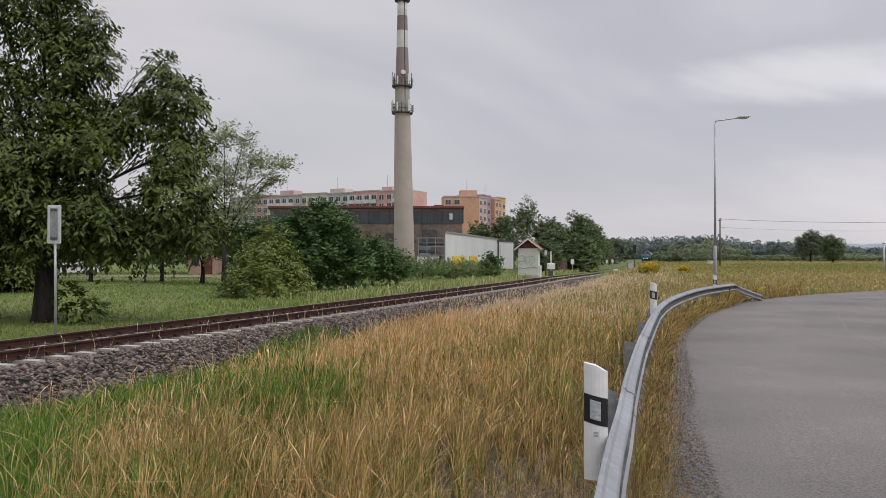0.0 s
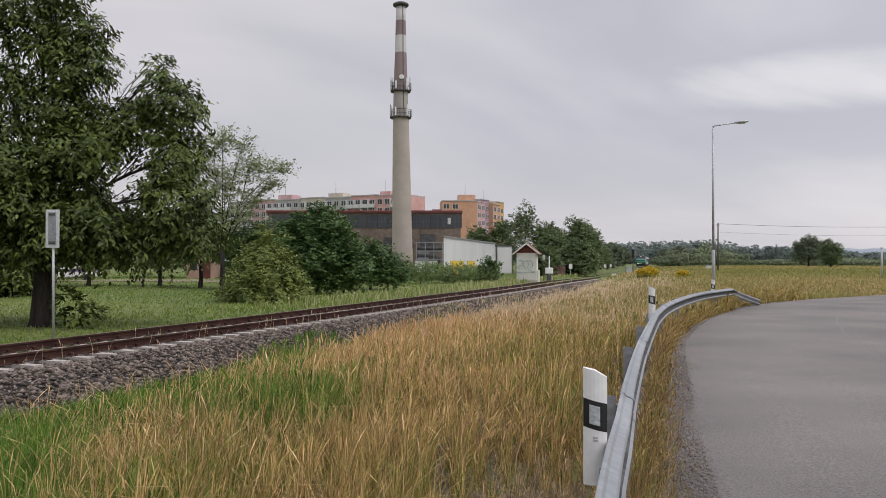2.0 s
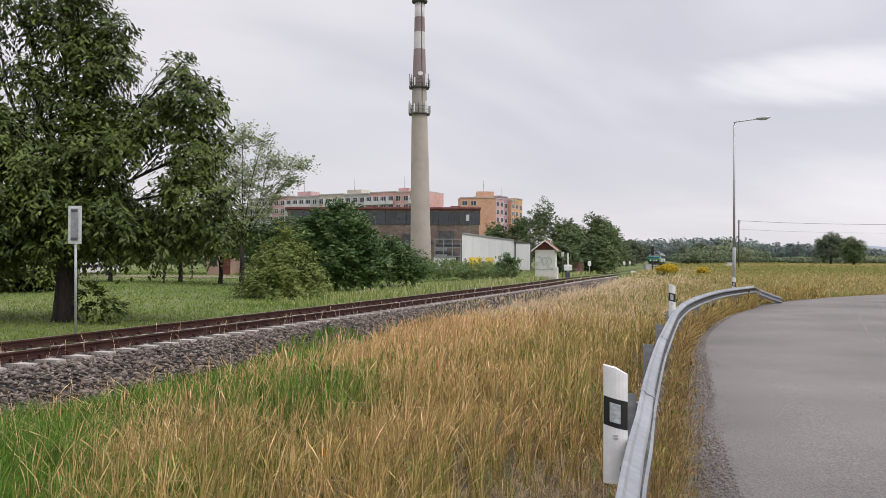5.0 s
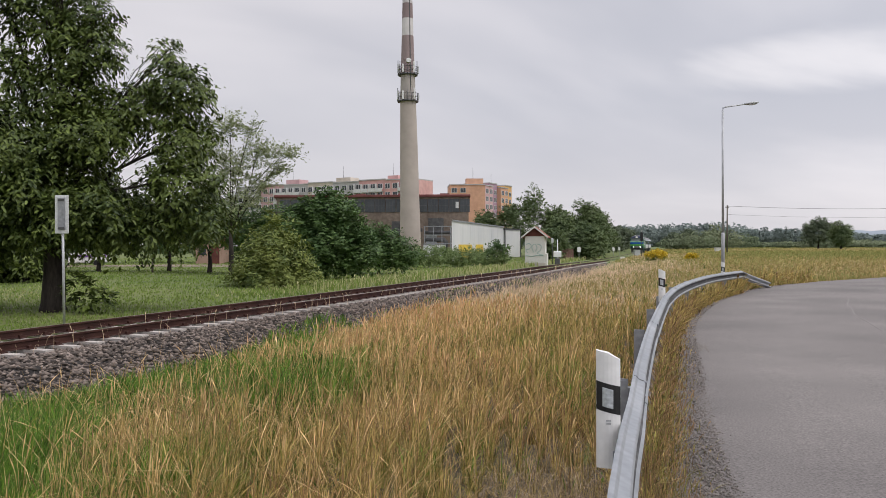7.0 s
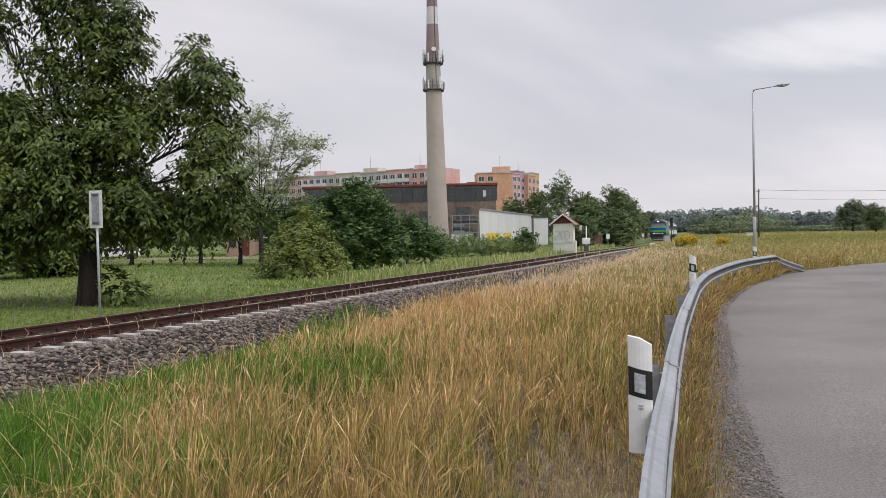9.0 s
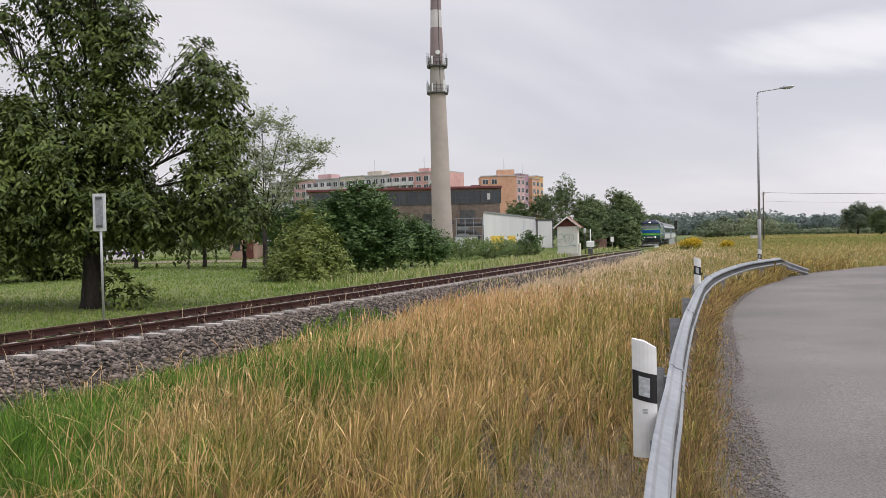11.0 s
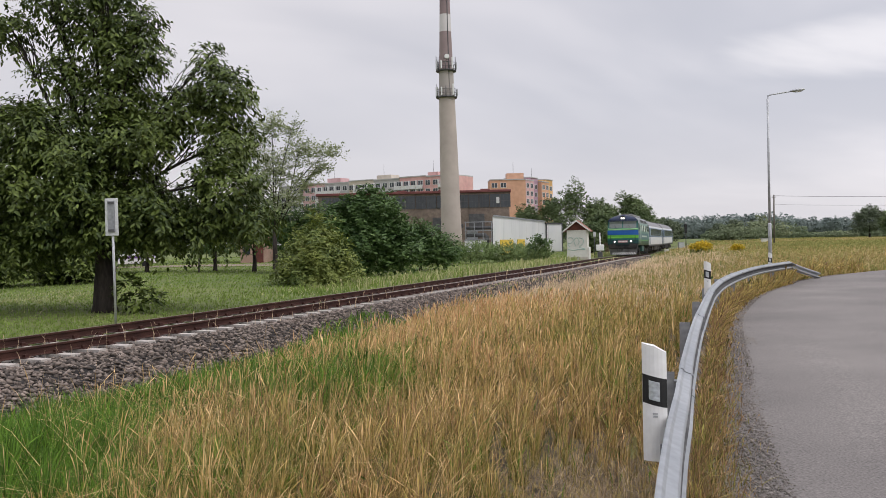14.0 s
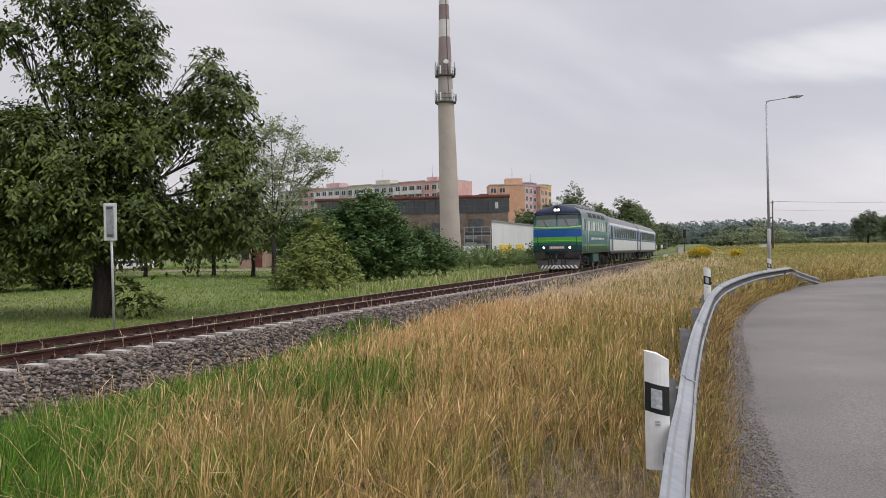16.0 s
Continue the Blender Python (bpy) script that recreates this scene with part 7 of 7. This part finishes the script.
    tube(bm, [(0.35, 4.6, 4.0), (0.35, 5.0, 4.15)], [0.06, 0.10], 8)
    part("horn", bm, M_LETTER, t)
    bogie(t, 3.3, 0.5, 2.4)
    bogie(t, -3.3, 0.5, 2.4)
    return t


M_LIMEPALE = material("pale_green_paint", (0.25, 0.50, 0.22), (0.31, 0.56, 0.27), 2, 0.35)
M_LIMEPALE2 = material("bright_green_paint", (0.13, 0.44, 0.05), (0.17, 0.50, 0.07), 2, 0.35)
M_NAVY = material("navy_paint", (0.012, 0.022, 0.055), (0.02, 0.035, 0.08), 2, 0.3)
M_SIDEDOOR = material("dark_teal_paint", (0.012, 0.05, 0.05), (0.02, 0.075, 0.07), 2, 0.4)
M_PLOUGH = material("grey_plough_paint", (0.10, 0.10, 0.10), (0.19, 0.185, 0.18), 2, 0.7)
M_TANK = material("dull_green_tank", (0.02, 0.07, 0.06), (0.04, 0.10, 0.085), 2, 0.6)
M_ROOFGREY = material("grey_roof_paint", (0.20, 0.20, 0.20), (0.28, 0.28, 0.28), 2, 0.7)


def build_coach():
    t = thing("passenger_coach", Matrix.Identity(4), "white and dark blue passenger coach with a grey roof", "railway coach", "coaches of the train")
    half = 10.7
    hull(t, COACH_LEVELS, half, True, (M_COACH, M_COACH), ("body_shell", "end_wall"), False)
    mw = bpy.data.meshes.new("coach_window")
    bm = boxed(-0.02, 0.02, -0.55, 0.55, 0, 0.82, bevel=0.015)
    bm.to_mesh(mw)
    bm.free()
    mw.materials.append(M_GLASS)
    for s in (-1, 1):
        for k in range(11):
            o = new("window", mw)
            o.parent = t
            o.location = (s * 1.418, -7.6 + k * 1.52, 2.12)
        for e in (-1, 1):
            bm = boxed(*sorted((s * 1.40, s * 1.445)), *sorted((e * 9.2, e * 10.1)), 1.1, 2.95, bevel=0.01)
            d = part("door", bm, M_COACHDOOR, t, "dark blue folding door")
            bm = boxed(*sorted((s * 1.44, s * 1.452)), *sorted((e * 9.35, e * 9.95)), 2.1, 2.8)
            part("door_window", bm, M_GLASS, d)
        bm = boxed(*sorted((s * 1.3, s * 1.40)), -10.6, 10.6, 0.86, 1.0)
        part("sole_bar", bm, M_UNDER, t)
        for y0, y1 in ((-5.2, -3.2), (-2.4, 0.2), (1.2, 2.6), (3.6, 5.0)):
            bm = boxed(*sorted((s * 0.6, s * 1.25)), y0, y1, 0.35, 0.9, bevel=0.04)
            part("underfloor_box", bm, M_UNDER, t)
    for sgn in (-1, 1):
        bm = boxed(-0.6, 0.6, *sorted((sgn * half, sgn * (half + 0.32))), 1.0, 3.2, bevel=0.05)
        part("gangway", bm, M_UNDER, t, "black gangway bellows")
        for x in (-0.88, 0.88):
            bm = bmesh.new()
            cylinder_y(bm, x, 1.0, sgn * half, sgn * (half + 0.38), 0.11)
            cylinder_y(bm, x, 1.0, sgn * (half + 0.34), sgn * (half + 0.4), 0.24, 0.25, 18)
            part("buffer", bm, M_UNDER, t)
    for k in range(6):
        bm = boxed(-0.2, 0.2, -9.0 + k * 3.5, -8.5 + k * 3.5, 3.9, 4.05, bevel=0.04)
        part("roof_vent", bm, M_ROOFGREY, t)
    bogie(t, 7.4, 0.46, 2.5)
    bogie(t, -7.4, 0.46, 2.5)
    return t


M_COACHDOOR = material("dark_blue_door_paint", (0.02, 0.05, 0.11), (0.03, 0.07, 0.14), 2, 0.4)

SPEED = 16.0
ARC = np.concatenate([[0], np.cumsum(np.hypot(np.diff(XC), 0.5))])


def on_track(s):
    y = float(np.interp(s, ARC, YS))
    return Vector((float(track_x(y)), y, float(track_z(y))))


S_END = float(np.interp(49.3, YS, ARC))


def carriage_pose(s_mid, pivot):
    a, b = on_track(s_mid - pivot), on_track(s_mid + pivot)
    d = (a - b).normalized()
    m = (a + b) / 2
    return Matrix.Translation(m) @ Matrix.Rotation(math.atan2(-d.x, d.y), 4, "Z") @ Matrix.Rotation(math.asin(d.z), 4, "X")


def wheel_rows(y, r, every=1):
    rows = []
    for f in range(0, 481):
        t = f / 30
        rows.append((t, Matrix.Translation((0, y, r)) @ Matrix.Rotation(-SPEED * t / r, 4, "X")))
    return rows


def motions():
    times = [k * 0.5 for k in range(33)]
    for ob, back, pivot in TRAIN:
        walk(ob, [(t, carriage_pose(S_END + SPEED * (16 - t) + back, pivot)) for t in times])
    for w, y, r in WHEELSETS:
        walk(w, wheel_rows(y, r))

# ---------- building it all ----------
build_ground()
build_path()
build_chimney()
build_factory()
build_hall()
build_flats()
LOCO = build_locomotive()
COACH_A = build_coach()
COACH_B = build_coach()
TRAIN = [(LOCO, 6.3, 3.3), (COACH_A, 12.65 + 11.1, 7.4), (COACH_B, 12.65 + 22.2 + 11.1, 7.4)]
build_hut()
build_guard_rail()
build_delineators()
build_lamp()
build_poles()
build_sign()
build_line_side()
build_trees()
build_road()
build_gravel()
build_soil()
build_track()
build_grass()
motions()
